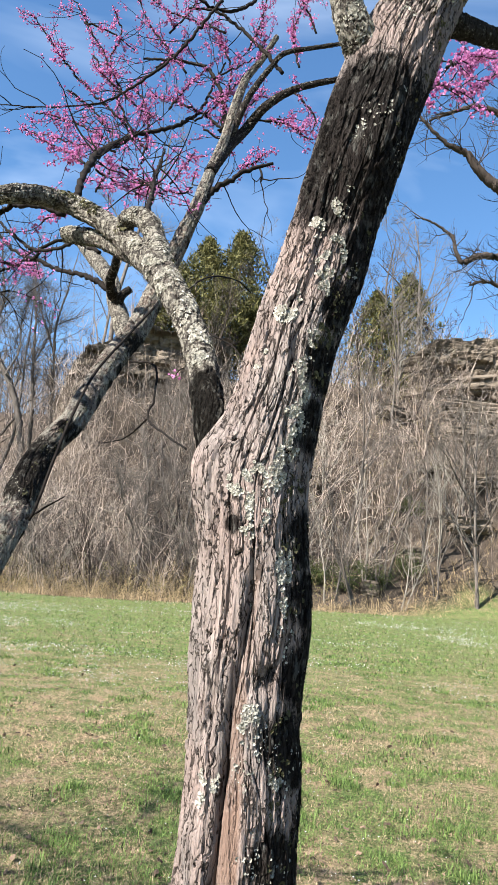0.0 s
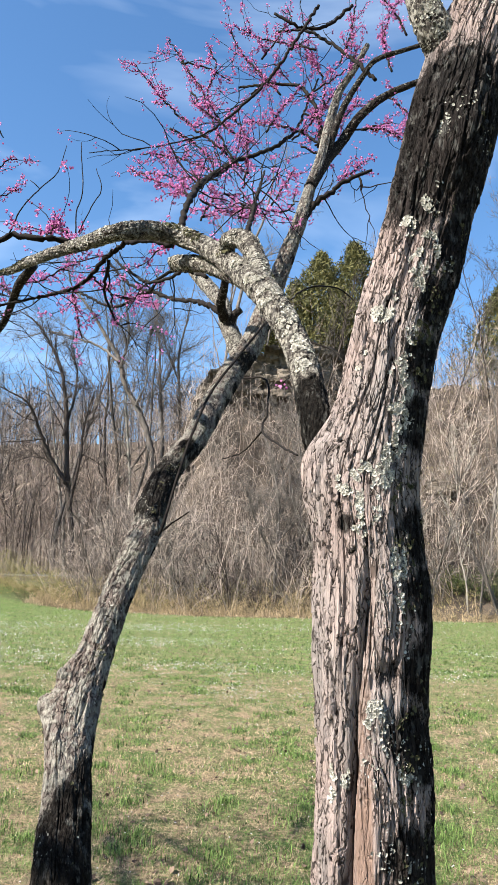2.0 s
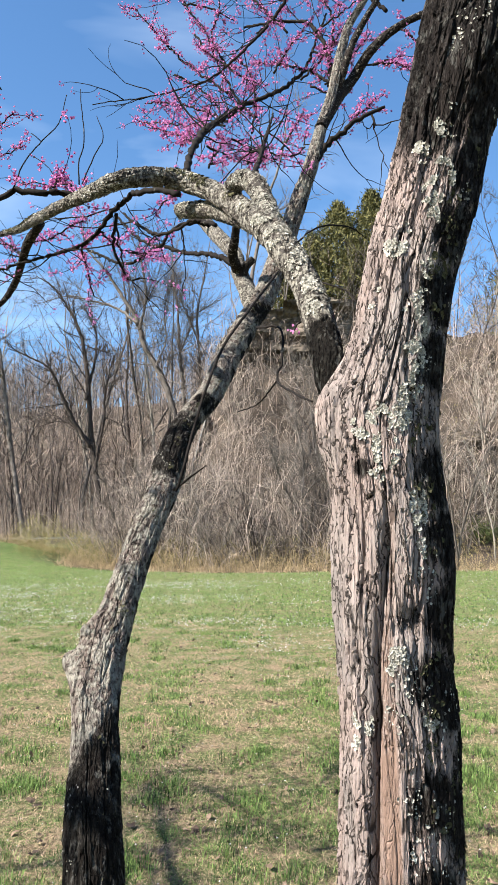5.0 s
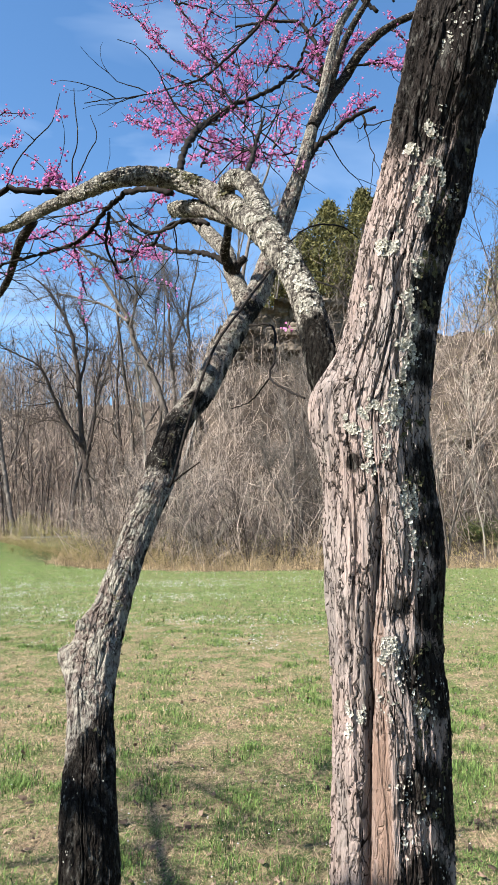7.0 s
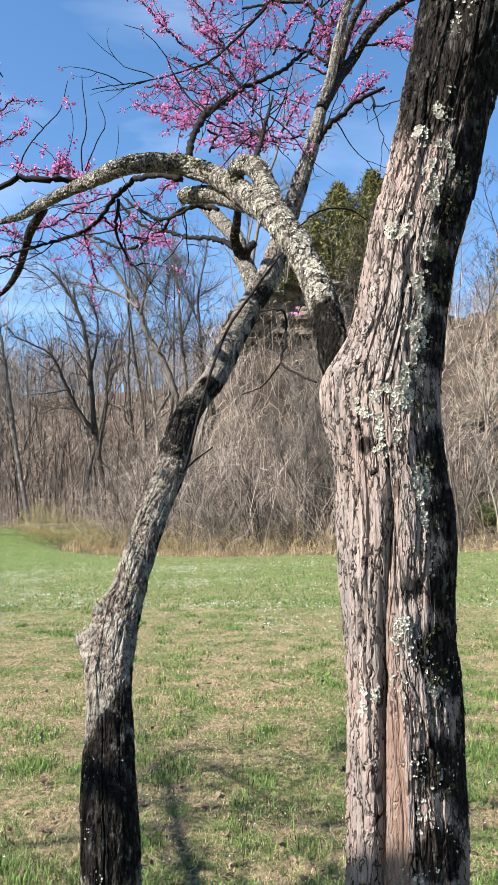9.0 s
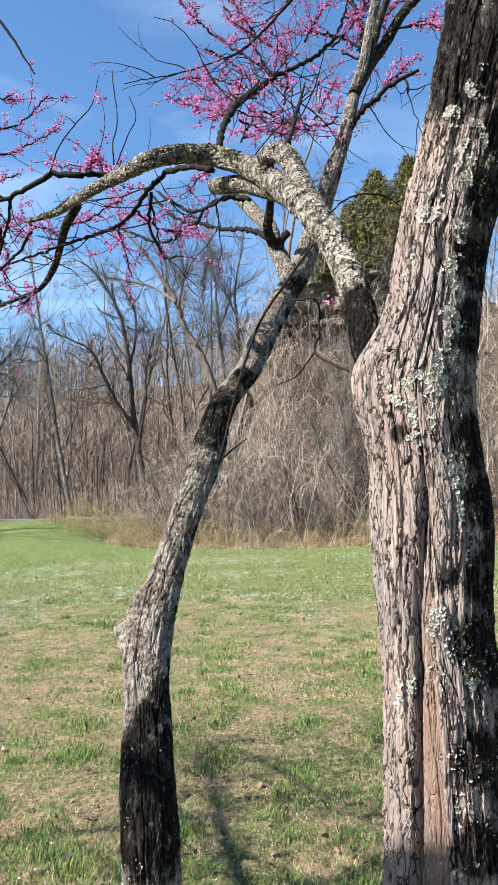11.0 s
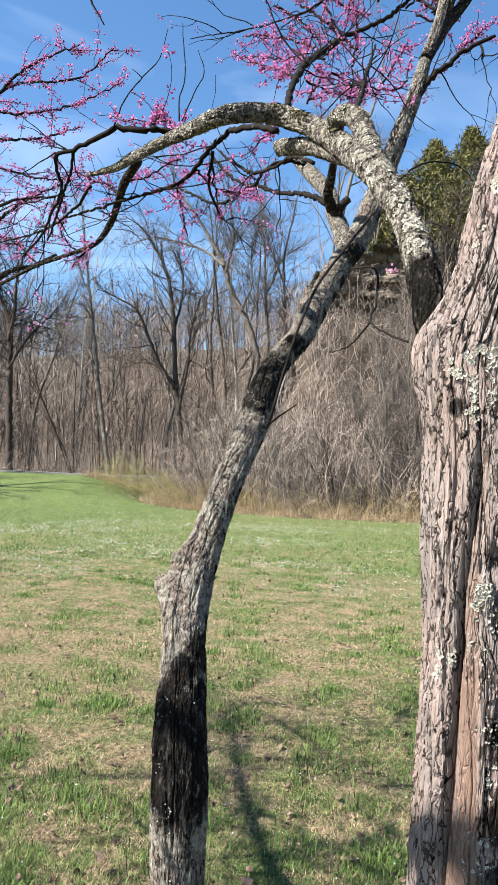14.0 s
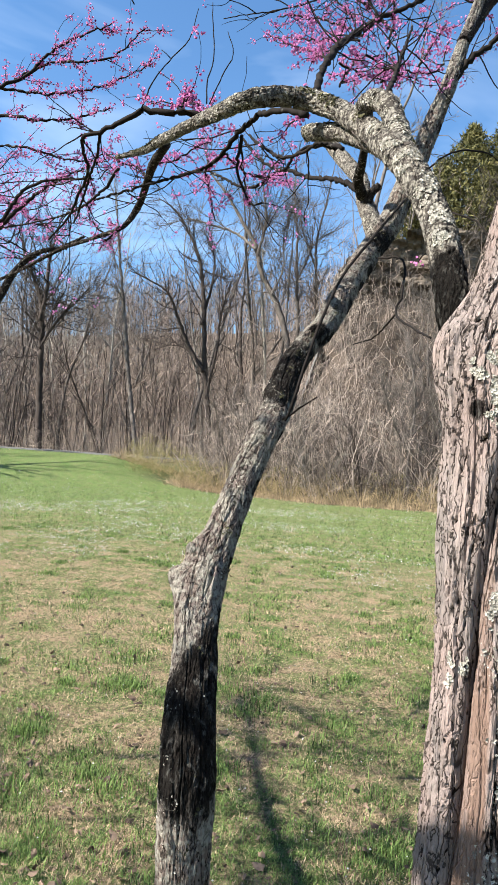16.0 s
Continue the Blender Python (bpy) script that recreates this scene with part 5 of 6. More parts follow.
def crooked_tree(label, mat, stems, seed, many=16, reach=3.2):
    """A bare tree of its own habit: stems, each rows of x, y, z, radius (the first is the trunk), with side limbs and twigs."""
    g = np.random.default_rng(seed)
    x, y, z, _ = stems[0][0]
    ob = thing("bare_tree", label, "tree", at=(x, y, stand(x, y)))
    twigs = []
    for n, rows in enumerate(stems):
        if n == 0:
            rows = [(x, y, stand(x, y) - 0.3, rows[0][3] * 1.35)] + list(rows)
        path = spline(rows, 0.15)
        grow = np.linspace(0, 1, len(path)) * (g.uniform(-2.2, 2.2) if n else 0.6)
        path[:, 1] += grow
        path[1:-1, :3] += g.normal(0, 0.018, (len(path) - 2, 3))
        v, f, _ = tube(path, 10)
        part("trunk" if n == 0 else "limb", mesh_of("limb", v, f, mat, True), ob)
        k = len(path)
        m = int(many * 1.4)
        at = g.integers(int(k * (0.42 if n == 0 else 0.15)), k - 1, m)
        tan = np.gradient(path[:, :3], axis=0)[at]
        tan /= np.linalg.norm(tan, axis=1, keepdims=True)
        ln = reach * g.uniform(0.45, 1.35, m) * (1.25 - 0.6 * at / k)
        r0 = np.minimum(path[at, 3] * 0.42, 0.045)
        side = wander(path[at, :3], tan * 0.9 + g.normal(0, 0.62, (m, 3)) + (0, 0, 0.15), ln, 9, 0.11, 0.02, g)
        twigs.append(sticks(side, r0[:, None] * np.linspace(1, 0.3, 9), 5))
        own = np.repeat(np.arange(m), 7)
        j = g.integers(1, 8, len(own))
        two = wander(side[own, j], (side[own, j + (j < 8)] - side[own, j - 1]) / ln[own][:, None] * 3 + g.normal(0, 0.5, (len(own), 3)), ln[own] * g.uniform(0.25, 0.65, len(own)), 7, 0.12, 0.03, g)
        twigs.append(sticks(two, np.maximum(r0[own] * 0.45, 0.009)[:, None] * np.linspace(1, 0.45, 7), 4))
        own3 = np.repeat(np.arange(len(own)), 4)
        j = g.integers(1, 7, len(own3))
        tip = wander(two[own3, j], (two[own3, -1] - two[own3, 0]) * 0.5 + g.normal(0, 0.45, (len(own3), 3)) + (0, 0, 0.25), ln[own][own3] * g.uniform(0.12, 0.36, len(own3)), 4, 0.12, 0.03, g)
        twigs.append(sticks(tip, 0.0065 * np.linspace(1, 0.6, 4)[None] * np.ones((len(own3), 1)), 3))
    v, f = join(twigs)
    part("crown", mesh_of("crown", v, f, mat), ob, "fine leafless twigs")


crooked_tree("large dark leafless tree beside the lane", M_DARK, (
    [(-24.43, 43.5, 1.5, 0.24), (-24.8, 43.5, 5.9, 0.21), (-25.0, 43.5, 9.5, 0.18), (-25.3, 43.5, 11.3, 0.14), (-26.3, 43.5, 13.5, 0.09), (-27.2, 43.5, 15.5, 0.05)],
    [(-25.0, 43.5, 9.8, 0.13), (-24.6, 43.5, 11.6, 0.11), (-24.5, 43.5, 13.5, 0.09), (-24.0, 43.5, 15.4, 0.06), (-23.6, 43.5, 17.0, 0.03)],
    [(-24.9, 43.5, 8.0, 0.10), (-23.9, 43.5, 10.0, 0.08), (-22.8, 43.5, 11.4, 0.05), (-22.0, 43.5, 12.4, 0.03)]), 201, 20, 3.0)
crooked_tree("tall straight leafless tree behind the lane", M_GREY, (
    [(-18.5, 45.5, 1.8, 0.17), (-18.95, 45.5, 4.0, 0.15), (-19.5, 45.5, 7.0, 0.135), (-20.1, 45.5, 10.7, 0.115), (-20.5, 45.5, 13.0, 0.09), (-21.0, 45.5, 16.0, 0.07), (-21.4, 45.5, 18.6, 0.045), (-21.7, 45.5, 20.5, 0.02)],
    [(-19.6, 45.5, 7.6, 0.06), (-20.6, 46, 9.6, 0.05), (-22.3, 46.5, 10.8, 0.04), (-25.4, 47, 12.6, 0.02)]), 202, 18, 2.6)
crooked_tree("dark forked leafless tree at the wood's edge", M_DARK, (
    [(-12.8, 43, 1.5, 0.20), (-13.0, 43, 4.1, 0.185), (-13.5, 43, 7.5, 0.165), (-13.7, 43, 9.6, 0.145), (-13.9, 43, 11.6, 0.125), (-14.3, 43, 13.7, 0.10), (-15.1, 43, 15.4, 0.08), (-16.1, 43, 16.9, 0.055), (-17.4, 43, 17.8, 0.025)],
    [(-13.45, 43, 6.8, 0.12), (-14.3, 43, 8.2, 0.11), (-14.9, 43, 9.6, 0.095), (-15.6, 43, 11.3, 0.07), (-16.7, 43, 12.0, 0.05), (-17.9, 43, 12.5, 0.025)],
    [(-13.5, 43, 7.2, 0.07), (-14.9, 42.7, 8.3, 0.055), (-16.0, 42.5, 8.5, 0.04), (-17.2, 42.5, 8.3, 0.02)],
    [(-13.8, 43, 9.7, 0.09), (-13.6, 43.2, 12.5, 0.075), (-13.9, 43.5, 14.5, 0.055), (-14.9, 43.5, 16.3, 0.025)],
    [(-13.2, 43, 5.2, 0.10), (-12.8, 43.2, 8.3, 0.08), (-12.8, 43.5, 10.4, 0.06), (-12.3, 43.5, 12.6, 0.03)]), 203, 14, 2.6)
crooked_tree("tall grey leafless tree leaning over the wood", M_GREY, (
    [(-8.75, 46, 1.7, 0.25), (-8.7, 46, 5.9, 0.225), (-8.9, 46, 8.8, 0.21), (-9.9, 46, 11.8, 0.185), (-11.0, 46, 13.7, 0.165), (-11.55, 46, 15.6, 0.14), (-12.5, 46, 17.1, 0.115), (-13.8, 46, 19.1, 0.085), (-15.1, 46, 20.7, 0.05), (-15.6, 46, 22.7, 0.025)],
    [(-11.4, 46, 15.2, 0.10), (-12.9, 46, 16.4, 0.08), (-14.4, 46, 17.0, 0.065), (-16.6, 46, 17.7, 0.045), (-18.9, 46, 17.4, 0.02)],
    [(-11.3, 46, 14.8, 0.09), (-10.8, 46, 17.0, 0.075), (-11.1, 46, 19.3, 0.055), (-11.3, 46, 21.6, 0.025)],
    [(-10.2, 46, 12.3, 0.07), (-9.6, 46, 14.0, 0.055), (-9.7, 46, 16.4, 0.04), (-9.2, 46, 18.4, 0.02)]), 204, 16, 3.0)
crooked_tree("slim pale leafless tree in the valley wood", M_PALE, (
    [(-10.7, 48, 2.4, 0.11), (-10.8, 48, 7.7, 0.095), (-11.3, 48, 11.9, 0.075), (-11.5, 48, 14.6, 0.05), (-11.65, 48, 17.7, 0.02)],), 205, 16, 2.2)
crooked_tree("upright grey leafless tree beside the bluff", M_GREY, (
    [(-8.75, 49, 2.4, 0.16), (-8.9, 49, 10.0, 0.13), (-9.25, 49, 14.0, 0.10), (-9.45, 49, 17.2, 0.08), (-9.8, 49, 20.0, 0.055), (-9.9, 49, 23.2, 0.02)],
    [(-9.2, 49, 13.8, 0.06), (-8.4, 49, 16.0, 0.045), (-8.2, 49, 18.6, 0.02)]), 206, 16, 2.6)
crooked_tree("crooked grey leafless tree at the bluff's end", M_GREY, (
    [(-7.4, 48, 8.0, 0.13), (-7.5, 48, 10.2, 0.12), (-7.75, 48, 14.0, 0.095), (-7.9, 48, 16.4, 0.075), (-7.4, 48, 19.3, 0.05), (-7.0, 48, 22.0, 0.02)],
    [(-7.8, 48, 14.6, 0.06), (-8.7, 48, 16.8, 0.045), (-9.2, 48, 19.0, 0.02)]), 207, 14, 2.4)
crooked_tree("grey leafless tree at the field edge", M_GREY, (
    [(-0.71, 33.6, 0.2, 0.085), (-0.74, 33.6, 2.05, 0.075), (-0.6, 33.6, 4.6, 0.055), (-0.8, 33.6, 6.1, 0.04), (-1.2, 33.6, 7.5, 0.02)],
    [(-0.72, 33.6, 2.3, 0.04), (-1.5, 33.6, 3.8, 0.03), (-2.0, 33.6, 5.4, 0.02)], [(-0.66, 33.6, 3.2, 0.04), (0.3, 33.6, 4.4, 0.03), (1.0, 33.6, 6.0, 0.015)]), 208, 16, 1.6)


def leaning_tree():
    """A big bare tree whose crooked limbs reach in over the slope."""
    g = np.random.default_rng(95)
    ob = thing("bare_tree", "big dark grey leafless tree with crooked spreading limbs", "tree", at=(11.9, 20, 0))
    trunk = spline([(11.9, 20.0, -0.1, 0.42), (11.6, 20.0, 0.5, 0.36)] + [(11.675, 20.0, 2.367, 0.3692), (11.713, 20.0, 4.798, 0.3601), (11.594, 20.0, 7.31, 0.3502), (11.686, 20.0, 9.765, 0.3399), (11.506, 20.0, 12.28, 0.3287), (11.789, 20.0, 15.535, 0.2661), (12.084, 20.0, 18.552, 0.2178)][1:], 0.12)
    v, f, _ = tube(trunk, 16)
    part("trunk", mesh_of("trunk", v, f, M_DARK, True), ob)
    twigs = []
    for rows in ([(11.561, 20.0, 11.919, 0.2416), (10.772, 20.0, 12.646, 0.2247), (10.037, 20.0, 13.16, 0.1988), (9.121, 20.0, 13.723, 0.1642), (8.66, 20.0, 14.125, 0.1383), (8.343, 20.0, 14.55, 0.1126), (7.65, 20.0, 14.825, 0.0692), (6.91, 20.0, 15.472, 0.0433), (6.444, 20.0, 15.971, 0.026)],
              [(11.615, 20.0, 10.833, 0.1884), (10.599, 20.0, 11.106, 0.1537), (9.698, 20.0, 11.319, 0.1277), (9.162, 20.0, 11.342, 0.1104), (8.718, 20.0, 11.286, 0.1016), (8.246, 20.0, 11.048, 0.0759), (8.007, 20.0, 11.466, 0.0591), (7.91, 20.0, 11.814, 0.0508), (7.282, 20.0, 12.184, 0.0339), (6.752, 20.0, 12.295, 0.0253)],
              [(11.729, 20.0, 13.994, 0.1754), (10.759, 20.0, 14.998, 0.1407), (9.637, 20.0, 15.888, 0.1056), (8.709, 20.0, 16.228, 0.079), (7.802, 20.0, 15.895, 0.0523), (7.089, 20.0, 15.499, 0.0347)],
              [(11.685, 20.0, 9.057, 0.1352), (10.611, 20.0, 9.289, 0.1011), (9.712, 20.0, 10.246, 0.076), (8.999, 20.0, 10.516, 0.0506), (8.473, 20.0, 10.364, 0.0336)]):
        path = spline(rows, 0.08)
        path[1:-1, :3] += g.normal(0, 0.012, (len(path) - 2, 3))
        v, f, _ = tube(path, 8)
        part("limb", mesh_of("limb", v, f, M_DARK, True), ob)
        n = len(path)
        at = g.integers(n // 4, n - 1, 26)
        tan = np.gradient(path[:, :3], axis=0)[at]
        tan /= np.linalg.norm(tan, axis=1, keepdims=True)
        ln = g.uniform(0.5, 1.8, 26)
        side = wander(path[at, :3], tan + g.normal(0, 0.7, (26, 3)), ln, 8, 0.2, 0.03, g)
        twigs.append(sticks(side, np.linspace(0.018, 0.005, 8)[None] * np.ones((26, 1)), 4))
        for _ in range(5):
            k = g.integers(1, 7, 26)
            tw = wander(side[np.arange(26), k], tan + g.normal(0, 0.8, (26, 3)), ln * 0.45, 6, 0.2, 0.03, g)
            twigs.append(sticks(tw, np.linspace(0.008, 0.003, 6)[None] * np.ones((26, 1)), 3))
    v, f = join(twigs)
    part("crown", mesh_of("crown", v, f, M_DARK), ob, "fine leafless twigs")


leaning_tree()
slope_places = [(float(x), float(y)) for x, y in zip(gen.uniform(-4.5, 25, 40), 34.5 + 13.4 * gen.random(40) ** 1.1)]
plant(MODELS, [M_GREY, M_GREY, M_PALE, M_GREY, M_DARK, M_GREY], "slender leafless tree on the leaf-strewn slope", "trees on the slope", slope_places)
wood_places = [(float(x), float(y)) for x, y in zip(gen.uniform(-48, -9, 30), 48 + 30 * gen.random(30) ** 1.2)]
plant(BIG, [M_GREY, M_DARK, M_GREY, M_GREY, M_PALE], "tall leafless tree in the valley wood", "trees of the wood", wood_places)


def far_woods(count, x0, x1, y0, y1, high, label, seed, m=10, thick=0.0055):
    """Bare trees that nobody could count: thin trunks with upswept limbs."""
    g = np.random.default_rng(seed)
    x, y = g.uniform(x0, x1, count), g.uniform(y0, y1, count)
    base = np.stack([x, y, height(x, y) - 0.3], -1)
    tall = high * g.uniform(0.6, 1.25, count)
    trunk = wander(base, np.array([0, 0, 1.0]) + g.normal(0, 0.08, (count, 3)), tall, 6, 0.05, 0.05, g)
    r = (thick * tall)[:, None] * np.linspace(1, 0.2, 6)
    bits = [sticks(trunk, r, 3)]
    u = g.uniform(0.25, 0.98, (count, m))
    idx = np.clip((u * 5).astype(int), 0, 4)
    fr = (u * 5 - idx)[..., None]
    rs = np.arange(count)[:, None]
    start = (trunk[rs, idx] * (1 - fr) + trunk[rs, idx + 1] * fr).reshape(-1, 3)
    way = g.normal(0, 0.6, (count * m, 3)) * (1, 1, 0.3) + np.array([0, 0, 0.7])
    ln = (tall[:, None] * g.uniform(0.15, 0.4, (count, m)) * (1.2 - 0.7 * u)).ravel()
    arm = wander(start, way, ln, 4, 0.15, 0.05, g)
    bits.append(sticks(arm, np.repeat(0.0038 * tall, m)[:, None] * np.linspace(1, 0.35, 4), 3))
    u2 = g.integers(1, 3, len(arm))
    tw = wander(arm[np.arange(len(arm)), u2], g.normal(0, 0.6, (len(arm), 3)) + (0, 0, 0.5), ln * 0.5, 3, 0.15, 0.05, g)
    bits.append(sticks(tw, np.repeat(0.0024 * tall, m)[:, None] * np.linspace(1, 0.4, 3), 3))
    v, f = join(bits)
    tagged(new("far_woods", mesh_of("far_woods", v, f, M_FAR)), label, "woods", kind="stuff")


far_woods(1350, -112, 6, 78, 185, 13, "leafless wood on the far hillside", 5, 6, 0.006)
far_woods(420, -100, -5, 128, 178, 12, "leafless wood along the far ridge", 9, 8, 0.006)
far_woods(460, -46, -6, 47, 72, 8, "leafless saplings filling the valley wood", 6, 8)
far_woods(150, -4, 32, 48, 66, 6.5, "leafless wood on top of the bluff", 7, 8)
far_woods(260, -9, 25, 34, 47, 4.5, "leafless saplings crowding the slope", 8, 8)


def brush(count, x0, x1, deep0, deep1, high, mat, label, seed, lift=-0.05):
    """A tangle of stems along the field's edge."""
    g = np.random.default_rng(seed)
    x = g.uniform(x0, x1, count)
    y = edge_of(x) + deep0 + (deep1 - deep0) * g.random(count) ** 1.4
    base = np.stack([x, y, height(x, y) - 0.05], -1)
    way = g.normal(0, 0.45, (count, 3)) * (1, 1, 0.2) + (0, 0, 1.0)
    ln = high * g.uniform(0.35, 1.2, count) * (0.35 + 1.3 * fbm(x * 0.45, y * 0.45, seed))
    p = wander(base, way, ln, 5, 0.33, lift, g)
    v = [sticks(p, (0.0040 + 0.0045 * g.random(count))[:, None] * np.linspace(1, 0.4, 5), 3)]
    for _ in range(2):
        k = g.integers(1, 4, count)
        q = wander(p[np.arange(count), k], g.normal(0, 0.7, (count, 3)) + (0, 0, 0.3), ln * 0.5, 3, 0.25, lift, g)
        v.append(sticks(q, (0.0028 + 0.0026 * g.random(count))[:, None] * np.linspace(1, 0.5, 3), 3))
    vv, ff = join(v)
    tagged(new("brush", mesh_of("brush", vv, ff, mat)), label, "brush", kind="stuff")


brush(1600, -12, 25, -0.3, 1.8, 1.0, M_TANGLE, "low straw-coloured brush at the grass edge", 38)
brush(1100, -12, 3, 0.3, 3.4, 1.6, M_TANGLE, "tangled tan dry brush along the field edge", 31)
brush(800, 3, 25, 0.3, 3.5, 1.0, M_TANGLE, "low tan dry brush along the field edge", 39)
brush(900, -16.5, -10, 3.2, 4.6, 0.7, M_TANGLE, "low heap of dry brush beside the lane", 34, -0.12)
brush(1200, 0, 26, 3, 16, 2.6, M_BRUSH, "bare brown shrubs covering the slope", 32, 0.02)
brush(700, -10, 1, 1.5, 13, 2.4, M_BRUSH, "bare brown shrubs crowding the foot of the bluff", 35, 0.02)


def thicket(count, x0, x1, deep0, deep1, high, label, seed):
    """Leafless shrubs of many upswept stems with fine twigs."""
    g = np.random.default_rng(seed)
    x = g.uniform(x0, x1, count)
    y = edge_of(x) + deep0 + (deep1 - deep0) * g.random(count) ** 1.2
    tall = np.repeat(high * g.uniform(0.5, 1.25, count), 5)
    base = np.repeat(np.stack([x, y, height(x, y) - 0.08], -1), 5, axis=0)
    n = len(base)
    stem = wander(base, g.normal(0, 0.38, (n, 3)) * (1, 1, 0.1) + (0, 0, 1.0), tall, 5, 0.19, 0.03, g)
    bits = [sticks(stem, (0.0056 * tall)[:, None] * np.linspace(1, 0.3, 5), 3)]
    m = 5
    k = g.integers(1, 5, n * m)
    own = np.repeat(np.arange(n), m)
    side = wander(stem[own, k], g.normal(0, 0.55, (n * m, 3)) + (0, 0, 0.75), tall[own] * g.uniform(0.18, 0.42, n * m), 4, 0.26, 0.04, g)
    bits.append(sticks(side, (0.0030 * tall[own])[:, None] * np.linspace(1, 0.4, 4), 3))
    own2 = np.repeat(np.arange(n * m), 2)
    k = g.integers(1, 4, len(own2))
    twig = wander(side[own2, k], g.normal(0, 0.6, (len(own2), 3)) + (0, 0, 0.6), tall[own][own2] * g.uniform(0.08, 0.24, len(own2)), 3, 0.16, 0.05, g)
    bits.append(sticks(twig, (0.0021 * tall[own][own2])[:, None] * np.linspace(1, 0.45, 3), 3))
    v, f = join(bits)
    tagged(new("thicket", mesh_of("thicket", v, f, M_THICKET)), label, "brush", kind="stuff")


def fan_shrub(x, y, high, seed, mat, label, group, stems=7, spread=0.32):
    """A shrub or small tree of several stems from one foot, with long upswept side branches."""
    g = np.random.default_rng(seed)
    z = stand(x, y)
    ob = thing("bare_shrub", label, "shrub", group, at=(x, y, z))
    n = stems
    way = g.normal(0, spread, (n, 3)) * (1, 1, 0) + (0, 0, 1.0)
    ln = high * g.uniform(0.6, 1.1, n)
    foot = np.tile((x, y, z - 0.15), (n, 1)) + g.normal(0, 0.07, (n, 3)) * (1, 1, 0)
    p = wander(foot, way, ln, 10, 0.075, 0.015, g)
    for one in p:
        part("stem", mesh_of("stem", *sticks(one[None], 0.0085 * high * g.uniform(0.6, 1.1) * np.linspace(1, 0.22, 10)[None], 6), mat, True), ob)
    m = 9
    own = np.repeat(np.arange(n), m)
    k = g.integers(2, 9, n * m)
    ahead = p[own, k + 1] - p[own, k]
    ahead /= np.linalg.norm(ahead, axis=1, keepdims=True)
    ls = ln[own] * g.uniform(0.2, 0.5, n * m) * (1.2 - 0.07 * k)
    q = wander(p[own, k], ahead + g.normal(0, 0.45, (n * m, 3)), ls, 7, 0.10, 0.03, g)
    bits = [sticks(q, 0.0035 * high * g.uniform(0.5, 1.0, (n * m, 1)) * np.linspace(1, 0.35, 7), 4)]
    own2 = np.repeat(np.arange(n * m), 5)
    k = g.integers(1, 6, len(own2))
    t = wander(q[own2, k], (q[own2, -1] - q[own2, 0]) / ls[own2][:, None] + g.normal(0, 0.5, (len(own2), 3)), ls[own2] * g.uniform(0.2, 0.55, len(own2)), 5, 0.12, 0.03, g)
    bits.append(sticks(t, np.full((len(own2), 1), 0.0062) * np.linspace(1, 0.6, 5), 3))
    part("crown", mesh_of("crown", *join(bits), mat), ob, "fine leafless twigs")


gf = np.random.default_rng(72)
for n in range(22):     # along the foot of the bluff
    x = -9.5 + 0.62 * n + gf.uniform(-0.3, 0.3)
    fan_shrub(x, float(edge_of(np.array(x))) + gf.uniform(0.9, 5.0), gf.uniform(3.4, 5.8), 700 + n, (M_GREY, M_DARK, M_PALE)[(0, 1, 0, 2, 0)[n % 5]],
              ("grey leafless shrub of many stems at the wood's edge", "dark leafless shrub of many stems at the wood's edge", "pale leafless shrub of many stems at the wood's edge")[(0, 1, 0, 2, 0)[n % 5]], "shrubs at the wood's edge", int(gf.integers(5, 10)))
for n in range(20):     # upright young trees at the foot of the slope
    x = 5.2 + 0.75 * n + gf.uniform(-0.4, 0.4)
    fan_shrub(x, float(edge_of(np.array(x))) + gf.uniform(0.2, 4.0), gf.uniform(5.0, 8.5), 740 + n, (M_PALE, M_GREY)[n % 3 > 0],
              ("pale young leafless tree at the foot of the slope", "grey young leafless tree at the foot of the slope")[n % 3 > 0], "young trees on the slope", int(gf.integers(1, 4)), 0.16)
for n in range(14):     # up the slope below the rock
    fan_shrub(gf.uniform(-7.8, 3.5), gf.uniform(37.5, 43), gf.uniform(3.5, 6.5), 800 + n, (M_GREY, M_DARK, M_GREY)[n % 3],
              ("grey leafless shrub of many stems below the rock", "dark leafless shrub of many stems below the rock")[n % 3 == 1], "shrubs below the rock", int(gf.integers(3, 7)))
for n in range(14):     # young trees behind the lane
    fan_shrub(-30 + 1.6 * n + gf.uniform(-0.6, 0.6), 44.2 + gf.uniform(0, 4), gf.uniform(5.5, 9.0), 770 + n, (M_DARK, M_GREY)[n % 2],
              ("dark young leafless tree behind the lane", "grey young leafless tree behind the lane")[n % 2], "young trees behind the lane", int(gf.integers(2, 6)), 0.22)
thicket(190, -10.5, 4, 0.8, 11, 3.6, "leafless grey shrubs massed below the rock face", 36)
thicket(130, 4, 26, 3.0, 13, 3.6, "leafless grey shrubs massed on the slope", 37)
brush(1200, -40, -9, 5.5, 16, 2.4, M_BRUSH, "bare undergrowth of the valley wood", 33, 0.02)


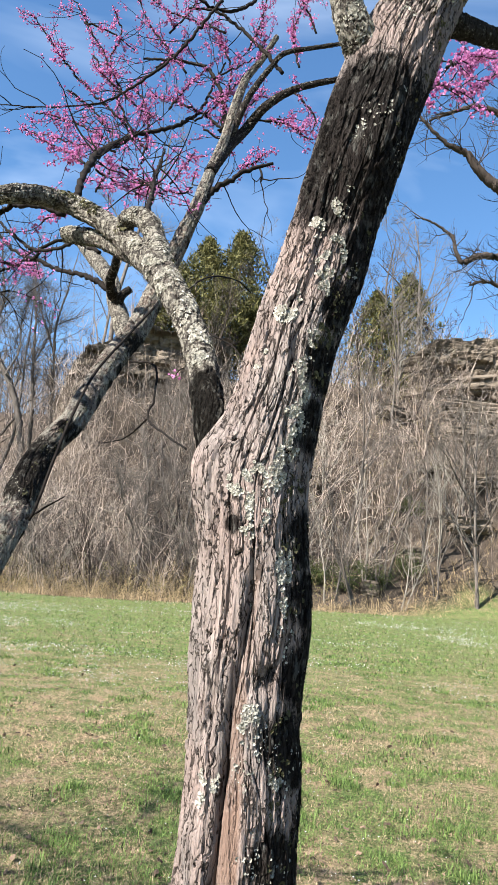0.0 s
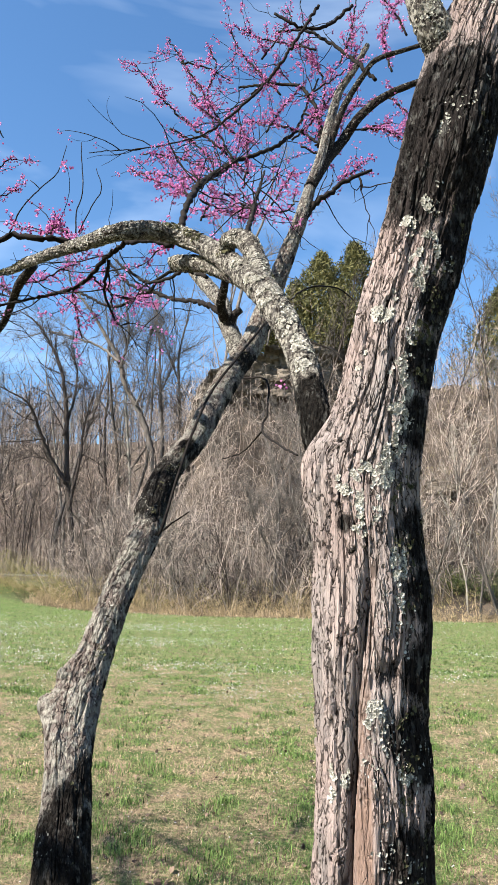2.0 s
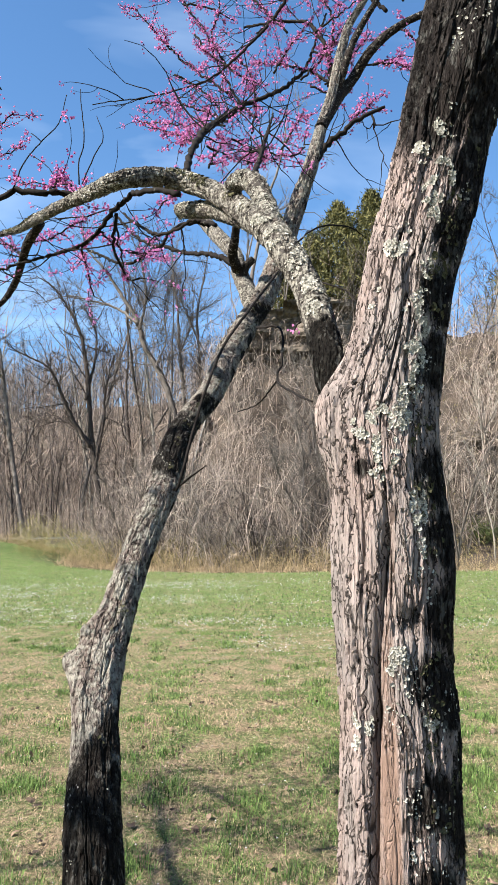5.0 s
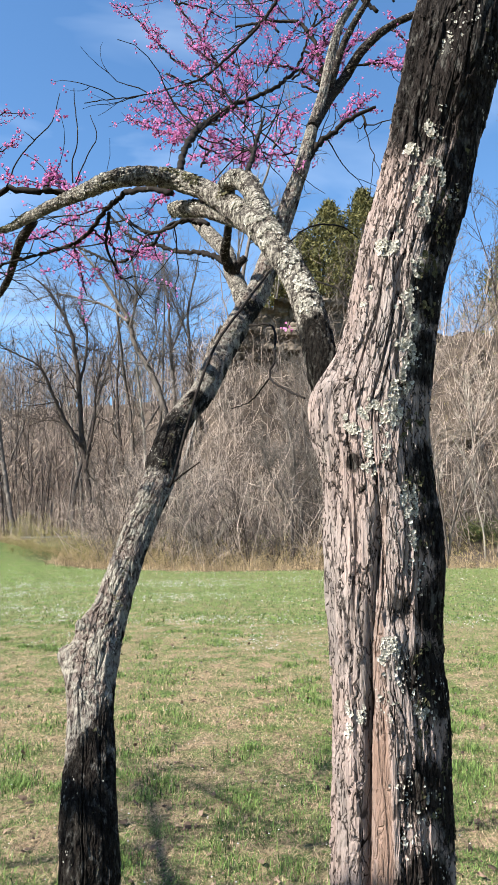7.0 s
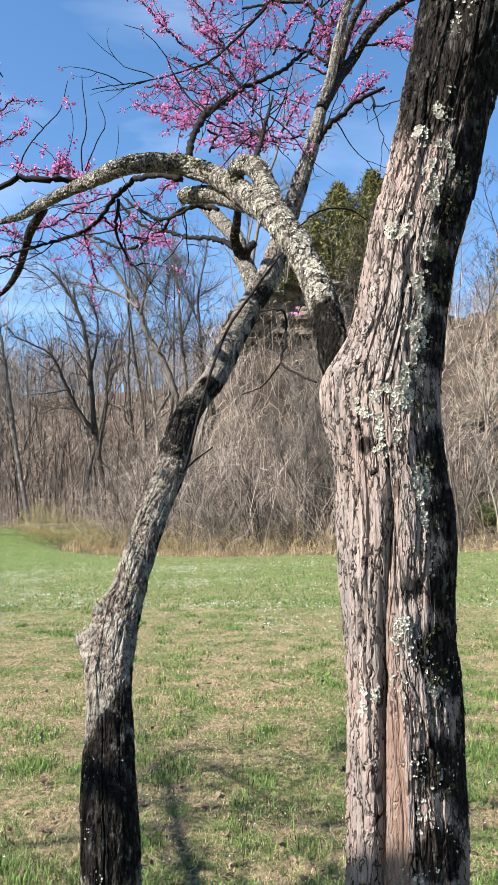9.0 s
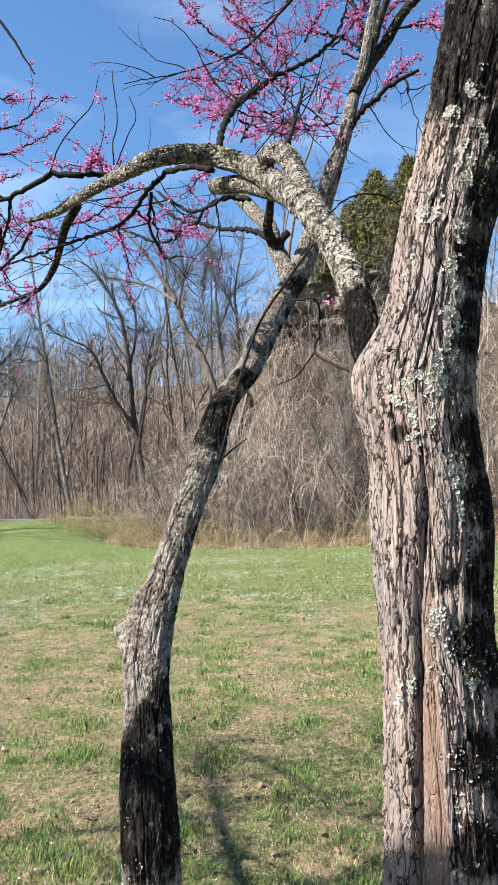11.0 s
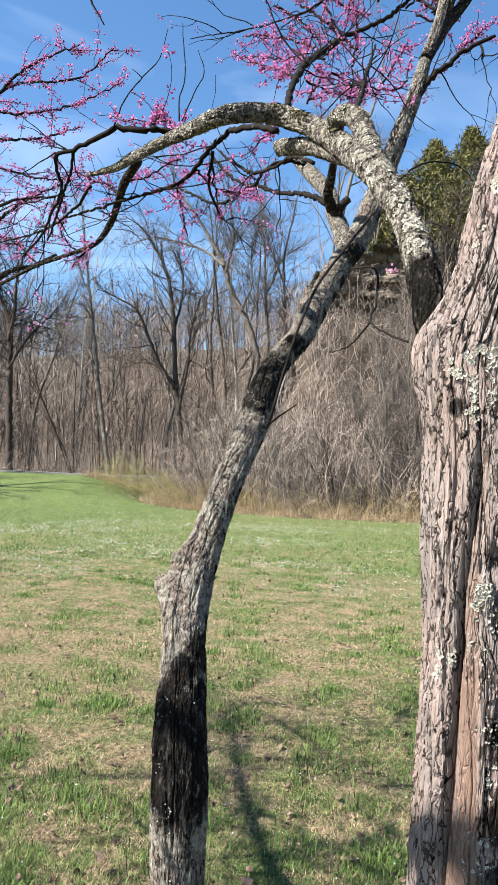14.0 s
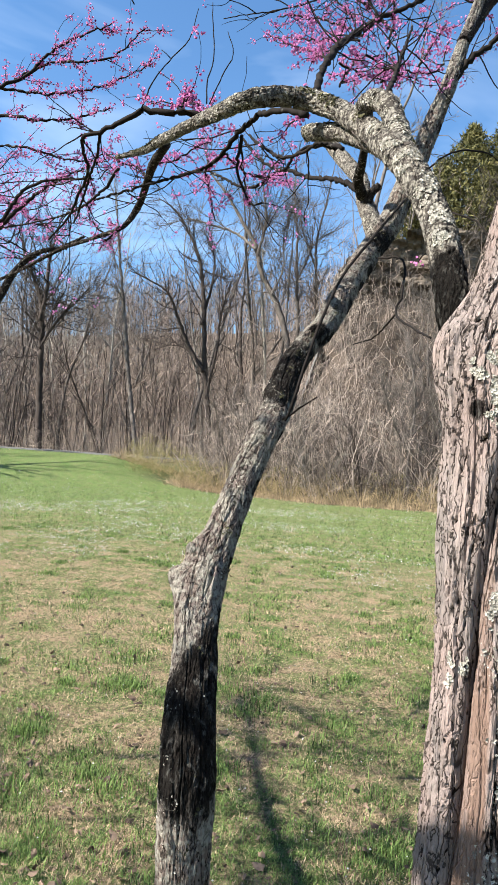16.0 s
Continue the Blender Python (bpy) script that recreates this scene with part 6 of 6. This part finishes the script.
def budding(count, x0, x1, deep0, deep1, high, label, seed):
    """New leaves opening on the low brush: many small leaves in loose clumps."""
    g = np.random.default_rng(seed)
    x = g.uniform(x0, x1, count)
    y = edge_of(x) + deep0 + (deep1 - deep0) * g.random(count)
    c = np.stack([x, y, height(x, y) + high * g.random(count) ** 1.2 * (0.25 + 1.3 * fbm(x * 0.7, y * 0.7, seed))], -1)
    c = np.repeat(c, 14, 0) + g.normal(0, 0.11, (count * 14, 3))
    d = g.normal(size=c.shape)
    d /= np.linalg.norm(d, axis=1, keepdims=True)
    a = np.cross(d, g.normal(size=c.shape))
    a /= np.linalg.norm(a, axis=1, keepdims=True)
    r = g.uniform(0.016, 0.038, (len(c), 1))
    v = np.stack([c - d * r, c + a * r * 0.55, c + d * r, c - a * r * 0.55], 1).reshape(-1, 3)
    tagged(new("budding_leaves", mesh_of("budding_leaves", v, np.arange(len(v)).reshape(-1, 4), M_BUDDING)), label, "leaves", kind="stuff")


budding(1500, -14.5, -5, 0.6, 3.2, 1.7, "yellow-green new leaves on brush at the field edge", 44)
budding(500, -5, 8, 0.6, 3.5, 1.5, "sparse yellow-green new leaves on the tan brush", 45)
budding(500, 5, 20, 4, 13, 3.0, "sparse yellow-green new leaves among the slope shrubs", 46)


def cedar(at, high, seed):
    """An evergreen: a trunk and a cone of many small sprays with gaps."""
    g = np.random.default_rng(seed)
    ob = thing("cedar_tree", "dark green cedar standing on the wooded bluff", "tree", "cedars on the bluff", at=at)
    trunk = wander(np.array([[*at]]) - (0, 0, 0.4), np.array([[0.02, 0, 1.0]]), np.array([high]), 8, 0.02, 0, g)
    part("trunk", mesh_of("trunk", *sticks(trunk, 0.16 * np.linspace(1, 0.1, 8)[None], 7), M_DARK), ob)
    n = int(900 * high / 8)
    u = g.random(n) ** 0.8
    wide = 0.42 * high * (1 - u) ** 0.75 * g.uniform(0.25, 1.25, n) * (0.8 + 0.4 * np.sin(u * 37 + seed) ** 2)
    th = g.uniform(0, 2 * np.pi, n)
    c = np.stack([at[0] + wide * np.cos(th), at[1] + wide * np.sin(th), at[2] + high * (0.12 + 0.88 * u) - wide * 0.1], -1)
    m = 9
    cc = np.repeat(c, m, 0) + g.normal(0, 0.16, (n * m, 3))
    d = g.normal(size=(n * m, 3)) + (0, 0, 0.6)
    d /= np.linalg.norm(d, axis=1, keepdims=True)
    a = np.cross(d, g.normal(size=(n * m, 3)))
    a /= np.linalg.norm(a, axis=1, keepdims=True)
    v = np.stack([cc - a * 0.05, cc + a * 0.05, cc + d * 0.30], 1).reshape(-1, 3)
    part("crown", mesh_of("crown", v, np.arange(len(v)).reshape(-1, 3), M_CEDAR), ob, "dense dark evergreen sprays")


for x, y, h, s in ((3.9, 46.4, 8.0, 1), (1.7, 46.6, 7.6, 2), (5.6, 50, 7, 3), (0.0, 47.2, 6.0, 4), (14.3, 50, 8.5, 5), (17.3, 52, 10, 6), (2.8, 45.8, 5, 7), (-1.2, 46.5, 4.5, 8), (5.0, 47.6, 6.0, 9)):
    cedar((x, y, stand(x, y) if x > 4.5 else 15.1 + 0.1 * x), h, s)


def rock(x, y, sx, sy, sz, seed, z=None, label="weathered bedded limestone block"):
    """A bedded rock: a rounded block cut into ledges."""
    g = np.random.default_rng(seed)
    bm = bmesh.new()
    bmesh.ops.create_icosphere(bm, subdivisions=4, radius=1.0)
    bm.verts.ensure_lookup_table()
    co = np.array([v.co for v in bm.verts])
    box = co / (np.abs(co) ** 4).sum(1, keepdims=True) ** 0.25
    bed = vnoise(np.floor(box[:, 2] * 4 + seed) * 3.7, np.zeros(len(co)), seed)
    wob = fbm(box[:, 0] * 1.7 + seed, box[:, 1] * 1.7 + box[:, 2] * 2, seed)
    k = (0.72 + 0.26 * bed + 0.5 * (wob - 0.5))[:, None]
    out = box * np.hstack([k, k, 0.9 + 0.2 * (k - 0.8)]) * (sx, sy, sz)
    for vtx, c in zip(bm.verts, out):
        vtx.co = c
    me = bpy.data.meshes.new("rock")
    bm.to_mesh(me)
    bm.free()
    me.materials.append(M_ROCK)
    ob = tagged(new("rock", me), label, "rock", "rocks of the bluff")
    ob.matrix_basis = pose(x, y, (stand(x, y) if z is None else z) + sz * 0.35, g.uniform(-6, 6), g.uniform(-6, 6), g.uniform(-25, 25))


def cliff(xs, ys, lows, tops, deep, seed, label):
    """A bedded rock face: beds of uneven thickness, broken by joints, some of them overhanging; closed above and behind."""
    x0, x1 = xs[0], xs[-1]
    n = int((x1 - x0) / 0.085)
    x = np.linspace(x0, x1, n)
    y, lo, hi = np.interp(x, xs, ys), np.interp(x, xs, lows), np.interp(x, xs, tops)
    hi = hi + 0.5 * (fbm(x * 0.9, x * 0, seed) - 0.5) + 0.35 * (vnoise(np.floor(x * 1.1), x * 0, seed + 3) - 0.5)
    m = 46
    v = np.linspace(0, 1, m)
    zz = lo + (hi - lo) * v[:, None]
    xx = np.broadcast_to(x, zz.shape)
    tilt = zz + 0.06 * xx + 0.25 * (fbm(xx * 0.5, zz * 0.3, seed + 5) - 0.5)
    bed = np.floor(tilt * 2.1 + 0.8 * vnoise(tilt * 0.9, tilt * 0, seed + 1))
    joint = np.floor(xx * 0.8 + 3 * hashed(bed, bed, seed + 2) + 0.3 * (vnoise(xx * 2, zz * 2, seed + 8) - 0.5))
    out = 0.75 * (hashed(bed, bed * 0, seed + 6) - 0.5) + 0.55 * (hashed(bed, joint, seed + 7) - 0.5) + 0.9 * (fbm(xx * 0.45, zz * 0.6, seed + 9) - 0.5) + 0.22 * (fbm(xx * 3, zz * 5, seed + 4) - 0.5)
    out = out + 0.45 * v[:, None] ** 3 - 0.5 * (1 - v[:, None])
    ends = 2.2 * ((1 - smooth(x - x0, 0, 1.6)) + (1 - smooth(x1 - x, 0, 1.6)))
    front = np.stack([xx, y - out + ends, zz], -1)
    top = np.stack([x, y + deep, hi - 0.15], -1)[None]
    under = np.stack([x, y + deep, lo - 0.3], -1)[None]
    verts = np.concatenate([under, front, top, under]).reshape(-1, 3)
    a = (np.arange(m + 2)[:, None] * n + np.arange(n - 1)).ravel()
    faces = np.stack([a, a + 1, a + 1 + n, a + n], -1)
    tagged(new("cliff", mesh_of("cliff", verts, faces, M_ROCK)), label, "rock", "rocks of the bluff")


cliff((-7.0, -5.8, -4.9, -3.4, -2.0, 0.7, 3.6), (43.6, 43.0, 42.8, 42.7, 42.9, 43.1, 43.6), (7.2, 7.6, 8.4, 9.2, 9.4, 9.6, 9.8), (10.6, 12.7, 13.8, 14.6, 15.0, 15.3, 15.6), 5.0, 140, "weathered limestone bluff with overhanging beds above the shrubs")
cliff((15.0, 17.6, 20.7, 25.0), (46.2, 46.0, 45.6, 45.4), (13.2, 13.4, 13.6, 13.6), (16.0, 17.5, 17.8, 18.2), 4.0, 141, "long limestone ledge along the top of the slope")
cliff((16.3, 18.5, 20.8, 25.0), (44.2, 43.6, 43.2, 42.8), (9.2, 9.2, 9.0, 9.0), (11.6, 12.8, 13.2, 13.4), 3.0, 142, "grey limestone beds standing out of the slope")
cliff((17.6, 19.0, 21.0, 25.0), (40.4, 40.0, 39.7, 39.5), (4.6, 4.6, 4.6, 4.6), (5.8, 6.3, 6.5, 6.8), 2.5, 143, "low limestone ledge on the lower slope")
for n, (x, y, sx, sy, sz, up) in enumerate(((10.3, 35.2, 0.5, 0.45, 0.5, 0.0), (12.8, 37.0, 0.8, 0.6, 0.5, 0),
                                             (16.6, 38.6, 1.5, 0.9, 0.5, 0.1), (18.6, 40.2, 2.0, 1.1, 0.6, 0.2), (17.6, 42.0, 2.2, 1.1, 0.6, 0.3), (19.2, 43.8, 2.4, 1.2, 0.7, 0.3), (19.8, 46.0, 2.8, 1.3, 0.7, 0.4), (15.4, 40.8, 1.2, 0.8, 0.4, 0.1),
                                             (0.2, 37.9, 1.3, 0.4, 0.32, 0.3), (2.0, 39.2, 1.0, 0.7, 1.0, 0.2), (22, 41, 2.0, 1.1, 0.8, 0.2), (8.0, 39.5, 1.1, 0.7, 0.5, 0.1), (13.8, 43.5, 1.6, 0.9, 0.5, 0.2), (5.4, 42.5, 1.5, 0.9, 0.5, 0.2), (-16.4, 39.05, 0.45, 0.3, 0.18, -0.1), (-15.6, 38.95, 0.35, 0.3, 0.15, -0.1))):
    rock(x, y, sx, sy, sz, 100 + n, stand(x, y) + up)


def shrub(x, y, wide, high, seed, mat=None):
    """A leafy shrub: a few stems and many small leaves in clumps."""
    g = np.random.default_rng(seed)
    z = stand(x, y)
    ob = thing("shrub", "small green-leaved shrub among the bare brush", "shrub", "green shrubs", at=(x, y, z))
    k = 16
    stems = wander(np.tile((x, y, z - 0.05), (k, 1)), g.normal(0, 0.5, (k, 3)) * (wide, wide, 0.2) + (0, 0, 1), high * g.uniform(0.5, 1.1, k), 6, 0.2, 0, g)
    part("stems", mesh_of("stems", *sticks(stems, 0.012 * np.linspace(1, 0.3, 6)[None] * np.ones((k, 1)), 4), M_DARK), ob)
    c = np.repeat(stems[:, 2:].reshape(-1, 3), 45, 0) + g.normal(0, 0.16 * wide, (k * 4 * 45, 3)) * (1, 1, 0.7)
    d = g.normal(size=c.shape)
    d /= np.linalg.norm(d, axis=1, keepdims=True)
    a = np.cross(d, g.normal(size=c.shape))
    a /= np.linalg.norm(a, axis=1, keepdims=True)
    r = g.uniform(0.025, 0.05, (len(c), 1))
    v = np.stack([c - d * r, c + a * r * 0.5, c + d * r, c - a * r * 0.5], 1).reshape(-1, 3)
    part("leaves", mesh_of("leaves", v, np.arange(len(v)).reshape(-1, 4), mat or M_SHRUB), ob, "small green leaves")


for n, (x, y, w, h) in enumerate(((9.0, 35.0, 1.3, 1.7), (10.8, 35.6, 1.2, 1.6), (12.4, 36.2, 1.2, 1.5), (7.6, 35.4, 1.0, 1.3), (-8.2, 36.2, 1.2, 1.2), (-10.6, 36.6, 1.2, 1.1), (-5.8, 35.0, 1.0, 1.0), (13.4, 39.0, 1.0, 1.2))):
    shrub(x, y, w, h, 500 + n)


# ---- grass, flowers and leaves of the field ----
def wedge(count, y0, y1, g, power=1.0):
    """Random places in the part of the field that lies ahead."""
    y = y0 + (y1 - y0) * g.random(count * 2) ** power
    x = g.uniform(-0.74, 0.60, count * 2) * (y + 0.3)
    ok = y < np.where(x < -11, 39.2, edge_of(x) + 0.3 + 0.8 * smooth(x, 4, 8))
    return x[ok][:count], y[ok][:count]


def greenness(x, y):
    return smooth(0.30 * fbm(x * 1.3, y * 1.3, 41) + 0.46 * fbm(x * 4.8, y * 4.8, 43) + 0.24 * fbm(x * 0.35, y * 0.35, 44) + 0.12 * smooth(y, 10, 20), 0.45, 0.59)


def blades(x, y, tall, wide, flop, g, fine=True):
    """Grass blades: upright at flop 0, lying on the ground at flop 1."""
    n = len(x)
    z = height(x, y) - 0.003
    base = np.stack([x, y, z], -1)
    th = g.uniform(0, 2 * np.pi, n)
    a = np.stack([np.cos(th), np.sin(th), np.zeros(n)], -1)
    lean = np.stack([np.cos(th + 1.57), np.sin(th + 1.57), np.zeros(n)], -1)
    up = np.array([0, 0, 1.0])
    f = np.clip(flop, 0, 1)[:, None]
    mid = base + (up * (0.60 - 0.45 * f) + lean * f * 0.45) * tall[:, None]
    tip = base + (up * (0.95 - 0.85 * f) + lean * (0.15 + 0.85 * f)) * tall[:, None]
    w = wide[:, None]
    if fine:
        v = np.stack([base - a * w, base + a * w, mid - a * w * 0.8, mid + a * w * 0.8, tip], 1).reshape(-1, 3)
        i = np.arange(n)[:, None] * 5
        return v, [np.concatenate([i + np.array(t) for t in ((0, 1, 3), (0, 3, 2), (2, 3, 4))])]
    v = np.stack([base - a * w, base + a * w, tip], 1).reshape(-1, 3)
    return v, [np.arange(n * 3).reshape(-1, 3)]


def turf():
    g = np.random.default_rng(51)
    green, straw = [], []
    for count, y0, y1, power, tall, wide, fine in ((330000, 2.2, 6.8, 1.2, 0.042, 0.0019, False), (210000, 6.3, 14, 1.15, 0.048, 0.0036, False), (170000, 13, 39, 1.0, 0.07, 0.0090, False)):
        x, y = wedge(count, y0, y1, g, power)
        n = len(x)
        is_green = g.random(n) < 0.06 + 0.72 * greenness(x, y) + 0.24 * smooth(y, 9, 17)
        clump = 0.35 + 1.6 * fbm(x * 6, y * 6, 47) ** 1.3
        h = tall * g.uniform(0.4, 1.35, n) * np.where(is_green, clump, 1.1)
        w = wide * g.uniform(0.6, 1.3, n)
        k = is_green
        green.append(blades(x[k], y[k], h[k], w[k], g.uniform(0.2, 0.9, k.sum()), g, fine))
        k = ~is_green
        straw.append(blades(x[k], y[k], h[k], w[k] * 0.8, g.uniform(0.35, 1.0, k.sum()) ** 0.7, g, fine))
    x, y = wedge(420000, 2.2, 10.5, g, 1.2)
    k = g.random(len(x)) < 0.65 * smooth(greenness(x, y), 0.35, 1.0) * smooth(fbm(x * 5.5, y * 5.5, 49), 0.40, 0.62)
    x, y = x[k], y[k]
    n = len(x)
    green.append(blades(x, y, (0.034 + 0.05 * fbm(x * 3, y * 3, 48)) * g.uniform(0.5, 1.25, n), (0.0014 + 0.0002 * y) * g.uniform(0.6, 1.3, n), g.uniform(0.15, 0.9, n), g, False))
    ty = 2.5 + 12.5 * g.random(260) ** 1.3
    tufts = list(zip(g.uniform(-0.70, 0.58, 260) * ty, ty, g.uniform(0.05, 0.16, 260) * (0.8 + 0.05 * ty), g.integers(110, 300, 260)))
    for x0, y0, r, n in [(-1.95, 4.85, 0.15, 1100), (-0.95, 3.75, 0.10, 600), (-0.05, 3.25, 0.13, 800), (0.35, 4.15, 0.12, 700), (-1.35, 3.35, 0.16, 900), (1.0, 5.2, 0.14, 700)] + tufts:
        x, y = x0 + g.normal(0, r * 0.7, n), y0 + g.normal(0, r * 0.8, n)
        green.append(blades(x, y, 0.068 * g.uniform(0.3, 1.3, n), (0.0015 + 0.0002 * y0) * g.uniform(0.6, 1.3, n), g.uniform(0.1, 0.75, n), g))
    for key, store, mat, label in (("grass", green, M_GRASS, "short green spring grass in patches"), ("dry_grass", straw, M_STRAW, "flattened straw-coloured dead grass")):
        v, f = join(store)
        tagged(new(key, mesh_of(key, v, f, mat)), label, "grass", kind="stuff")
    # dry tall grass fringe at the edge of the wood
    n = 16000
    x = g.uniform(-12, 26, n)
    y = edge_of(x) + g.normal(0.9, 0.8, n) + 1.5 * (fbm(x * 0.6, x * 0.1, 91) - 0.5)
    v, f = blades(x, y, 0.42 * (1 - 0.68 * smooth(x, 3, 7)) * g.uniform(0.2, 1.3, n) * (0.3 + 1.2 * fbm(x * 1.1, y * 1.1, 93)), 0.007 * g.uniform(0.5, 1.2, n), g.uniform(0.05, 0.8, n), g)
    tagged(new("dry_grass", mesh_of("dry_grass", v, f, M_STRAW)), "tall dead grass fringing the wood", "grass", kind="stuff")


turf()


def flower_heads():
    g = np.random.default_rng(53)
    x1, y1 = wedge(120000, 6, 32, g, 0.85)
    dense = smooth(fbm(x1 * 0.35 + 3, y1 * 0.45, 71), 0.46, 0.66) * smooth(y1, 6.5, 11) * (1 - smooth(y1, 23, 28))
    keep = g.random(len(x1)) < 0.03 + 0.5 * dense * smooth(fbm(x1 * 2.2, y1 * 2.2, 73), 0.35, 0.6)
    x2, y2 = wedge(900, 2.6, 10, g, 0.8)
    x, y = np.r_[x1[keep], x2], np.r_[y1[keep], y2]
    n, k = len(x), 5
    c = np.stack([x, y, height(x, y) + g.uniform(0.03, 0.075, n)], -1)
    s = np.where(y < 10, 0.0048, 0.005 + 0.00036 * y) * g.uniform(0.6, 1.3, n)
    th = np.arange(k) / k * 2 * np.pi
    rim = c[:, None] + np.stack([np.cos(th), np.sin(th), -0.25 * np.ones(k)], -1)[None] * s[:, None, None]
    v = np.concatenate([(c + np.stack([0 * s, 0 * s, s * 0.7], -1))[:, None], rim], 1).reshape(-1, 3)
    i, j = np.arange(n)[:, None] * (k + 1), np.arange(k)
    f = np.stack([np.broadcast_to(i, (n, k)), i + 1 + j, i + 1 + (j + 1) % k], -1).reshape(-1, 3)
    tagged(new("clover_flowers", mesh_of("clover_flowers", v, f, M_CLOVER)), "small white flower heads scattered over the grass", "flowers", kind="stuff")


flower_heads()


def dead_leaves():
    g = np.random.default_rng(57)
    x, y = wedge(3400, 2.4, 13, g, 1.6)
    n, k = len(x), 8
    c = np.stack([x, y, height(x, y) + g.uniform(0.01, 0.035, n)], -1)
    t1 = g.normal(size=(n, 3)) * (1, 1, 0.35)
    t1 /= np.linalg.norm(t1, axis=1, keepdims=True)
    t2 = np.cross(t1, g.normal(size=(n, 3)) * 0.3 + (0, 0, 1))
    t2 /= np.linalg.norm(t2, axis=1, keepdims=True)
    up = np.cross(t1, t2)
    s = 0.006 + 0.022 * g.random((n, 1)) ** 2.5
    th = np.arange(k) / k * 2 * np.pi
    rad = s * g.uniform(0.65, 1.15, (n, k))
    v = c[:, None] + t1[:, None] * (np.cos(th) * rad * 1.25)[..., None] + t2[:, None] * (np.sin(th) * rad * 0.75)[..., None] + up[:, None] * (s * g.uniform(-0.1, 0.6, (n, k)))[..., None]
    v = np.concatenate([c[:, None], v], 1).reshape(-1, 3)
    i, j = np.arange(n)[:, None] * (k + 1), np.arange(k)
    f = np.stack([np.broadcast_to(i, (n, k)), i + 1 + j, i + 1 + (j + 1) % k], -1).reshape(-1, 3)
    tagged(new("dead_leaves", mesh_of("dead_leaves", v, f, M_LEAF)), "curled brown dead leaves lying in the grass", "leaves", kind="stuff")


dead_leaves()
